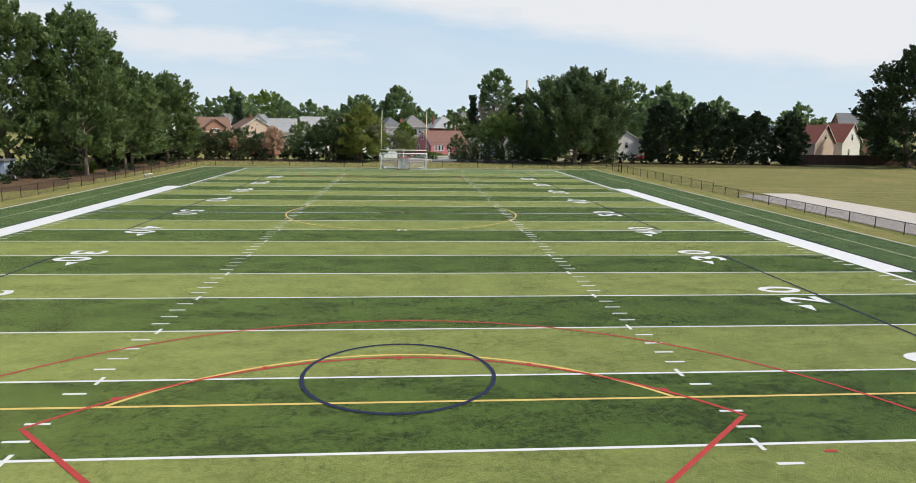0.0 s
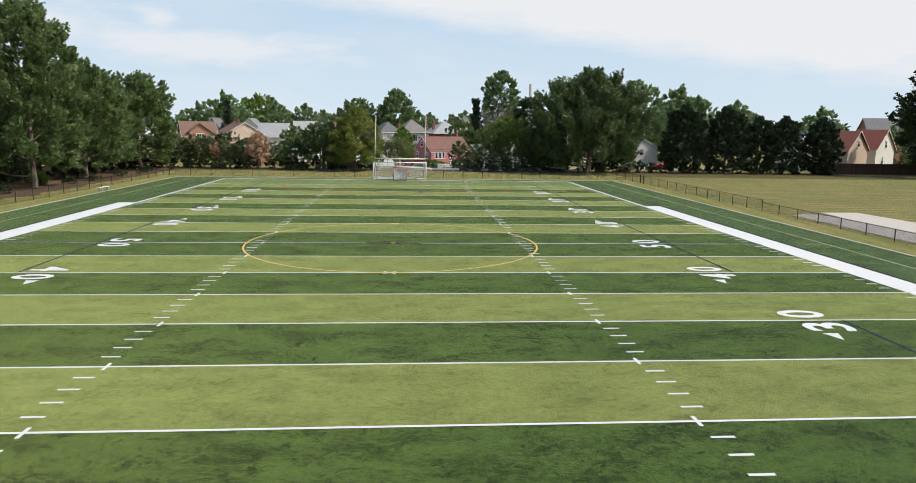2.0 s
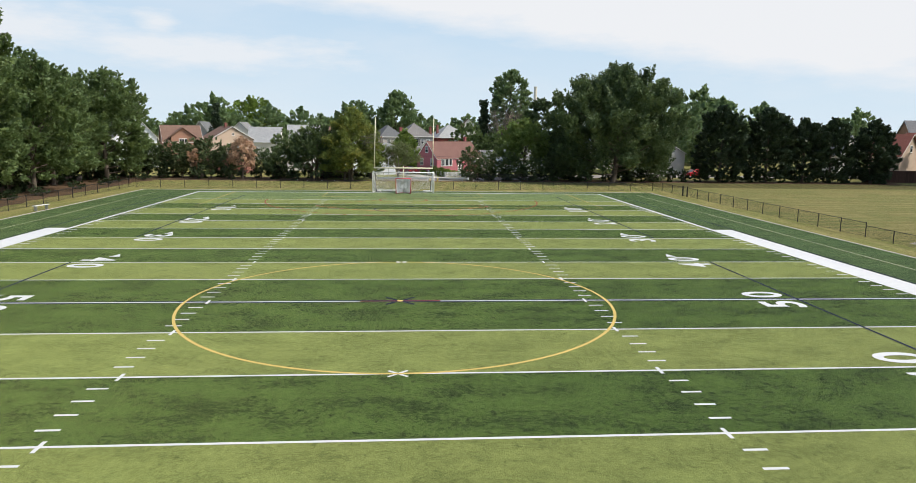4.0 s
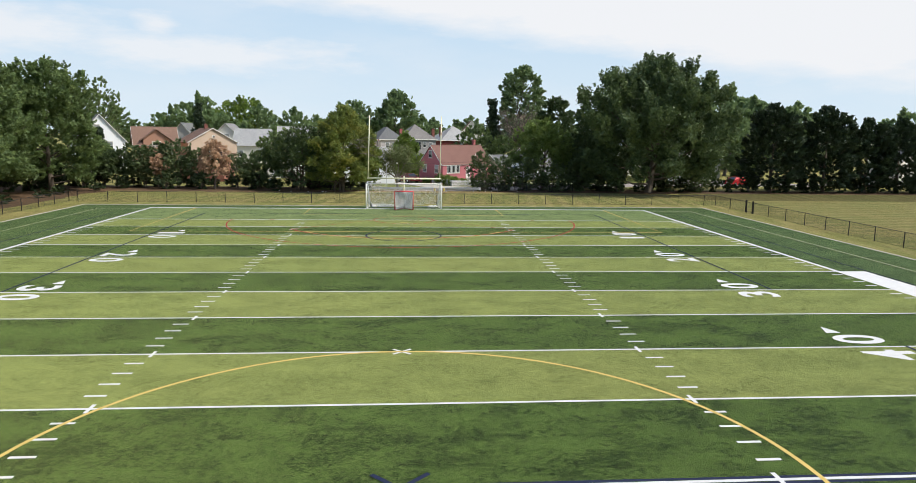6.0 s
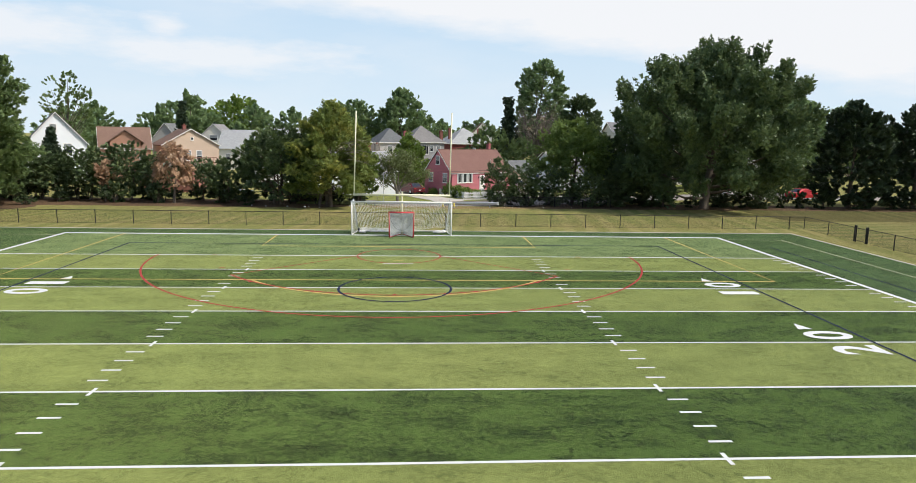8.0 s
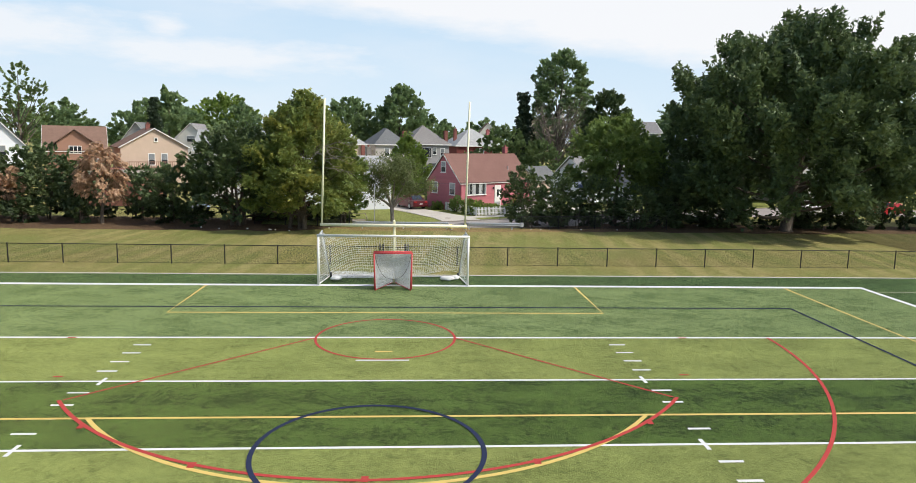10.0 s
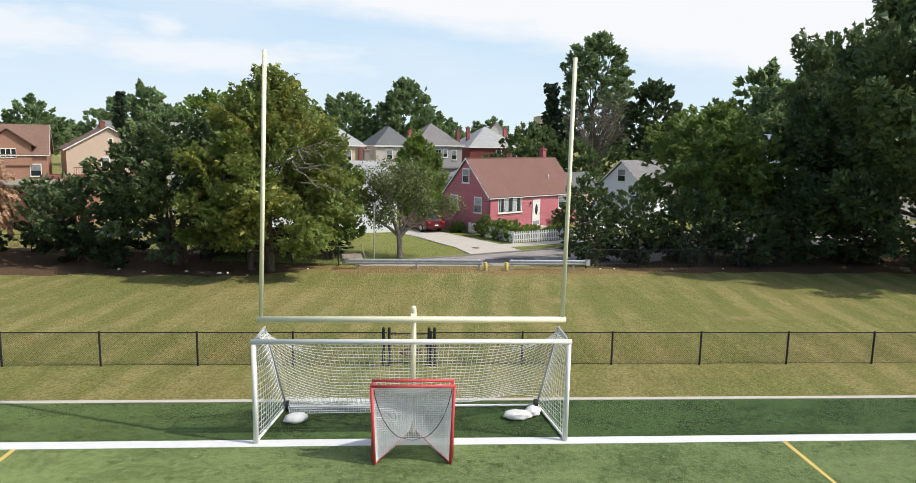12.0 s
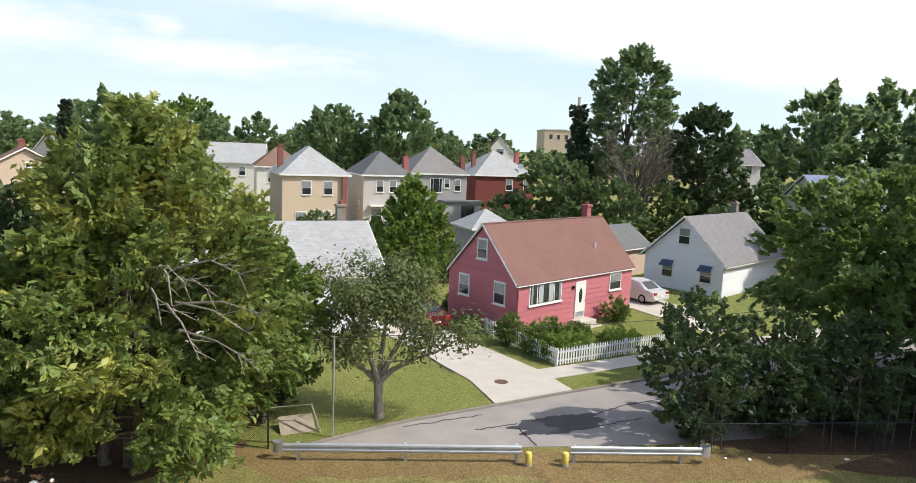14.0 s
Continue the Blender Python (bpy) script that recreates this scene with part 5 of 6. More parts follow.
shaded_bed()
ragged("brown_lawn", 37, 92, 111.0, 123.6, M["brown_lawn"], "darker brownish lawn before the dark tree row", 5)
slab("side_lawn", [(35.2, 10.0), (150.0, 10.0), (150.0, 112.5), (35.2, 112.5)], -0.2, -0.026, M["side_lawn"], "wide dry lawn mown in long stripes beside the field", "lawn")
slab("court", [(35.4, 30), (39.6, 30), (39.6, 60), (38.0, 63), (36.0, 62)], -0.1, 0.01, M["asphalt"], "grey asphalt strip beside the fence", "pavement")
slab("court", [(39.6, 30), (46.0, 30), (43.6, 64), (40.0, 64), (39.6, 60)], -0.1, 0.016, M["concrete"], "pale concrete pad beside the lawn", "pavement")

# ---- houses ----
WALLS = {
    "red": plain("siding_red", (0.53, 0.175, 0.2), 0.7, vary=0.1, scale=1.5, each=0.12),
    "white": plain("siding_white", (0.78, 0.8, 0.83), 0.6, vary=0.05, scale=1.5, each=0.05),
    "cream": plain("stucco_cream", (0.57, 0.46, 0.34), 0.9, vary=0.08, scale=1.0),
    "tan": plain("siding_tan", (0.56, 0.43, 0.33), 0.8, vary=0.08, scale=1.0),
    "grey": plain("stucco_grey", (0.5, 0.47, 0.44), 0.9, vary=0.08, scale=1.0),
    "ash": plain("siding_ash", (0.36, 0.35, 0.34), 0.8, vary=0.1, scale=1.0),
    "brown": plain("siding_brown", (0.36, 0.2, 0.14), 0.8, vary=0.1, scale=1.0),
    "dark_red": plain("siding_dark_red", (0.17, 0.045, 0.04), 0.8, vary=0.1, scale=1.0),
    "pale": plain("siding_pale", (0.66, 0.64, 0.58), 0.8, vary=0.06, scale=1.0),
}
ROOFS = {
    "brown": shingles("roof_brown", (0.2, 0.112, 0.094), 0.14, 0.4),
    "grey": shingles("roof_grey", (0.21, 0.205, 0.205)),
    "light": shingles("roof_light", (0.36, 0.365, 0.36), 0.2, 1.3),
    "dark": shingles("roof_dark", (0.15, 0.155, 0.155)),
    "rust": shingles("roof_rust", (0.205, 0.13, 0.098)),
    "red_tile": shingles("roof_red", (0.3, 0.115, 0.085)),
    "blue": shingles("roof_blue", (0.2, 0.23, 0.33)),
    "mixed": shingles("roof_mixed", (0.22, 0.21, 0.2)),
}


def poly_solid(bm, pts, normal, thick):
    """A flat polygon given a thickness against its normal."""
    n = Vector(normal).normalized() * thick
    top = [bm.verts.new(Vector(p)) for p in pts]
    low = [bm.verts.new(Vector(p) - n) for p in pts]
    bm.faces.new(top)
    bm.faces.new(low[::-1])
    k = len(pts)
    for i in range(k):
        bm.faces.new((low[i], low[(i + 1) % k], top[(i + 1) % k], top[i]))


def wall_pose(side, w, d):
    """Local frame of a wall: x along it, z up, y into the house."""
    return {"front": pose(0, 0, 0), "right": pose(w, 0, 0, 0, 0, 90), "back": pose(w, d, 0, 0, 0, 180), "left": pose(0, d, 0, 0, 0, -90)}[side]


def add_window(root, side, u, z, ww, hh, w, d, style="sash", trim=None, pane=None):
    m = wall_pose(side, w, d)
    win = part("window", box(u - ww / 2 - 0.09, u + ww / 2 + 0.09, -0.05, 0.02, z - 0.1, z + hh + 0.1), trim or M["white_paint"], root)
    win.matrix_basis = m
    panes = []
    if style == "sash":
        panes = [(u - ww / 2, u + ww / 2, z, z + hh * 0.48), (u - ww / 2, u + ww / 2, z + hh * 0.52, z + hh)]
    elif style == "picture":
        panes = [(u - ww / 2, u - ww * 0.3, z, z + hh), (u - ww * 0.26, u + ww * 0.26, z, z + hh), (u + ww * 0.3, u + ww / 2, z, z + hh)]
    else:
        panes = [(u - ww / 2, u + ww / 2, z, z + hh)]
    for i, (a, b, c, e) in enumerate(panes):
        part("pane", box(a, b, -0.075 if i % 2 else -0.07, -0.045, c, e), pane or M["pane_blind" if style == "sash" and i else "glass"], win)
    part("sill", box(u - ww / 2 - 0.14, u + ww / 2 + 0.14, -0.12, -0.04, z - 0.14, z - 0.08), trim or M["white_paint"], win)
    return win


def chimney(root, x, y, z0, z1, s=0.28, mat="brick"):
    c = part("chimney", box(x - s, x + s, y - s, y + s, z0, z1, 0.015), M[mat], root)
    part("chimney_cap", box(x - s - 0.06, x + s + 0.06, y - s - 0.06, y + s + 0.06, z1 - 0.14, z1 - 0.02, 0.01), M[mat], c)
    part("flue", tube([(x, y, z1 - 0.05), (x, y, z1 + 0.2)], 0.11, 10), M["brick"], c)
    return c


def house(name, label, x, y, turn, w, d, eave, ridge, roof, wall, roof_mat, windows=(), over=0.3, siding=0.0, gable_axis="x", z=None):
    """Walls w by d, front along local x; roof 'gable' (ridge along gable_axis) or 'hip'."""
    root = tagged(empty(name, x, y, GZ if z is None else z, turn), label, "house")
    wm, rm = WALLS[wall], ROOFS[roof_mat]
    bm = bmesh.new()
    if roof == "hip":
        add_box(bm, 0, w, 0, d, -0.3, eave)
    elif gable_axis == "x":
        v = [bm.verts.new(p) for p in ((0, 0, -0.3), (0, d, -0.3), (0, d, eave), (0, d / 2, ridge - 0.1), (0, 0, eave), (w, 0, -0.3), (w, d, -0.3), (w, d, eave), (w, d / 2, ridge - 0.1), (w, 0, eave))]
        for f in ((0, 4, 3, 2, 1), (5, 6, 7, 8, 9), (0, 5, 9, 4), (1, 2, 7, 6), (4, 9, 8, 3), (3, 8, 7, 2), (0, 1, 6, 5)):
            bm.faces.new([v[i] for i in f])
    else:
        v = [bm.verts.new(p) for p in ((0, 0, -0.3), (w, 0, -0.3), (w, 0, eave), (w / 2, 0, ridge - 0.1), (0, 0, eave), (0, d, -0.3), (w, d, -0.3), (w, d, eave), (w / 2, d, ridge - 0.1), (0, d, eave))]
        for f in ((0, 1, 2, 3, 4), (9, 8, 7, 6, 5), (0, 4, 9, 5), (1, 6, 7, 2), (2, 7, 8, 3), (4, 3, 8, 9), (0, 5, 6, 1)):
            bm.faces.new([v[i] for i in f])
    part("wall", bm, wm, root)
    th = 0.12
    o = over
    bm = bmesh.new()
    if roof == "gable":
        if gable_axis == "x":
            sl = (ridge - eave) / (d / 2)
            ze = eave - o * sl
            poly_solid(bm, [(-o, -o, ze), (w + o, -o, ze), (w + o, d / 2, ridge), (-o, d / 2, ridge)], (0, -sl, 1), -th)
            poly_solid(bm, [(-o, d / 2, ridge), (w + o, d / 2, ridge), (w + o, d + o, ze), (-o, d + o, ze)], (0, sl, 1), -th)
        else:
            sl = (ridge - eave) / (w / 2)
            ze = eave - o * sl
            poly_solid(bm, [(-o, d + o, ze), (-o, -o, ze), (w / 2, -o, ridge), (w / 2, d + o, ridge)], (-sl, 0, 1), -th)
            poly_solid(bm, [(w + o, -o, ze), (w + o, d + o, ze), (w / 2, d + o, ridge), (w / 2, -o, ridge)], (sl, 0, 1), -th)
    else:
        a = min(w, d) / 2
        if w >= d:
            r0, r1 = (a, d / 2, ridge), (w - a, d / 2, ridge)
        else:
            r0, r1 = (w / 2, a, ridge), (w / 2, d - a, ridge)
        c = [(-o, -o, eave - 0.05), (w + o, -o, eave - 0.05), (w + o, d + o, eave - 0.05), (-o, d + o, eave - 0.05)]
        if w >= d:
            fs = [[c[0], c[1], r1, r0], [c[1], c[2], r1], [c[2], c[3], r0, r1], [c[3], c[0], r0]]
        else:
            fs = [[c[0], c[1], r0], [c[1], c[2], r1, r0], [c[2], c[3], r1], [c[3], c[0], r0, r1]]
        for f in fs:
            bm.faces.new([bm.verts.new(p) for p in f])
        bm.faces.new([bm.verts.new(p) for p in c[::-1]])
        bmesh.ops.remove_doubles(bm, verts=bm.verts, dist=0.001)
    part("roof", bm, rm, root)
    # eaves boards
    if roof == "hip":
        for nm, bx in (("fascia", (-o - 0.03, w + o + 0.03, -o - 0.04, -o, eave - 0.2, eave - 0.02)), ("fascia", (-o - 0.04, -o, -o, d + o, eave - 0.2, eave - 0.02)), ("fascia", (w + o, w + o + 0.04, -o, d + o, eave - 0.2, eave - 0.02))):
            part(nm, box(*bx), M["white_paint"], root)
    elif gable_axis == "x":
        part("fascia", box(-o, w + o, -o - 0.05, -o - 0.003, ze - 0.03, ze + 0.1), M["white_paint"], root)
        for xx in (-o - 0.04, w + o + 0.003):
            for s in (-1, 1):
                bm = bmesh.new()
                yb = d / 2 + s * (d / 2 + o)
                poly_solid(bm, [(xx, yb, ze - 0.01), (xx, d / 2, ridge - 0.01), (xx, d / 2, ridge + 0.13), (xx, yb, ze + 0.13)], (1, 0, 0), -0.037)
                part("bargeboard", bm, M["white_paint"], root)
    else:
        for s in (-1, 1):
            bm = bmesh.new()
            xb = w / 2 + s * (w / 2 + o)
            poly_solid(bm, [(xb, -o - 0.04, ze - 0.02), (w / 2, -o - 0.04, ridge - 0.02), (w / 2, -o - 0.04, ridge + 0.13), (xb, -o - 0.04, ze + 0.13)], (0, 1, 0), -0.037)
            part("bargeboard", bm, M["white_paint"], root)
    if siding:
        k, zz = 0, 0.25
        while zz < (ridge if roof == "gable" else eave) - 0.25:
            z1 = zz + siding
            for side in ("front", "left", "right") if gable_axis == "x" else ("front", "left", "right"):
                gable_side = (side in ("left", "right")) == (gable_axis == "x") and roof == "gable"
                L = w if side == "front" else d
                if not gable_side:
                    if z1 > eave + 0.02:
                        continue
                    a0, a1, b0, b1 = 0, L, 0, L
                else:
                    f0 = max(0.0, (zz - eave) / (ridge - 0.1 - eave)) * L / 2
                    f1 = max(0.0, (z1 - eave) / (ridge - 0.1 - eave)) * L / 2
                    if L - 2 * f1 < 0.2:
                        continue
                    a0, a1, b0, b1 = f0, L - f0, f1, L - f1
                me = from_data("siding_board", [(a0, -0.032, zz), (a1, -0.032, zz), (b1, -0.006, z1), (b0, -0.006, z1), (a0, 0.01, zz), (a1, 0.01, zz)], [(0, 1, 2, 3), (4, 5, 1, 0)])
                ob = link_mesh("siding_board", me, wm, root)
                ob.matrix_basis = wall_pose(side, w, d)
            zz = z1
    for wd in windows:
        add_window(root, wd[0], wd[1], wd[2], wd[3], wd[4], w, d, *(wd[5:] or ("sash",)))
    return root


red = house("red_house", "one and a half storey red sided house with brown shingle roof", 5.75, 137.95, 39.2, 10.9, 5.3, 3.0, 5.85, "gable", "red", "brown",
            [("front", 2.4, 1.75, 2.6, 1.08, "picture"), ("front", 9.1, 1.78, 1.05, 0.9), ("left", 1.3, 1.8, 0.7, 1.05), ("left", 4.1, 1.75, 0.7, 1.1), ("left", 2.65, 4.05, 0.62, 1.0)], siding=0.3, over=0.12)
chimney(red, 9.65, 2.9, 5.2, 6.75, 0.22, "red_brick_paint")
CURTAIN = plain("curtain_cloth", (0.5, 0.52, 0.52), 0.9, vary=0.12, scale=9)
for a, b in ((1.76, 2.15), (2.62, 3.02), (1.14, 1.3), (3.5, 3.66)):
    rows = [(a + (b - a) * k / 12, -0.084 - 0.012 * (k % 2), z) for z in (1.78, 2.8) for k in range(13)]
    link_mesh("curtain", from_data("curtain", rows, [(k, k + 1, k + 14, k + 13) for k in range(12)]), CURTAIN, red, "pale drawn curtain")
part("vent_pipe", tube([(8.2, 1.0, 3.8), (8.2, 1.0, 4.6)], 0.05, 8), M["white_paint"], red)
dr = part("front_door", box(5.1, 6.05, -0.07, 0.0, 0.42, 2.6), M["white_paint"], red, "white front door with an oval pane")
bm = bmesh.new()
bmesh.ops.create_uvsphere(bm, u_segments=16, v_segments=8, radius=1)
for v in bm.verts:
    v.co = Vector((5.58 + v.co.x * 0.17, -0.07 + v.co.y * 0.02, 1.75 + v.co.z * 0.45))
part("oval_pane", bm, M["glass"], dr, smooth=True)
part("door_knob", tube([(5.95, -0.13, 1.4), (5.95, -0.07, 1.4)], 0.03, 8), M["galvanised"], dr)
part("kick_plate", box(5.2, 5.95, -0.08, -0.07, 0.5, 0.8), M["galvanised"], dr)
part("door_step", box(4.85, 6.3, -0.8, 0.0, 0.1, 0.38, 0.02), M["concrete"], red)
part("door_step", box(4.75, 6.4, -1.2, 0.0, -0.2, 0.1, 0.02), M["concrete"], red)
part("wall_lamp", box(4.78, 4.88, -0.14, -0.03, 2.2, 2.42, 0.02), M["black_steel"], red, "small black wall lamp beside the door")
part("downpipe", tube([(0.08, -0.1, 2.9), (0.08, -0.06, 2.7), (0.08, -0.06, 0.1)], 0.04, 6), M["red_brick_paint"], red)
part("ridge_cap", box(-0.12, 11.02, 2.53, 2.77, 5.93, 5.985), ROOFS["brown"], red)
house("white_house", "white sided cottage with grey shingle roof and blue window awnings", 22.5, 149.6, 39.2, 9.5, 6.4, 2.6, 5.6, "gable", "white", "grey",
      [("left", 2.0, 1.0, 0.8, 1.0), ("left", 5.1, 1.0, 0.8, 1.0), ("left", 3.2, 3.65, 0.8, 1.1)], siding=0.16)
chimney(bpy.data.objects["white_house"], 8.6, 3.6, 5.2, 6.5, 0.25, "kerb_stone")
house("grey_roof_house", "white house with a grey shingle roof behind a tree", -11.3, 135.6, 19.0, 10.4, 8.4, 3.2, 5.45, "gable", "white", "light", [])
chimney(bpy.data.objects["grey_roof_house"], 9.2, 4.6, 5.0, 6.5, 0.25, "kerb_stone")
C = house("cream_house", "two storey cream stucco house with grey hip roof", -13.9, 177.5, 20, 7.2, 8.6, 6.5, 9.5, "hip", "cream", "light",
          [("front", 2.6, 4.3, 0.9, 1.4), ("front", 5.0, 4.3, 0.9, 1.4), ("front", 2.0, 1.0, 1.1, 1.3), ("front", 4.9, 1.5, 0.8, 0.9)])
chimney(C, 0.6, 5.0, 6.5, 9.5, 0.3)
part("side_flue", box(6.5, 7.1, -0.35, 0.0, -0.2, 6.3, 0.02), M["brick"], C, "brick flue up the wall")
D = house("grey_house", "two storey pale grey stucco house with dark hip roof", -5.6, 183.0, 20, 5.7, 7.5, 6.5, 9.2, "hip", "grey", "dark",
          [("front", 2.0, 4.5, 0.75, 1.3), ("front", 3.6, 4.5, 0.75, 1.3), ("front", 1.6, 0.9, 1.2, 1.6), ("left", 5.5, 2.4, 0.7, 0.8)])
chimney(D, 5.6, 1.5, 5.8, 8.7, 0.3, "red_brick_paint")
part("door_canopy", box(0.7, 2.6, -0.7, 0.0, 2.75, 2.95, 0.02), M["white_paint"], D)
E_ = house("ash_house", "two storey grey house with weathered hip roof", -0.1, 190.4, 18, 7.7, 8.0, 6.6, 10.0, "hip", "ash", "mixed",
           [("front", 3.4, 4.2, 1.5, 1.7, "picture"), ("front", 4.9, 4.8, 0.6, 1.1), ("front", 6.4, 4.4, 0.7, 1.4)])
chimney(E_, 7.3, 0.9, 5.8, 9.0, 0.3)
porch = part("porch_room", box(4.0, 9.2, -1.6, -0.02, -0.2, 3.0), WALLS["ash"], E_)
part("porch_roof", box(3.8, 9.4, -1.9, 0.0, 3.0, 3.2, 0.02), ROOFS["dark"], porch)
part("porch_door", box(6.4, 8.2, -1.66, -1.58, 0.3, 2.6), M["glass"], porch)
F_ = house("dark_red_house", "two storey dark red house with pale grey hip roof", 8.9, 198.2, 18, 9.2, 9.0, 6.4, 9.8, "hip", "dark_red", "light",
           [("front", 5.2, 4.3, 0.9, 1.5), ("front", 8.0, 4.3, 0.9, 1.5)])
chimney(F_, 1.2, 4.0, 7.0, 9.6, 0.28)
chimney(F_, 8.6, 5.0, 6.8, 9.6, 0.3, "red_brick_paint")
part("satellite_dish", tube([(7.2, 0.6, 7.6), (7.12, 0.45, 7.7)], [0.05, 0.42], 14), M["galvanised"], F_)
B = house("brown_house", "brown two storey house with rust brown roof and front gable", -50.3, 165.8, 24, 7.6, 8.0, 5.0, 8.3, "gable", "brown", "rust", [("front", 6.4, 2.4, 1.0, 1.3)])
bm = bmesh.new()
v = [bm.verts.new(p) for p in ((1.5, -0.2, 3.6), (6.1, -0.2, 3.6), (6.1, -0.2, 6.0), (3.8, -0.2, 7.7), (1.5, -0.2, 6.0), (1.5, 3.2, 3.6), (6.1, 3.2, 3.6), (6.1, 3.2, 6.0), (3.8, 3.2, 7.7), (1.5, 3.2, 6.0))]
for f in ((0, 1, 2, 3, 4), (0, 4, 9, 5), (1, 6, 7, 2), (2, 7, 8, 3), (4, 3, 8, 9)):
    bm.faces.new([v[k] for k in f])
cross = part("cross_gable", bm, WALLS["brown"], B)
bm = bmesh.new()
poly_solid(bm, [(1.0, 3.4, 5.72), (1.0, -0.6, 5.72), (3.8, -0.6, 7.8), (3.8, 3.4, 7.8)], (-0.6, 0, 1), -0.14)
poly_solid(bm, [(6.6, -0.6, 5.72), (6.6, 3.4, 5.72), (3.8, 3.4, 7.8), (3.8, -0.6, 7.8)], (0.6, 0, 1), -0.14)
part("cross_roof", bm, ROOFS["rust"], cross)
gw = part("gable_window", box(3.0, 4.6, -0.28, -0.2, 4.5, 5.6), M["white_paint"], cross)
for a in (3.1, 3.62, 4.14):
    part("pane", box(a, a + 0.42, -0.3, -0.27, 4.6, 5.5), M["glass"], gw)
part("brick_annex", box(7.7, 9.9, -2.0, 4.0, -0.2, 2.4), M["brick"], B)
TN = house("tan_house", "tan two storey house with brown gable roof and balcony", -42.0, 170.6, 30, 9.4, 9.0, 5.5, 8.2, "gable", "tan", "rust", [("front", 4.2, 2.9, 0.8, 1.6), ("front", 6.0, 2.9, 0.8, 1.6), ("front", 4.9, 6.4, 0.35, 0.4, "single")], gable_axis="y")
chimney(TN, 4.5, 4.0, 7.6, 9.0, 0.3)
bal = part("balcony", box(0.6, 8.6, -1.4, 0.0, 2.35, 2.5), plain("deck_wood", (0.24, 0.13, 0.09), 0.8, vary=0.2), TN, "brown timber balcony")
part("balcony_rail", box(0.6, 8.6, -1.42, -1.36, 3.3, 3.4), bal.data.materials[0], bal)
for k in range(33):
    part("baluster", box(0.62 + k * 0.247, 0.67 + k * 0.247, -1.41, -1.37, 2.5, 3.3), bal.data.materials[0], bal)
garage = part("brick_garage", box(-34.0, -27.4, 139.5, 146, GZ, 3.1), plain("brick_wall", (0.27, 0.12, 0.09), 0.9, vary=0.2, scale=4), None)
tagged(garage, "low red brick garage with a flat roof", "garage")
part("roof_edge", box(-34.2, -27.2, 139.3, 146.2, 3.1, 3.3, 0.02), M["bark_pale"], garage)
wg = tagged(part("white_garage", box(-23.2, -17.6, 150, 156, GZ, 2.5), WALLS["pale"], None), "low white garage behind the hedge", "garage")
part("roof_edge", box(-23.4, -17.4, 149.8, 156.2, 2.5, 2.65), ROOFS["light"], wg)
house("white_gable_house", "white house with a steep grey gable roof", -56.4, 155.6, 29, 8.0, 9.0, 5.7, 10.2, "gable", "white", "grey", [("front", 3.6, 7.6, 0.8, 0.9), ("front", 5.4, 4.2, 1.0, 1.4), ("front", 2.4, 4.2, 0.9, 1.4)], gable_axis="y")
house("pale_house", "pale house with light grey roof", -40.7, 200, 0, 8.0, 9.0, 4.6, 8.4, "gable", "pale", "light", [("front", 2.0, 2.0, 0.9, 1.3)])
house("grey_gable_house", "grey house with a gable roof among trees", -60.0, 215, 0, 6.0, 9.0, 6.0, 9.8, "gable", "ash", "dark", [("front", 3.0, 4.6, 0.9, 1.3)], gable_axis="y")
house("white_gable_house", "white gabled house among trees", -49.5, 216, 0, 6.6, 9.0, 6.6, 9.8, "gable", "pale", "grey", [("front", 3.3, 6.0, 1.6, 1.2)], gable_axis="y")
house("far_gable_house", "distant cream gabled house", 24.0, 330, 0, 9.5, 9.0, 8.5, 14.0, "gable", "pale", "rust", [("front", 4.7, 8.5, 2.4, 1.6)], gable_axis="y")
house("red_roof_house", "pale tan house with red shingle gable roof", 86.1, 138.8, -60, 5.6, 8.0, 4.6, 8.3, "gable", "tan", "red_tile", [("right", 4.0, 5.2, 0.8, 1.1)], over=0.35)
house("red_roof_house", "white sided house with red shingle gable roof", 96.2, 144.6, -60, 5.6, 8.0, 4.8, 8.7, "gable", "pale", "red_tile", [("right", 4.0, 5.0, 0.7, 1.4), ("right", 3.0, 1.6, 0.7, 1.4)], over=0.35)
house("grey_roof_cottage", "white cottage with grey gable roof", 77.8, 142.6, -60, 5.0, 7.0, 4.6, 8.0, "gable", "pale", "dark", [("right", 3.5, 4.6, 0.7, 1.2)], over=0.3)
house("slate_house", "tall house with a slate grey roof", 116.0, 166.0, -10, 10.0, 9.0, 7.0, 11.8, "gable", "brown", "grey", [])
house("porch_house", "white house with a porch behind the trees", 49.0, 152, 6, 8.0, 8.0, 4.0, 6.2, "gable", "pale", "grey", [("front", 4.2, 2.4, 0.9, 1.3)], gable_axis="y")
house("blue_roof_house", "house with blue grey shingle roof", 40.0, 165, 10, 8.0, 8.0, 5.5, 8.7, "gable", "pale", "blue", [])
house("tall_pale_house", "tall narrow pale house among trees", 41.9, 190, 0, 3.6, 8.0, 9.4, 11.3, "gable", "pale", "grey", [("front", 2.0, 8.0, 0.8, 1.3), ("front", 2.0, 5.4, 0.7, 1.2)])
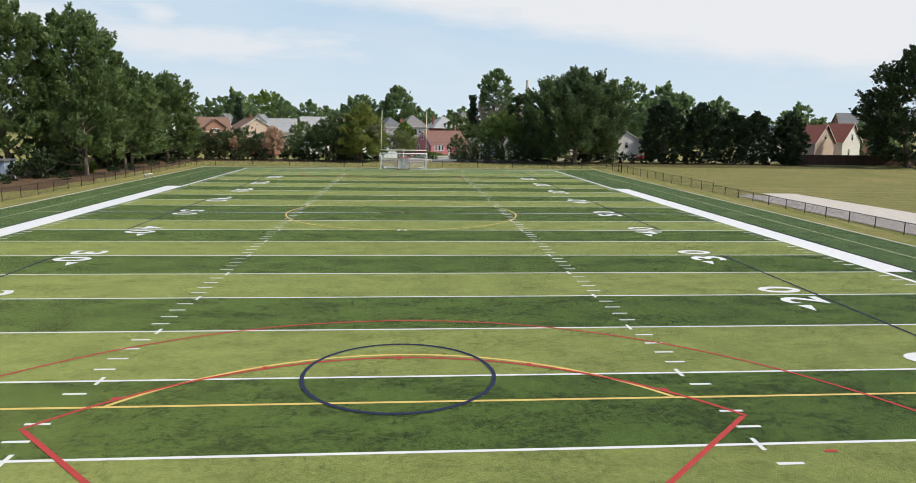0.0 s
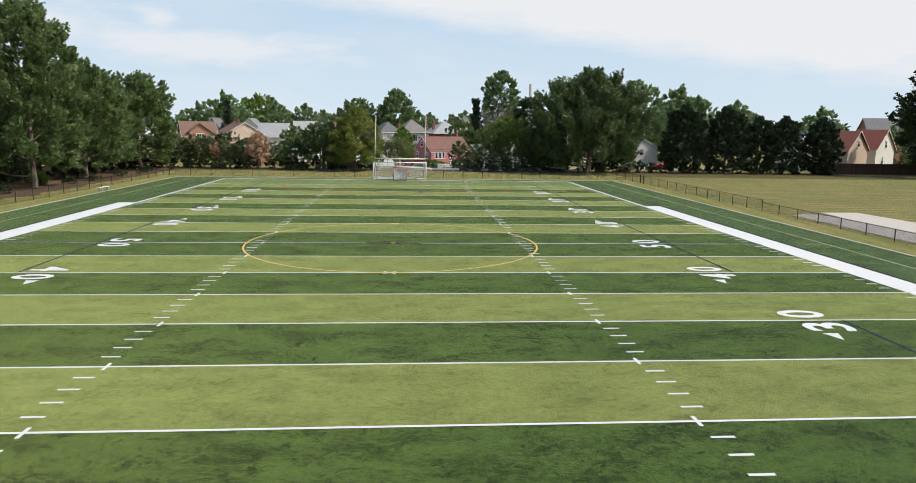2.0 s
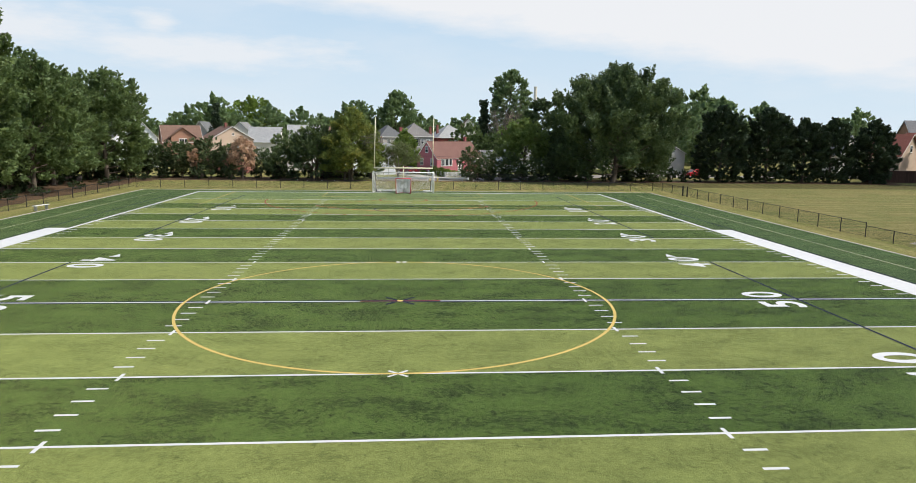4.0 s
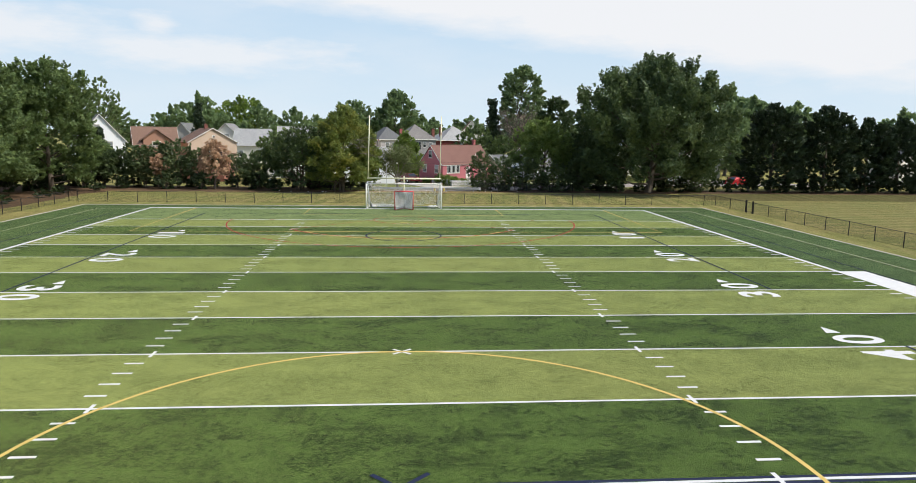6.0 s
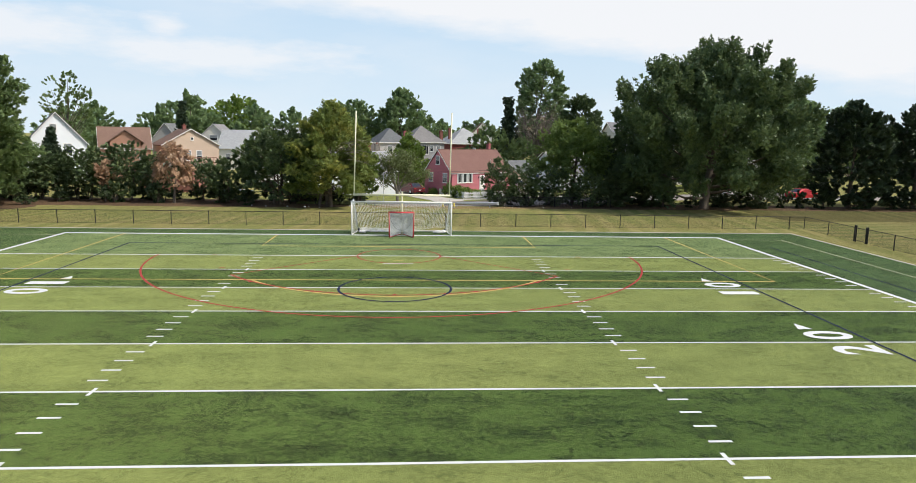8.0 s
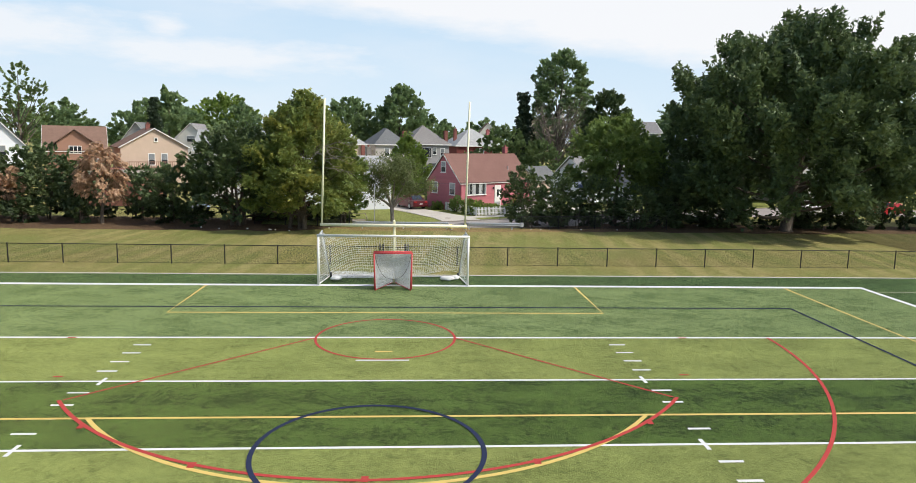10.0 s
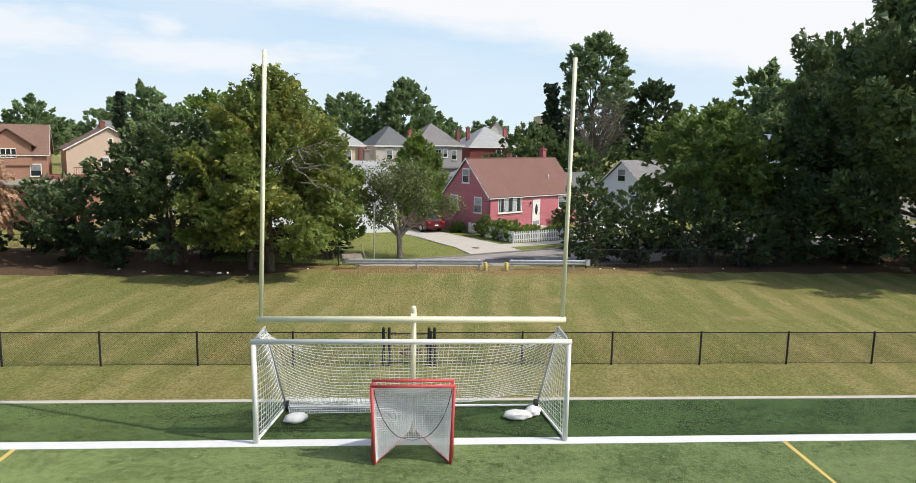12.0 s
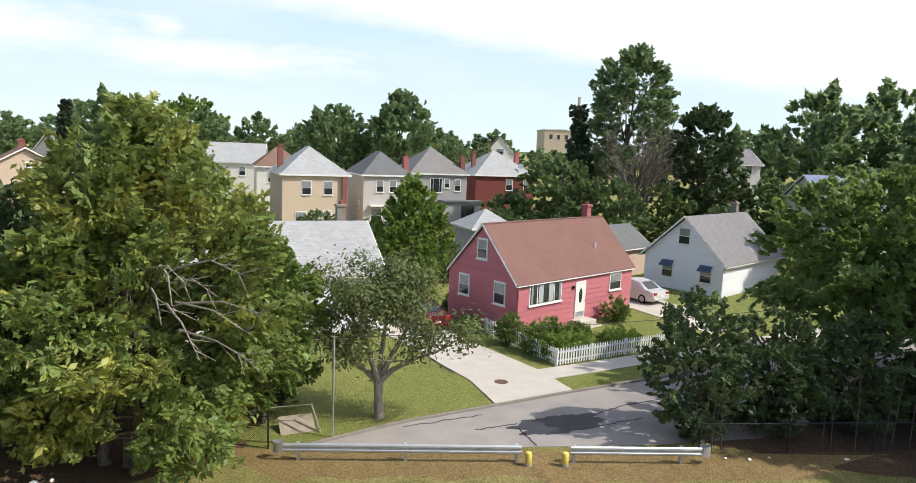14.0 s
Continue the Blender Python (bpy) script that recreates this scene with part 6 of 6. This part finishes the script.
house("factory_building", "distant tan brick factory with flat roof", 60.5, 420, 0, 17.0, 20.0, 20.0, 20.6, "hip", "cream", "light", [("front", 3.0 + 3.6 * k, 15.5, 1.6, 2.2, "single") for k in range(4)])
house("garden_shed", "small shed with a pale grey hip roof", 5.2, 158, 20, 3.8, 3.8, 3.6, 5.0, "hip", "ash", "light", [])

house("white_house", "white two storey house with a pale grey roof behind trees", -32.5, 214, 8, 8.6, 8.0, 6.3, 9.2, "gable", "pale", "light", [("front", 2.0, 4.2, 0.9, 1.3), ("front", 5.4, 4.2, 0.9, 1.3)])
house("brown_roof_house", "cream house with brown hip roof behind a taller house", -21.4, 199, 16, 6.4, 7.0, 6.4, 9.3, "hip", "pale", "rust", [("front", 2.0, 4.2, 0.9, 1.3)])
house("white_garage", "low white garage with a pale gable roof", -20.8, 160, 20, 5.0, 6.0, 2.8, 4.9, "gable", "pale", "light", [], gable_axis="y")
house("garden_garage", "tan garden garage with a low grey shingle roof", 17.2, 156.8, 39.2, 4.0, 4.4, 2.5, 4.0, "gable", "tan", "dark", [])

# ---- guard rail, bollards, fences and cars by the street ----
def guard_rail(x0, x1, y, posts):
    g = tagged(empty("guard_rail", x0, y, GZ), "galvanised steel guard rail on short posts", "guard rail", kind="")
    L = x1 - x0
    prof = [(0.0, 0.30), (-0.045, 0.34), (-0.05, 0.39), (0.0, 0.43), (0.0, 0.47), (-0.05, 0.51), (-0.045, 0.56), (0.0, 0.60)]
    bm = bmesh.new()
    rows = [[bm.verts.new((x, py, pz)) for py, pz in prof] for x in (0, L)]
    back = [[bm.verts.new((x, py + 0.008, pz)) for py, pz in prof] for x in (0, L)]
    for i in range(len(prof) - 1):
        bm.faces.new((rows[0][i], rows[1][i], rows[1][i + 1], rows[0][i + 1]))
        bm.faces.new((back[0][i + 1], back[1][i + 1], back[1][i], back[0][i]))
    part("rail_beam", bm, M["galvanised"], g)
    for px in posts:
        part("post", box(px - x0 - 0.05, px - x0 + 0.05, 0.02, 0.16, -0.2, 0.6, 0.008), M["galvanised"], g)
    for s, ex in ((-1, 0.0), (1, L)):
        if (s < 0 and x0 < 0) or (s > 0 and x1 > 8):
            bm = bmesh.new()
            pts = [(ex + s * (0.04 + 0.3 * math.sin(radians(a))), 0.1 - 0.16 * math.cos(radians(a))) for a in range(0, 181, 15)]
            for i in range(len(pts) - 1):
                (xa, ya), (xb, yb) = pts[i], pts[i + 1]
                poly_solid(bm, [(xa, ya, 0.28), (xb, yb, 0.28), (xb, yb, 0.62), (xa, ya, 0.62)], (yb - ya, xa - xb, 0), 0.012)
            bmesh.ops.recalc_face_normals(bm, faces=bm.faces)
            part("end_shoe", bm, M["galvanised"], g)
    return g


guard_rail(-3.75, 3.85, 123.45, (-3.3, 0.1, 3.7))
guard_rail(5.45, 9.85, 123.45, (5.6, 9.2))
YB = plain("bollard_yellow", (0.72, 0.58, 0.13), 0.7, vary=0.25, scale=4)


def bollard(x, y):
    b = tagged(empty("bollard", x, y, GZ), "short yellow steel bollard beside the guard rail", "bollard", "bollards in the gap")
    part("body", tube([(0, 0, -0.1), (0, 0, 0.44), (0, 0, 0.47)], [0.11, 0.11, 0.09], 14), YB, b, smooth=True)
    part("collar", tube([(0, 0, 0.0), (0, 0, 0.08)], 0.125, 14), M["galvanised"], b)
    return b


bollard(4.05, 123.25)
bollard(5.25, 123.25)

picket_me = mesh_of(box(-0.035, 0.035, -0.012, 0.012, 0.06, 0.8), M["white_paint"])
tip = bmesh.new()
poly_solid(tip, [(-0.035, -0.012, 0.8), (0.035, -0.012, 0.8), (0.0, -0.012, 0.88)], (0, -1, 0), 0.024)
tip_me = mesh_of(tip, M["white_paint"])
bmj = bmesh.new()
bmj.from_mesh(picket_me)
bmj.from_mesh(tip_me)
bmj.to_mesh(picket_me)
bmj.free()


def picket_fence(x0, y0, x1, y1):
    L, ang = math.hypot(x1 - x0, y1 - y0), math.degrees(math.atan2(y1 - y0, x1 - x0))
    f = tagged(empty("picket_fence", x0, y0, GZ + 0.07, ang), "white wooden picket fence round the front garden", "fence")
    n = int(L / 0.16)
    for i in range(n + 1):
        p = link_mesh("picket", picket_me, None, f)
        p.matrix_basis = pose(i * L / n, -0.03, 0.02 * noise.noise(Vector((i * 0.4, x0, 0))), 0, 2.5 * noise.noise(Vector((i * 0.7, y0, 3))), 0)
    for z in (0.22, 0.62):
        part("rail", box(0, L, -0.015, 0.03, z, z + 0.07), M["white_paint"], f)
    for i in range(int(L / 2.2) + 1):
        part("post", box(i * 2.2 - 0.045, i * 2.2 + 0.045, 0.03, 0.12, -0.1, 0.84, 0.01), M["white_paint"], f)
    return f


picket_fence(4.28, 138.8, 7.1, 133.3)
picket_fence(7.1, 133.3, 14.8, 137.2)

TYRE = plain("tyre", (0.02, 0.02, 0.02), 0.9, vary=0.2)
LAMP_RED = plain("tail_lamp", (0.35, 0.02, 0.02), 0.2, vary=0.05, spec=0.6)


def car(x, y, turn, paint, label):
    """A saloon car, nose along local x."""
    c = tagged(empty("car", x, y, GZ + 0.1, turn), label, "car")
    prof = [(-2.25, 0.3), (-2.28, 0.62), (-2.2, 0.9), (-1.6, 0.98), (-0.95, 1.38), (-0.2, 1.46), (0.45, 1.4), (1.15, 0.98), (1.95, 0.84), (2.22, 0.66), (2.25, 0.34), (1.8, 0.22), (-1.8, 0.22)]
    bm = bmesh.new()
    rings = []
    for s, k in ((-0.87, 0.0), (-0.8, 1.0), (0.8, 1.0), (0.87, 0.0)):
        ring = []
        for px, pz in prof:
            inner = s * (0.8 if pz > 1.0 else 1.0)
            ring.append(bm.verts.new((px * (0.985 if k == 0 else 1.0), inner, pz if k else 0.3 + (pz - 0.3) * 0.95)))
        rings.append(ring)
    n = len(prof)
    for a, b in zip(rings, rings[1:]):
        for i in range(n):
            bm.faces.new((a[i], b[i], b[(i + 1) % n], a[(i + 1) % n]))
    bm.faces.new(rings[0])
    bm.faces.new(rings[-1][::-1])
    bmesh.ops.recalc_face_normals(bm, faces=bm.faces)
    part("body", bm, paint, c, smooth=False)
    for s in (-1, 1):
        yy = s * 0.722
        me = from_data("side_window", [(-1.3, s * 0.745, 1.02), (0.95, s * 0.745, 1.02), (0.4, s * 0.7, 1.33), (-0.85, s * 0.7, 1.33)], [(0, 1, 2, 3)])
        link_mesh("side_window", me, M["glass"], c)
    link_mesh("rear_window", from_data("rear_window", [(-1.6, -0.6, 1.0), (-1.6, 0.6, 1.0), (-0.98, 0.55, 1.395), (-0.98, -0.55, 1.395)], [(0, 1, 2, 3)]), M["glass"], c)
    link_mesh("windscreen", from_data("windscreen", [(1.13, -0.62, 1.01), (1.13, 0.62, 1.01), (0.47, 0.56, 1.415), (0.47, -0.56, 1.415)], [(0, 1, 2, 3)]), M["glass"], c)
    for px in (-1.35, 1.4):
        for s in (-1, 1):
            w = part("wheel", tube([(px, s * 0.68, 0.31), (px, s * 0.89, 0.31)], 0.31, 16), TYRE, c)
            part("rim", tube([(px, s * 0.88, 0.31), (px, s * 0.9, 0.31)], 0.19, 12), M["galvanised"], w)
    for s in (-1, 1):
        part("tail_light", box(-2.3, -2.2, s * 0.62 - 0.14, s * 0.62 + 0.14, 0.7, 0.86, 0.02), LAMP_RED, c)
        part("headlight", box(2.1, 2.22, s * 0.6 - 0.16, s * 0.6 + 0.16, 0.6, 0.72, 0.02), M["white_paint"], c)
    part("bumper", box(-2.33, -2.2, -0.8, 0.8, 0.34, 0.52, 0.03), paint, c)
    part("plate", box(-2.345, -2.33, -0.16, 0.16, 0.54, 0.64), M["white_paint"], c)
    return c


car(15.8, 148.7, 123, plain("car_silver", (0.62, 0.62, 0.62), 0.3, 0.3, vary=0.03), "silver saloon car parked beside the red house")
car(0.6, 140.6, 118, plain("car_maroon", (0.09, 0.012, 0.016), 0.25, 0.1, vary=0.05), "dark maroon car parked on the driveway")
car(53.5, 139.0, 20, plain("car_red", (0.45, 0.03, 0.04), 0.25, 0.1, vary=0.05), "red car parked behind the dark trees")
car(44.0, 138.5, 20, plain("car_white", (0.7, 0.7, 0.7), 0.3, 0.1, vary=0.03), "white car parked behind the dark trees")
slab("side_street", [(36, 137.5), (36, 144.5), (110, 148.5), (110, 141.5)], GZ - 0.2, GZ + 0.016, M["asphalt"], "asphalt street behind the tree row", "road")

# street patches, manhole, cracks
bm = bmesh.new()
pts = []
for k in range(72):
    a = 2 * math.pi * k / 72
    jag = 1 + 0.32 * noise.noise(Vector((2.2 * math.cos(a), 2.2 * math.sin(a), 1))) + 0.22 * noise.noise(Vector((7 * math.cos(a), 7 * math.sin(a), 4)))
    pts.append((5.8 + 1.8 * math.cos(a) * jag, 126.62 + 0.78 * math.sin(a) * jag + 0.55 * math.cos(a) * jag))
link_mesh("asphalt_patch", from_data("asphalt_patch", [(x, y, GZ + 0.02) for x, y in pts], [tuple(range(72))]), M["asphalt_dark"], bpy.data.objects["road"], "dark wet asphalt patch")
for i, (x0, y0, x1, y1) in enumerate(((2.6, 126.0, 4.2, 126.6), (7.3, 127.6, 9.5, 129.0), (7.0, 126.4, 9.2, 127.3), (0.0, 126.2, 3.0, 127.4), (4.2, 126.2, 4.6, 124.7), (9.0, 128.6, 14.0, 131.2))):
    cr = [(x0 + (x1 - x0) * k / 14, y0 + (y1 - y0) * k / 14 + 0.13 * noise.noise(Vector((k * 0.8, i * 3.1, 0)))) for k in range(15)]
    strip("road_crack", cr, 0.07, GZ + 0.02, M["asphalt_dark"], bpy.data.objects["road"])
drv = bpy.data.objects["driveway"]
flat("manhole_cover", arc(4.15, 130.9, 0.3, 0, 360, 24)[:-1], GZ + 0.111, M["rust"], drv, "round iron manhole cover")
strip("driveway_joint", [(2.2, 131.9), (-0.4, 137.5)], 0.06, GZ + 0.11, M["asphalt_dark"], drv)
strip("driveway_joint", [(2.0, 134.2), (4.6, 135.3)], 0.03, GZ + 0.11, M["asphalt"], drv)

# red house extras and garden
for i, (x, y, h, r, lf) in enumerate(((5.35, 136.6, 1.6, 0.75, "leaf_maple"), (6.3, 135.2, 1.5, 0.7, "leaf_maple"), (7.1, 134.3, 1.3, 0.6, "leaf_bright"), (8.6, 135.6, 1.0, 0.9, "leaf_bright"), (10.6, 136.4, 1.0, 0.8, "leaf_bright"),
                                      (12.4, 142.0, 1.5, 0.85, "leaf_maple"), (11.6, 137.6, 0.9, 0.9, "leaf_bright"), (9.2, 138.4, 0.8, 0.8, "leaf_bright"), (2.9, 143.6, 1.1, 0.7, "leaf_maple"), (7.6, 137.8, 1.2, 0.7, "leaf_maple"), (3.4, 139.2, 0.9, 0.6, "leaf_maple"))):
    bush("garden_shrub", "leafy green garden shrub by the red house", x, y, h * 1.15, r * 1.2, lf, 200 + i, lobes=16, clumps=40, per=6, size=0.07, group="garden shrubs")


def awning(parent, u, z, w, d, ww):
    bm = bmesh.new()
    for i in range(5):
        a, b = i / 5, (i + 1) / 5
        add_box(bm, u - ww / 2 - 0.08, u + ww / 2 + 0.08, -0.55 * b, -0.55 * a - 0.01, z - 0.42 * b, z - 0.42 * a)
    ob = part("awning", bm, plain("awning_blue", (0.09, 0.13, 0.22), 0.6, vary=0.15), parent, "blue slatted metal awning")
    ob.matrix_basis = wall_pose("left", w, d)


wh = bpy.data.objects["white_house"]
awning(wh, 2.0, 2.25, 9.5, 6.4, 0.8)
awning(wh, 5.1, 2.25, 9.5, 6.4, 0.8)


def trampoline(x, y):
    t = tagged(empty("trampoline", x, y, GZ), "round garden trampoline with blue edge pad", "trampoline")
    blue = plain("pad_blue", (0.2, 0.27, 0.38), 0.6, vary=0.1)
    part("mat", tube([(0, 0, 0.78), (0, 0, 0.8)], 1.5, 28), M["black_steel"], t)
    bm = bmesh.new()
    ring = [(1.75 * math.cos(radians(a)), 1.75 * math.sin(radians(a)), 0.82) for a in range(0, 361, 15)]
    add_tube(bm, ring, 0.16, 6, False)
    for v in bm.verts:
        v.co.z = 0.82 + (v.co.z - 0.82) * 0.3
    part("edge_pad", bm, blue, t)
    for a in range(0, 360, 60):
        part("leg", tube([(1.7 * math.cos(radians(a)), 1.7 * math.sin(radians(a)), 0), (1.7 * math.cos(radians(a)), 1.7 * math.sin(radians(a)), 0.78)], 0.03, 6), M["galvanised"], t)
    return t


trampoline(-20.0, 132.0)
pole = part("sign_pole", tube([(-2.4, 125.1, GZ - 0.1), (-2.4, 125.12, 3.5)], 0.035, 8), M["galvanised"], None)
tagged(pole, "thin weathered metal pole beside the kerb", "pole")
bd = tagged(empty("leaning_board", -3.6, 125.4, GZ, 20), "weathered plywood board leaning on a post", "board")
ob = part("sheet", box(-0.6, 0.6, -0.02, 0.02, 0, 0.8, 0.004), plain("plywood", (0.3, 0.26, 0.2), 0.9, vary=0.2), bd)
ob.matrix_basis = pose(0, 0, 0.05, -60, 0, 0)
ob = part("prop", tube([(0.75, -0.1, 0), (0.45, 0.1, 1.05)], 0.035, 6), M["bark_pale"], bd)
part("top_rope", tube([(-1.6, 0.3, 0.95), (-0.6, 0.25, 1.0), (0.45, 0.1, 1.02)], 0.015, 5), M["bark_pale"], bd)
# bare stems in the thicket
rs = random.Random(3)
for i in range(16):
    x = 10.2 + i * 0.75 + rs.uniform(-0.3, 0.3) if i > 4 else 10.6 + i * 0.12
    hh = rs.uniform(2.2, 3.6)
    st = part("sapling", tube([(0, 0, -0.1), (rs.uniform(-0.1, 0.1), 0, hh * 0.5), (rs.uniform(-0.3, 0.3), rs.uniform(-0.2, 0.2), hh)], [0.028, 0.02, 0.008], 5), M["bark"], None)
    st.matrix_basis = pose(x, 124.6 + rs.uniform(-0.2, 0.5), GZ)
    tagged(st, "thin pale bare stem at the edge of a thicket", "sapling", "bare stems in the thicket")
# factory stack
tagged(part("factory_chimney", tube([(76, 420, GZ), (76, 420, 34.5), (76, 420, 35.0)], [1.3, 0.95, 1.05], 16), WALLS["pale"], None), "tall pale factory chimney in the distance", "chimney")


plank_me = mesh_of(box(-0.07, 0.07, -0.012, 0.012, 0.0, 1.8), plain("fence_brown", (0.1, 0.055, 0.04), 0.9, vary=0.25, each=0.4))


def wooden_fence(x0, y0, x1, y1, k=1.0, label="dark brown wooden plank fence"):
    L, ang = math.hypot(x1 - x0, y1 - y0), math.degrees(math.atan2(y1 - y0, x1 - x0))
    f = tagged(empty("wooden_fence", x0, y0, GZ, ang), label, "fence")
    n = int(L / 0.15)
    for i in range(n + 1):
        p = link_mesh("plank", plank_me, None, f)
        p.matrix_basis = pose(i * L / n, 0, 0) @ Matrix.Diagonal((1, 1, k * (1 + 0.03 * noise.noise(Vector((i * 0.6, x0, 0)))), 1))
    for z in (0.35, 1.45):
        part("rail", box(0, L, 0.015, 0.06, z * k, z * k + 0.08), plank_me.materials[0], f)
    return f


wooden_fence(-13.4, 128.6, -8.2, 128.6, 0.95, "dark brown wooden fence behind the maple")
wooden_fence(79.0, 129.4, 116.0, 129.4, 1.15)
fence_run(-27.0, 128.4, -14.0, 128.4, label="low chain link garden fence behind the hedge")
shed = tagged(empty("garden_shed", -46.6, 73.0, -0.03, 8), "pale blue wooden shed with flat dark roof", "shed")
part("wall", box(-3.0, 1.0, 0, 3.0, 0, 2.3), plain("shed_blue", (0.27, 0.33, 0.42), 0.8, vary=0.1), shed)
part("roof", box(-3.2, 1.2, -0.25, 3.2, 2.3, 2.45, 0.02), ROOFS["dark"], shed)

slab("driveway", [(13.6, 147.9), (17.2, 149.4), (20.6, 141.4), (17.4, 139.7)], GZ - 0.1, GZ + 0.1, M["concrete"], "cracked concrete parking strip beside the red house", "driveway")


def worn_path():
    """The trodden gap between the two bollards."""
    edge = []
    for k in range(12):
        edge.append((4.35 + 0.14 * noise.noise(Vector((k * 0.7, 2, 0))) - 0.02 * k, 122.2 + 0.2 * k))
    for k in range(12):
        edge.append((4.95 + 0.16 * noise.noise(Vector((k * 0.7, 9, 0))) - 0.02 * (11 - k), 124.4 - 0.2 * k))
    ob = link_mesh("trodden_path", from_data("trodden_path", [(x, y, ground_z(x, y) + 0.016) for x, y in edge], [tuple(range(24))]), M["straw"])
    return tagged(ob, "trodden bare soil between the two bollards", "soil", kind="structure")


worn_path()


# ---- small things at the edge of the lawn ----
fence_run(10.1, 124.2, 23.0, 124.9, label="old dark chain link fence before the thicket")
fence_run(-12.6, 125.6, -4.4, 124.3, label="old dark chain link fence beneath the maple")


def crumpled_paper(x, y, size, seed):
    bm = bmesh.new()
    bmesh.ops.create_icosphere(bm, subdivisions=2, radius=1)
    for v in bm.verts:
        k = 1 + 0.45 * noise.noise(v.co * 2.6 + Vector((seed, 0, 0)))
        v.co = Vector((v.co.x * size * k, v.co.y * size * 0.7 * k, max(0.0, v.co.z * size * 0.5 * k + size * 0.35)))
    ob = part("paper_scrap", bm, M["white_paint"], None)
    ob.matrix_basis = pose(x, y, ground_z(x, y) + 0.006, 0, 0, 47 * seed)
    return tagged(ob, "crumpled white paper scrap lying in leaf litter", "litter", "scraps along the tree line")


for k, (x, y, size) in enumerate(((-10.5, 121.8, 0.13), (-10.1, 122.0, 0.08), (-6.0, 123.3, 0.08), (-12.4, 122.4, 0.1), (-14.6, 122.2, 0.09), (-16.2, 122.9, 0.12), (-8.9, 121.4, 0.07), (10.9, 123.9, 0.07), (11.7, 123.8, 0.09), (12.5, 124.0, 0.06), (15.2, 123.9, 0.08), (18.4, 124.1, 0.07))):
    crumpled_paper(x, y, size, k + 1)


def drain_grate(x, y):
    """A round cast grate set flush in the grass behind the gate."""
    g = tagged(empty("drain_grate", x, y, ground_z(x, y)), "round rusty iron drain grate set in bare soil", "drain")
    ring = [(0.34 * math.cos(radians(a)), 0.34 * math.sin(radians(a)), 0.015) for a in range(0, 361, 20)]
    part("rim", tube(ring, 0.03, 6), M["rust"], g)
    for k in range(-3, 4):
        half = math.sqrt(0.33 ** 2 - (0.09 * k) ** 2)
        part("bar", box(0.09 * k - 0.015, 0.09 * k + 0.015, -half, half, 0.0, 0.025), M["rust"], g)
    return g


drain_grate(-0.1, 107.7)
cable_pts = [(-2.4 + 29.0 * u, 125.12 + 5.6 * u, 3.45 + 1.6 * u - 1.4 * u * (1 - u)) for u in (k / 16 for k in range(17))]
tagged(part("overhead_cable", tube(cable_pts, 0.012, 5), M["black_steel"], None), "thin black cable strung from a pole across the street", "cable")
